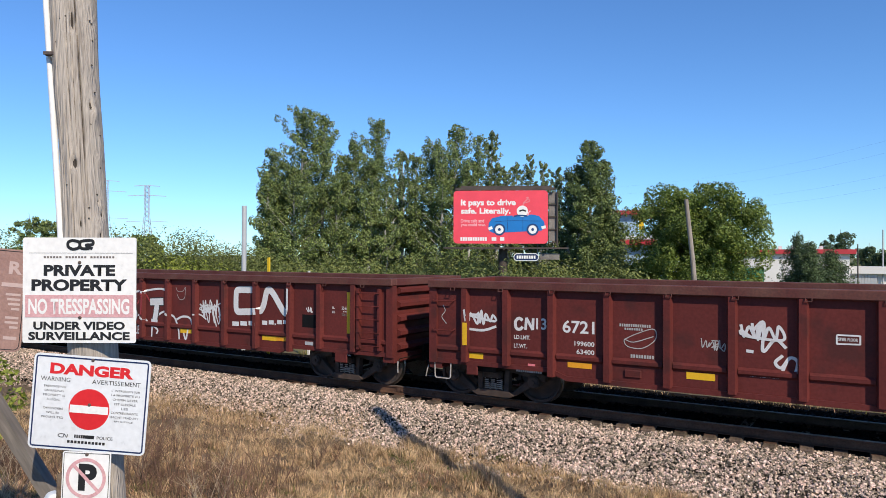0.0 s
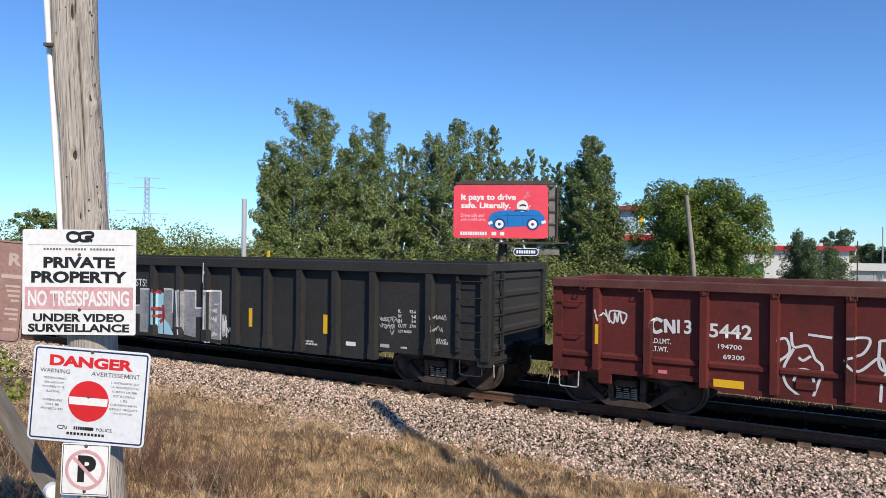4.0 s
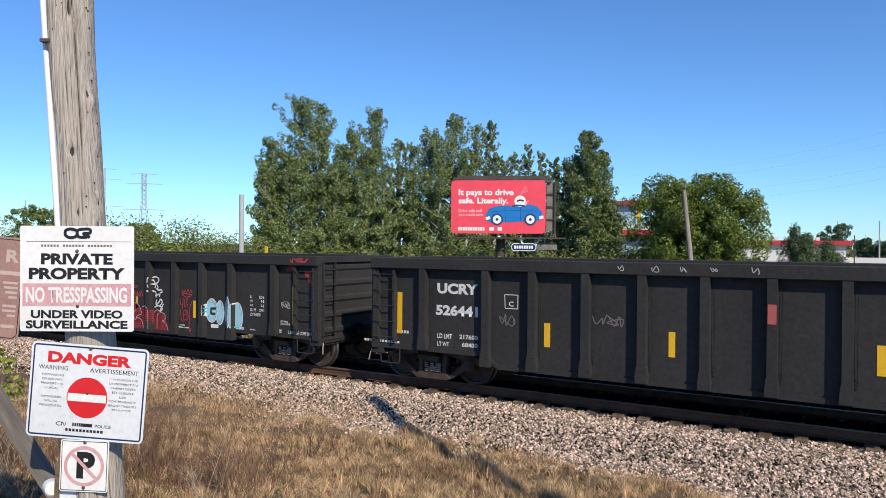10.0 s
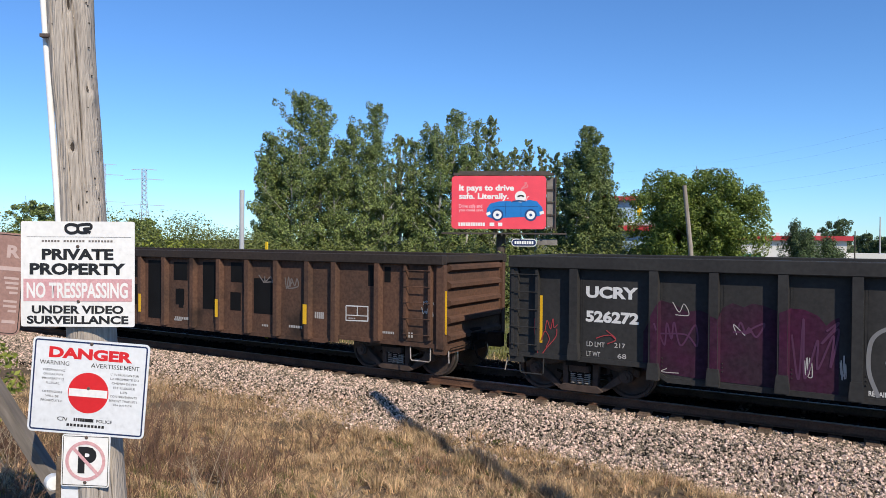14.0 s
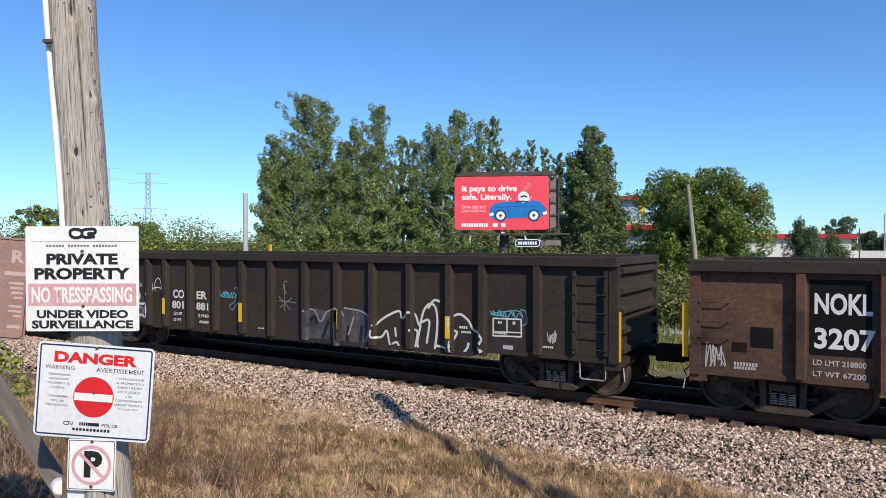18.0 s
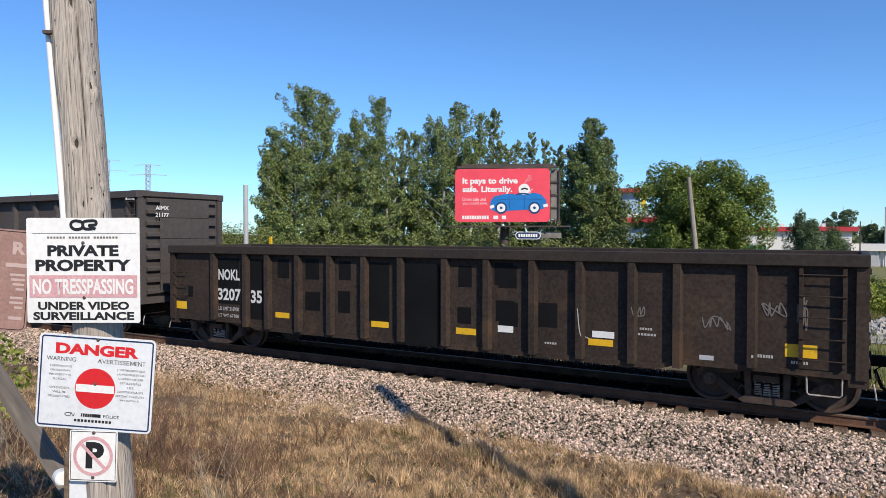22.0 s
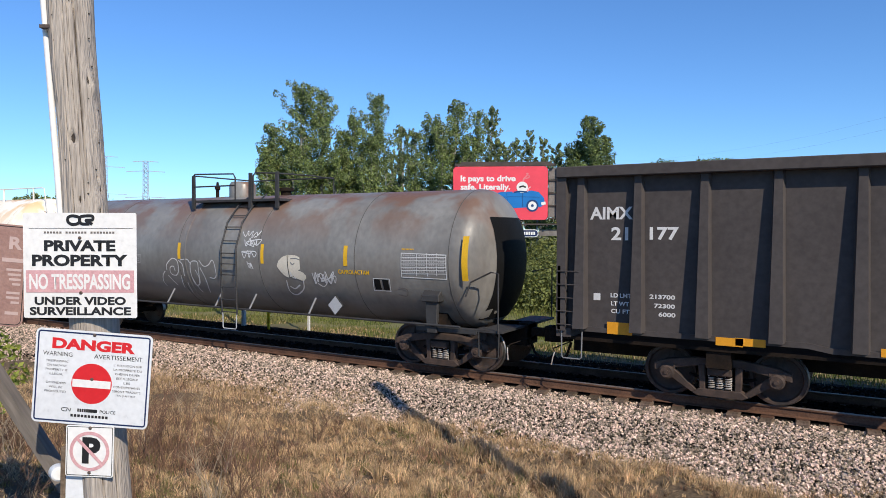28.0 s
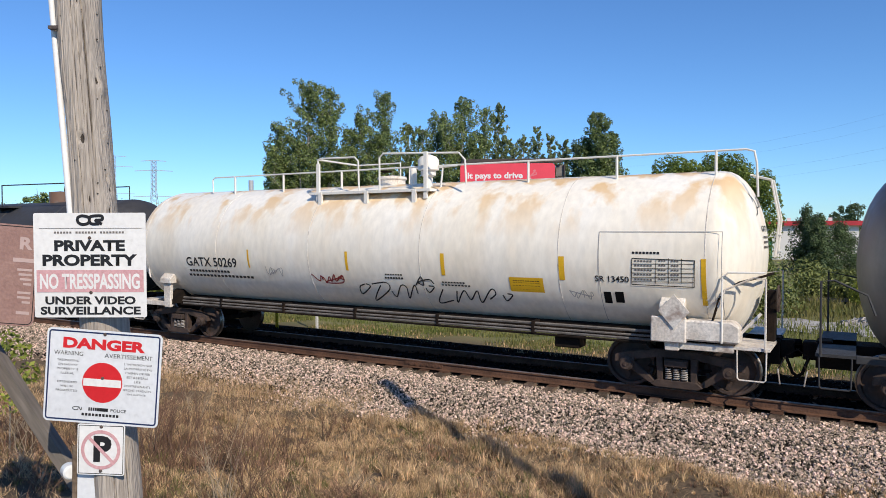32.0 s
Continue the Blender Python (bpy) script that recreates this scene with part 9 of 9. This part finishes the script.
co.tags(m_white, [[(13.32, 1.51), (13.92, 1.52), (13.93, 1.18), (13.32, 1.16), (13.32, 1.51)]], 0.03, 0, False, label="")
co.tags(m_white, [[(13.32, 1.24), (13.93, 1.26)], [(13.62, 1.52), (13.62, 1.26)]], 0.025, 0, False, label="")
bars(dashes(13.42, 13.52, 1.41, 1.46, 3) + dashes(13.74, 13.81, 1.41, 1.47, 2) + dashes(13.36, 13.63, 1.2, 1.23, 7) + dashes(14.36, 14.59, 1, 1.04, 6) + dashes(12.55, 12.75, 1.26, 1.31, 4) + dashes(12.59, 12.83, 1.17, 1.21, 5) + dashes(0.52, 0.88, 1.01, 1.07, 6) + dashes(6.92, 7.12, 0.9, 0.93, 5), 0, m_white, co.car, to=co.to, name='small_writing')
co.strips([(13.53, 13.75, 0.91, 0.99)], m_galv, "tag_holder")
co.squiggles(m_pale, [(14.45, 14.66, 1.05, 1.36, 9)], 0.02, label="")
nk_b.strips([(3.81, 4.18, 1.97, 2.44), (4.69, 5.1, 1.97, 2.45), (4.68, 5.13, 1.24, 1.68), (5.68, 6.02, 1.99, 2.42), (5.66, 6.0, 1.24, 1.74), (6.45, 7.07, 1.1, 2.41), (7.44, 8.35, 0.67, 2.41), (8.78, 9.09, 1.95, 2.39), (8.76, 9.08, 1.2, 1.54), (9.69, 10.08, 1.97, 2.42), (9.7, 10.11, 1.21, 1.69), (1.68, 2.53, 1.25, 2.42), (2.81, 3.32, 0.92, 2.41), (0.64, 0.82, 1.37, 1.66)], m_patch, "paint_patch")
nk_b.strips([(9.6, 10.0, 2.02, 2.47), (9.63, 10.04, 1.3, 1.72), (10.54, 10.92, 1.25, 1.72)], m_patch, "paint_patch")
nk_b.words([("NOKL", 1.78, 2.54, 1.86, 2.14), ("3207", 1.76, 2.58, 1.34, 1.65), ("35", 2.92, 3.3, 1.32, 1.64)], m_white, 0.03)
nk_b.words([("LD LMT 218900", 1.78, 2.5, 1.08, 1.18), ("LT WT 67100", 1.78, 2.5, 0.91, 1)], m_pale, 0.02)
nk_b.strips([(0.11, 0.58, 1.04, 1.24), (3.74, 4.18, 1.01, 1.14), (6.59, 7.05, 0.98, 1.11), (8.73, 9.19, 0.98, 1.11)], m_yel)
nk_b.strips([(11.53, 11.99, 0.98, 1.1), (14.79, 15.25, 1.06, 1.27)], m_yel)
nk_b.strips([(9.68, 10.01, 1.09, 1.22)], m_sign, "white_paint_patch")
nk_b.strips([(11.6, 12.01, 1.13, 1.25)], m_sign, "white_paint_patch")
bars(dashes(12.47, 12.7, 1.33, 1.37, 5) + dashes(12.44, 12.77, 1.23, 1.27, 6) + dashes(14.31, 14.63, 1.01, 1.06, 8) + dashes(14.88, 15.13, 0.95, 1, 7) + dashes(10.67, 10.92, 0.93, 0.97, 5), 0, m_pale, nk_b.car, to=nk_b.to, name='small_writing')
nk_b.squiggles(m_dim, [(12.36, 12.57, 1.57, 1.82, 6), (13.48, 14.02, 1.41, 1.65, 10), (14.45, 14.79, 1.7, 1.93, 8), (14.95, 15.11, 1.45, 2.04, 9)], 0.02, label="")
nk_b.strips([(13.48, 13.71, 0.89, 0.97)], m_galv, "tag_holder")
nk_b.tags(m_pale, [[(11.36, 1.66), (11.42, 1.19), (11.56, 1.09)]], 0.02, 0, True, label="")

# lettering on the tall car
ai.words([("AIMX", 0.6, 1.39, 3.27, 3.5), ("21", 1, 1.31, 2.89, 3.13), ("177", 1.69, 2.19, 2.9, 3.13), ("LD LMT", 1, 1.38, 1.84, 1.92), ("213700", 1.7, 2.14, 1.85, 1.93), ("LT WT", 1.01, 1.34, 1.69, 1.77), ("72300", 1.78, 2.14, 1.69, 1.77), ("CU FT", 1.01, 1.35, 1.55, 1.63), ("6000", 1.86, 2.15, 1.54, 1.62)], m_white, 0.03)
ai.strips([(0.95, 1.41, 1.17, 1.39), (3.13, 3.59, 1.14, 1.27)], m_orange)
ai.strips([(2.82, 3.25, 1.12, 1.26), (5.19, 5.55, 1.14, 1.27), (7.57, 7.99, 1.14, 1.28), (11.07, 11.54, 1.16, 1.3), (13.36, 13.82, 1.15, 1.28), (17.9, 18.36, 1.14, 1.39)], m_orange)
for width, strokes in ((0.21, [[(9.63, 3.49), (9.84, 2.90)], [(9.25, 2.62), (9.12, 2.06)], [(9.95, 2.62), (10.11, 2.06)]]),
                       (0.13, [[(9.49, 3.49), (9.38, 2.90)], [(9.42, 3.45), (9.76, 3.45)], [(9.42, 3.04), (9.74, 3.04)], [(9.66, 2.90), (9.99, 2.90)], [(9.26, 2.90), (9.44, 2.90)], [(8.97, 2.07), (9.33, 2.07)], [(9.92, 2.06), (10.30, 2.06)]]),
                       (0.12, [[(9.50, 2.91), (9.50, 2.52)]]), (0.06, [[(9.41, 2.89), (9.59, 2.89)], [(9.41, 2.54), (9.59, 2.54)], [(9.17, 2.64), (9.36, 2.64)], [(9.84, 2.64), (10.07, 2.64)]]),
                       (0.17, [[(9.30, 2.58), (9.51, 2.08)], [(9.51, 2.10), (9.90, 2.58)]])):
    ai.tags(m_white, strokes, width, 0.004, False, label="large white emblem stroke")
ai.tags(m_white, [[(0.68, 1.84), (0.81, 1.84)]], 0.13, 0, False, label="round white mark")
bars(dashes(17.89, 18.08, 1.87, 1.91, 5) + dashes(17.89, 18.11, 1.81, 1.84, 6) + dashes(17.89, 18.09, 1.74, 1.78, 5) + dashes(17.89, 18.13, 1.67, 1.71, 6) + dashes(17.89, 18.08, 1.61, 1.65, 5) + dashes(18.4, 18.62, 1.87, 1.9, 6) + dashes(18.17, 18.32, 1.67, 1.71, 4), 0, m_pale, ai.car, to=ai.to, name='small_writing')
ai.strips([(15.84, 16.07, 1.29, 1.36), (16.45, 16.53, 1.88, 1.96)], m_galv, "tag_holder")

# lettering and paint on the tank cars
ut.patch("reflector_strip", 1.16, 1.28, 2.03, 2.87, m_yel)
ut.patch("reflector_strip", 4.54, 4.64, 2.25, 2.69, m_yel)
ut.patch("reflector_strip", 6.77, 6.88, 2.29, 2.71, m_yel)
ut.patch("reflector_strip", 9.74, 9.84, 2.24, 2.71, m_yel)
ut.patch("reflector_strip", 12.26, 12.37, 2.25, 2.71, m_yel)
ut.patch("reflector_strip", 15.26, 15.4, 2.03, 2.94, m_yel)
ut.words([("UTLX 668938", 2.09, 4.23, 2.13, 2.4), ("CAPROLACTAM", 12.09, 12.95, 2.07, 2.17)], m_yel, 0.02)
ut.tags(m_white, [[(13.81, 2.57), (14.9, 2.55), (14.9, 2.05), (13.8, 2.06), (13.81, 2.57)]], 0.018, 0, False, label="")
ut.tags(m_white, [[(13.82, 2.48), (14.9, 2.5)], [(13.82, 2.41), (14.9, 2.43)], [(13.81, 2.34), (14.9, 2.37)], [(13.81, 2.27), (14.9, 2.3)], [(13.81, 2.2), (14.9, 2.23)], [(13.81, 2.13), (14.9, 2.16)], [(14.19, 2.57), (14.18, 2.09)], [(14.44, 2.58), (14.44, 2.1)], [(14.67, 2.58), (14.67, 2.11)]], 0.015, 0, False, label="")
bars(dashes(13.85, 14.16, 2.51, 2.54, 7) + dashes(14.24, 14.41, 2.51, 2.54, 3) + dashes(14.49, 14.64, 2.52, 2.55, 3) + dashes(14.71, 14.87, 2.53, 2.55, 3) + dashes(13.85, 14.16, 2.44, 2.47, 7) + dashes(14.24, 14.41, 2.45, 2.47, 3) + dashes(14.49, 14.64, 2.45, 2.48, 3) + dashes(14.71, 14.87, 2.46, 2.49, 3) + dashes(13.85, 14.16, 2.37, 2.4, 7) + dashes(14.24, 14.41, 2.38, 2.41, 3) + dashes(14.49, 14.64, 2.38, 2.41, 3) + dashes(14.71, 14.87, 2.39, 2.42, 3) + dashes(13.85, 14.16, 2.3, 2.33, 7) + dashes(14.24, 14.41, 2.31, 2.34, 3) + dashes(14.49, 14.64, 2.32, 2.35, 3) + dashes(14.71, 14.87, 2.32, 2.35, 3) + dashes(13.85, 14.16, 2.23, 2.26, 7) + dashes(14.24, 14.41, 2.24, 2.27, 3) + dashes(14.49, 14.64, 2.25, 2.28, 3) + dashes(14.71, 14.87, 2.26, 2.29, 3) + dashes(13.85, 14.16, 2.16, 2.19, 7) + dashes(14.24, 14.4, 2.17, 2.2, 3) + dashes(14.49, 14.64, 2.18, 2.21, 3) + dashes(14.71, 14.86, 2.19, 2.22, 3), 0, m_pale, ut.car, to=ut.to, name='small_writing')
bars(dashes(13.81, 14.12, 2.64, 2.67, 9), 0, m_yel, ut.car, to=ut.to, name='small_writing')
ut.patch("stencil_panel", 13.05, 13.21, 1.75, 1.99, m_patch)
ut.patch("stencil_panel", 13.27, 13.42, 1.75, 1.98, m_patch)
ut.tags(m_white, [[(13.04, 2.0), (13.47, 2.0), (13.44, 1.73), (13.0, 1.73), (13.04, 2.0)]], 0.018, 0, False, label="")
ut.tags(m_gr_white, [[(6.26, 1.97), (6.31, 2.13), (6.55, 2.29), (6.74, 2.22), (6.73, 1.98), (6.58, 1.84), (6.4, 1.88), (6.42, 2.04), (6.56, 2.08), (6.59, 1.95)], [(6.18, 1.94), (6.04, 1.82), (5.96, 1.65), (5.99, 1.51)], [(6.26, 1.83), (6.36, 1.7), (6.47, 1.56)], [(6.79, 2.25), (6.93, 2.12), (6.9, 1.83)], [(6.87, 2.26), (7.12, 2.28), (7.23, 2.18)], [(6.77, 1.85), (6.69, 1.5)], [(6.92, 1.66), (6.88, 1.37)], [(7.22, 2.13), (7.3, 2.23), (7.5, 2.22), (7.5, 2.01), (7.41, 1.68), (7.21, 1.6), (7.18, 1.87), (7.22, 2.13)]], 0.026, 0, True, label="white spray outline letters")
ut.tags(m_gr_white, [[(7.38, 2.01), (7.44, 1.81), (7.36, 1.64)], [(7.18, 1.8), (7.25, 1.53), (7.3, 1.4)], [(7.57, 2.27), (7.72, 2.12), (7.9, 2.15), (8.06, 2.28), (8.13, 2.16), (8.12, 1.91), (8.01, 1.81), (7.85, 1.83)], [(7.58, 2.08), (7.68, 1.76), (7.59, 1.41)], [(7.67, 1.85), (7.66, 1.62)]], 0.026, 0, True, label="white spray outline letters")
ut.squiggles(m_gr_white, [(9.06, 9.66, 2.85, 3.08, 9), (9.15, 9.75, 2.61, 2.85, 9), (9.09, 9.61, 2.32, 2.55, 7), (9.24, 9.51, 2.08, 2.32, 6), (11.26, 12.02, 1.82, 2.11, 13), (11.3, 11.95, 1.77, 2.16, 7)], 0.022, label="white spray tag")
ut.squiggles(m_pale, [(4.05, 4.75, 1.50, 1.80, 9)], 0.022, label="faint grey spray tag")
bars(dashes(2.10, 3.45, 2.0, 2.05, 14), 0, m_dim, ut.car, to=ut.to)
bars(dashes(2.35, 4.10, 1.80, 1.85, 16), 0, m_dim, ut.car, to=ut.to)
ut.words([("PLATE", 5.06, 5.22, 2.31, 2.35), ("C", 5.10, 5.17, 2.19, 2.27)], m_pale, 0.01)
ut.fill(m_gr_cream, [(10.26, 2.20), (10.32, 2.32), (10.45, 2.42), (10.62, 2.47), (10.85, 2.46), (11.02, 2.41), (11.10, 2.32), (11.11, 2.20), (10.98, 2.14)], [(10.26, 2.18), (10.34, 2.07), (10.46, 1.97), (10.58, 1.92), (10.66, 1.95), (10.72, 1.97), (10.78, 2.0), (10.86, 2.06), (10.94, 2.13)], 0.001, label="cream spray painted cap shape")
ut.fill(m_gr_cream, [(10.70, 2.06), (10.80, 2.10), (10.95, 2.10), (11.06, 2.06), (11.11, 2.0)], [(10.71, 1.98), (10.80, 1.92), (10.95, 1.87), (11.05, 1.87), (11.11, 1.93)], 0.003, label="cream spray painted peak")
ut.tags(m_gr_black, [[(10.605, 2.46), (10.61, 1.93)]], 0.02, 0.005, False)
ut.tags(m_gr_grey, [[(10.70, 2.38), (10.86, 2.39), (10.98, 2.36)], [(10.70, 2.30), (10.75, 2.24), (10.82, 2.28)]], 0.022, 0.005, True)
ut.tags(m_gr_white, [[(10.66, 2.06), (10.70, 1.95), (10.80, 1.92)]], 0.028, 0.006, True)
ut.tags(m_gr_white, [[(10.48, 1.86), (10.47, 1.58), (10.65, 1.51), (10.94, 1.67), (11.02, 1.89)], [(10.54, 1.71), (10.67, 1.66), (10.87, 1.76)]], 0.03, 0, True, label="")
ut.tags(m_dim, [[(13.67, 1.82), (13.87, 1.78), (13.82, 1.64), (13.62, 1.66)]], 0.02, 0, True, label="")
ut.tags(m_pale, [[(5.02, 2.37), (5.26, 2.37), (5.22, 2.14), (4.98, 2.14), (5.02, 2.37)]], 0.012, 0, False, label="")
# placard on the tank
ga.patch("reflector_strip", 4.7, 4.75, 2.08, 2.53, m_yel)
ga.patch("reflector_strip", 7.77, 7.84, 2.1, 2.53, m_yel)
ga.patch("reflector_strip", 10.27, 10.36, 2.07, 2.53, m_yel)
ga.patch("reflector_strip", 12.85, 12.96, 2.07, 2.52, m_yel)
ga.patch("reflector_strip", 15.39, 15.47, 1.71, 2.52, m_yel)
ga.patch("warning_label", 11.8, 12.51, 1.8, 2.09, m_yel)
bars(dashes(11.86, 12.45, 1.85, 1.93, 9) + dashes(11.88, 12.44, 1.98, 2.03, 11), 0, m_blackink, ga.car, to=ga.to, name='small_writing')
ga.words([("GATX 50269", 2.43, 4.3, 2.07, 2.31), ("SR 13450", 13.54, 14.16, 2.07, 2.18)], m_blackink, 0.015)
bars(dashes(2.48, 4, 1.92, 1.98, 13) + dashes(2.4, 4.8, 1.8, 1.86, 18) + dashes(10.24, 10.8, 1.91, 1.94, 8) + dashes(10.22, 10.92, 1.85, 1.88, 9) + dashes(8.82, 9.29, 2.03, 2.06, 7) + dashes(8.8, 9.3, 1.95, 1.99, 7) + dashes(14.23, 14.72, 2.59, 2.63, 8), 0, m_blackink, ga.car, to=ga.to, name='small_writing')
ga.tags(m_blackink, [[(14.23, 2.51), (15.29, 2.49), (15.27, 2.03), (14.21, 2.04), (14.23, 2.51)]], 0.014, 0, False, label="")
ga.tags(m_blackink, [[(14.23, 2.41), (15.29, 2.43)], [(14.23, 2.33), (15.28, 2.35)], [(14.22, 2.25), (15.28, 2.27)], [(14.22, 2.17), (15.28, 2.2)], [(14.21, 2.09), (15.28, 2.12)], [(14.65, 2.51), (14.63, 2.07)], [(14.86, 2.52), (14.85, 2.07)], [(15.08, 2.52), (15.07, 2.08)]], 0.01, 0, False, label="")
bars(dashes(14.27, 14.59, 2.45, 2.48, 6) + dashes(14.69, 14.82, 2.46, 2.49, 3) + dashes(14.9, 15.04, 2.46, 2.49, 3) + dashes(14.27, 14.59, 2.37, 2.4, 6) + dashes(14.69, 14.82, 2.38, 2.41, 3) + dashes(14.9, 15.04, 2.38, 2.41, 3) + dashes(14.27, 14.59, 2.29, 2.32, 6) + dashes(14.68, 14.82, 2.3, 2.33, 3) + dashes(14.9, 15.04, 2.3, 2.33, 3) + dashes(14.26, 14.58, 2.21, 2.24, 6) + dashes(14.68, 14.82, 2.22, 2.25, 3) + dashes(14.89, 15.04, 2.22, 2.25, 3) + dashes(14.26, 14.58, 2.12, 2.15, 6) + dashes(14.68, 14.81, 2.14, 2.17, 3) + dashes(14.89, 15.03, 2.14, 2.17, 3), 0, m_dim, ga.car, to=ga.to, name='small_writing')
ga.patch("stencil_panel", 13.67, 13.81, 1.66, 1.88, m_patch)
ga.patch("stencil_panel", 13.88, 14.04, 1.68, 1.89, m_patch)
ga.tags(m_gr_black, [[(8.19, 1.8), (8.03, 1.73), (8.02, 1.56), (8.33, 1.75), (8.23, 1.81)], [(8.39, 1.81), (8.79, 1.86), (8.84, 1.71), (8.44, 1.47), (8.3, 1.44), (8.63, 1.79)], [(8.87, 1.67), (8.95, 1.54), (9.18, 1.81), (9.31, 1.76), (9.28, 1.52), (9.53, 1.83), (9.55, 1.64)], [(9.57, 1.83), (9.74, 2.02), (9.77, 1.84), (9.65, 1.9), (9.93, 1.97), (10.04, 1.88)], [(9.8, 1.78), (9.86, 1.68), (10.02, 1.81), (9.89, 1.83)], [(10.22, 1.77), (10.01, 1.46), (10.39, 1.53)]], 0.028, 0, True, label="black marker scrawl")
ga.tags(m_gr_black, [[(10.55, 1.75), (10.47, 1.49), (10.72, 1.76), (10.82, 1.57), (11.03, 1.77), (11.06, 1.52), (11.36, 1.82), (11.44, 1.73), (11.27, 1.6)], [(11.59, 1.71), (11.65, 1.59), (11.81, 1.72), (11.7, 1.74)]], 0.028, 0, True, label="black marker scrawl")
ga.squiggles(m_gr_brick, [(6.72, 7.67, 1.8, 2.0, 12)], 0.028, label="dark red marker scrawl")
ga.squiggles(m_pale, [(13.0, 13.47, 1.7, 1.91, 9), (5.22, 5.84, 1.88, 2.16, 9)], 0.015, label="")


# ---- movement ----
def motions():
    """The train rolls to the right at an almost even pace; its wheels turn with it."""
    def run(t):
        a = (t - 16) / 10
        return 5.25155 * (t - 16) + 0.33478 * a * a - 0.07249 * a ** 3 + 0.08216 * a ** 4
    # each car, the place of its rear end half way through, and a small stretch that sets its true length
    starts = ((cn_a, 74.70, 1.0120), (cn_b, 57.37, 1.0135), (uc_a, 39.91, 1.0060), (uc_b, 22.32, 1.0068), (uc_c, 4.747, 1.0030), (nk_a, -12.95, 1.0170), (co, -30.157, 1.0085),
              (nk_b, -47.513, 1.0098), (ai, -68.358, 1.0080), (ut, -85.78, 1.0100), (ga, -103.0, 1.0100), (bt, -120.2, 1.0100))
    for g, x, stretch in starts:
        g.car.scale.x = stretch
        walk(g.car, [(t, pose(x + run(t), TRACK, 0)) for t in range(33)])
    steps = int((run(32) - run(0)) / WR / radians(72)) + 1
    turns = [32 * i / steps for i in range(steps + 1)]
    for w in wheelsets:
        x = w.location.x
        walk(w, [(t, pose(x, 0, WR, 0, math.degrees((run(t) - run(0)) / WR), 0)) for t in turns])


motions()
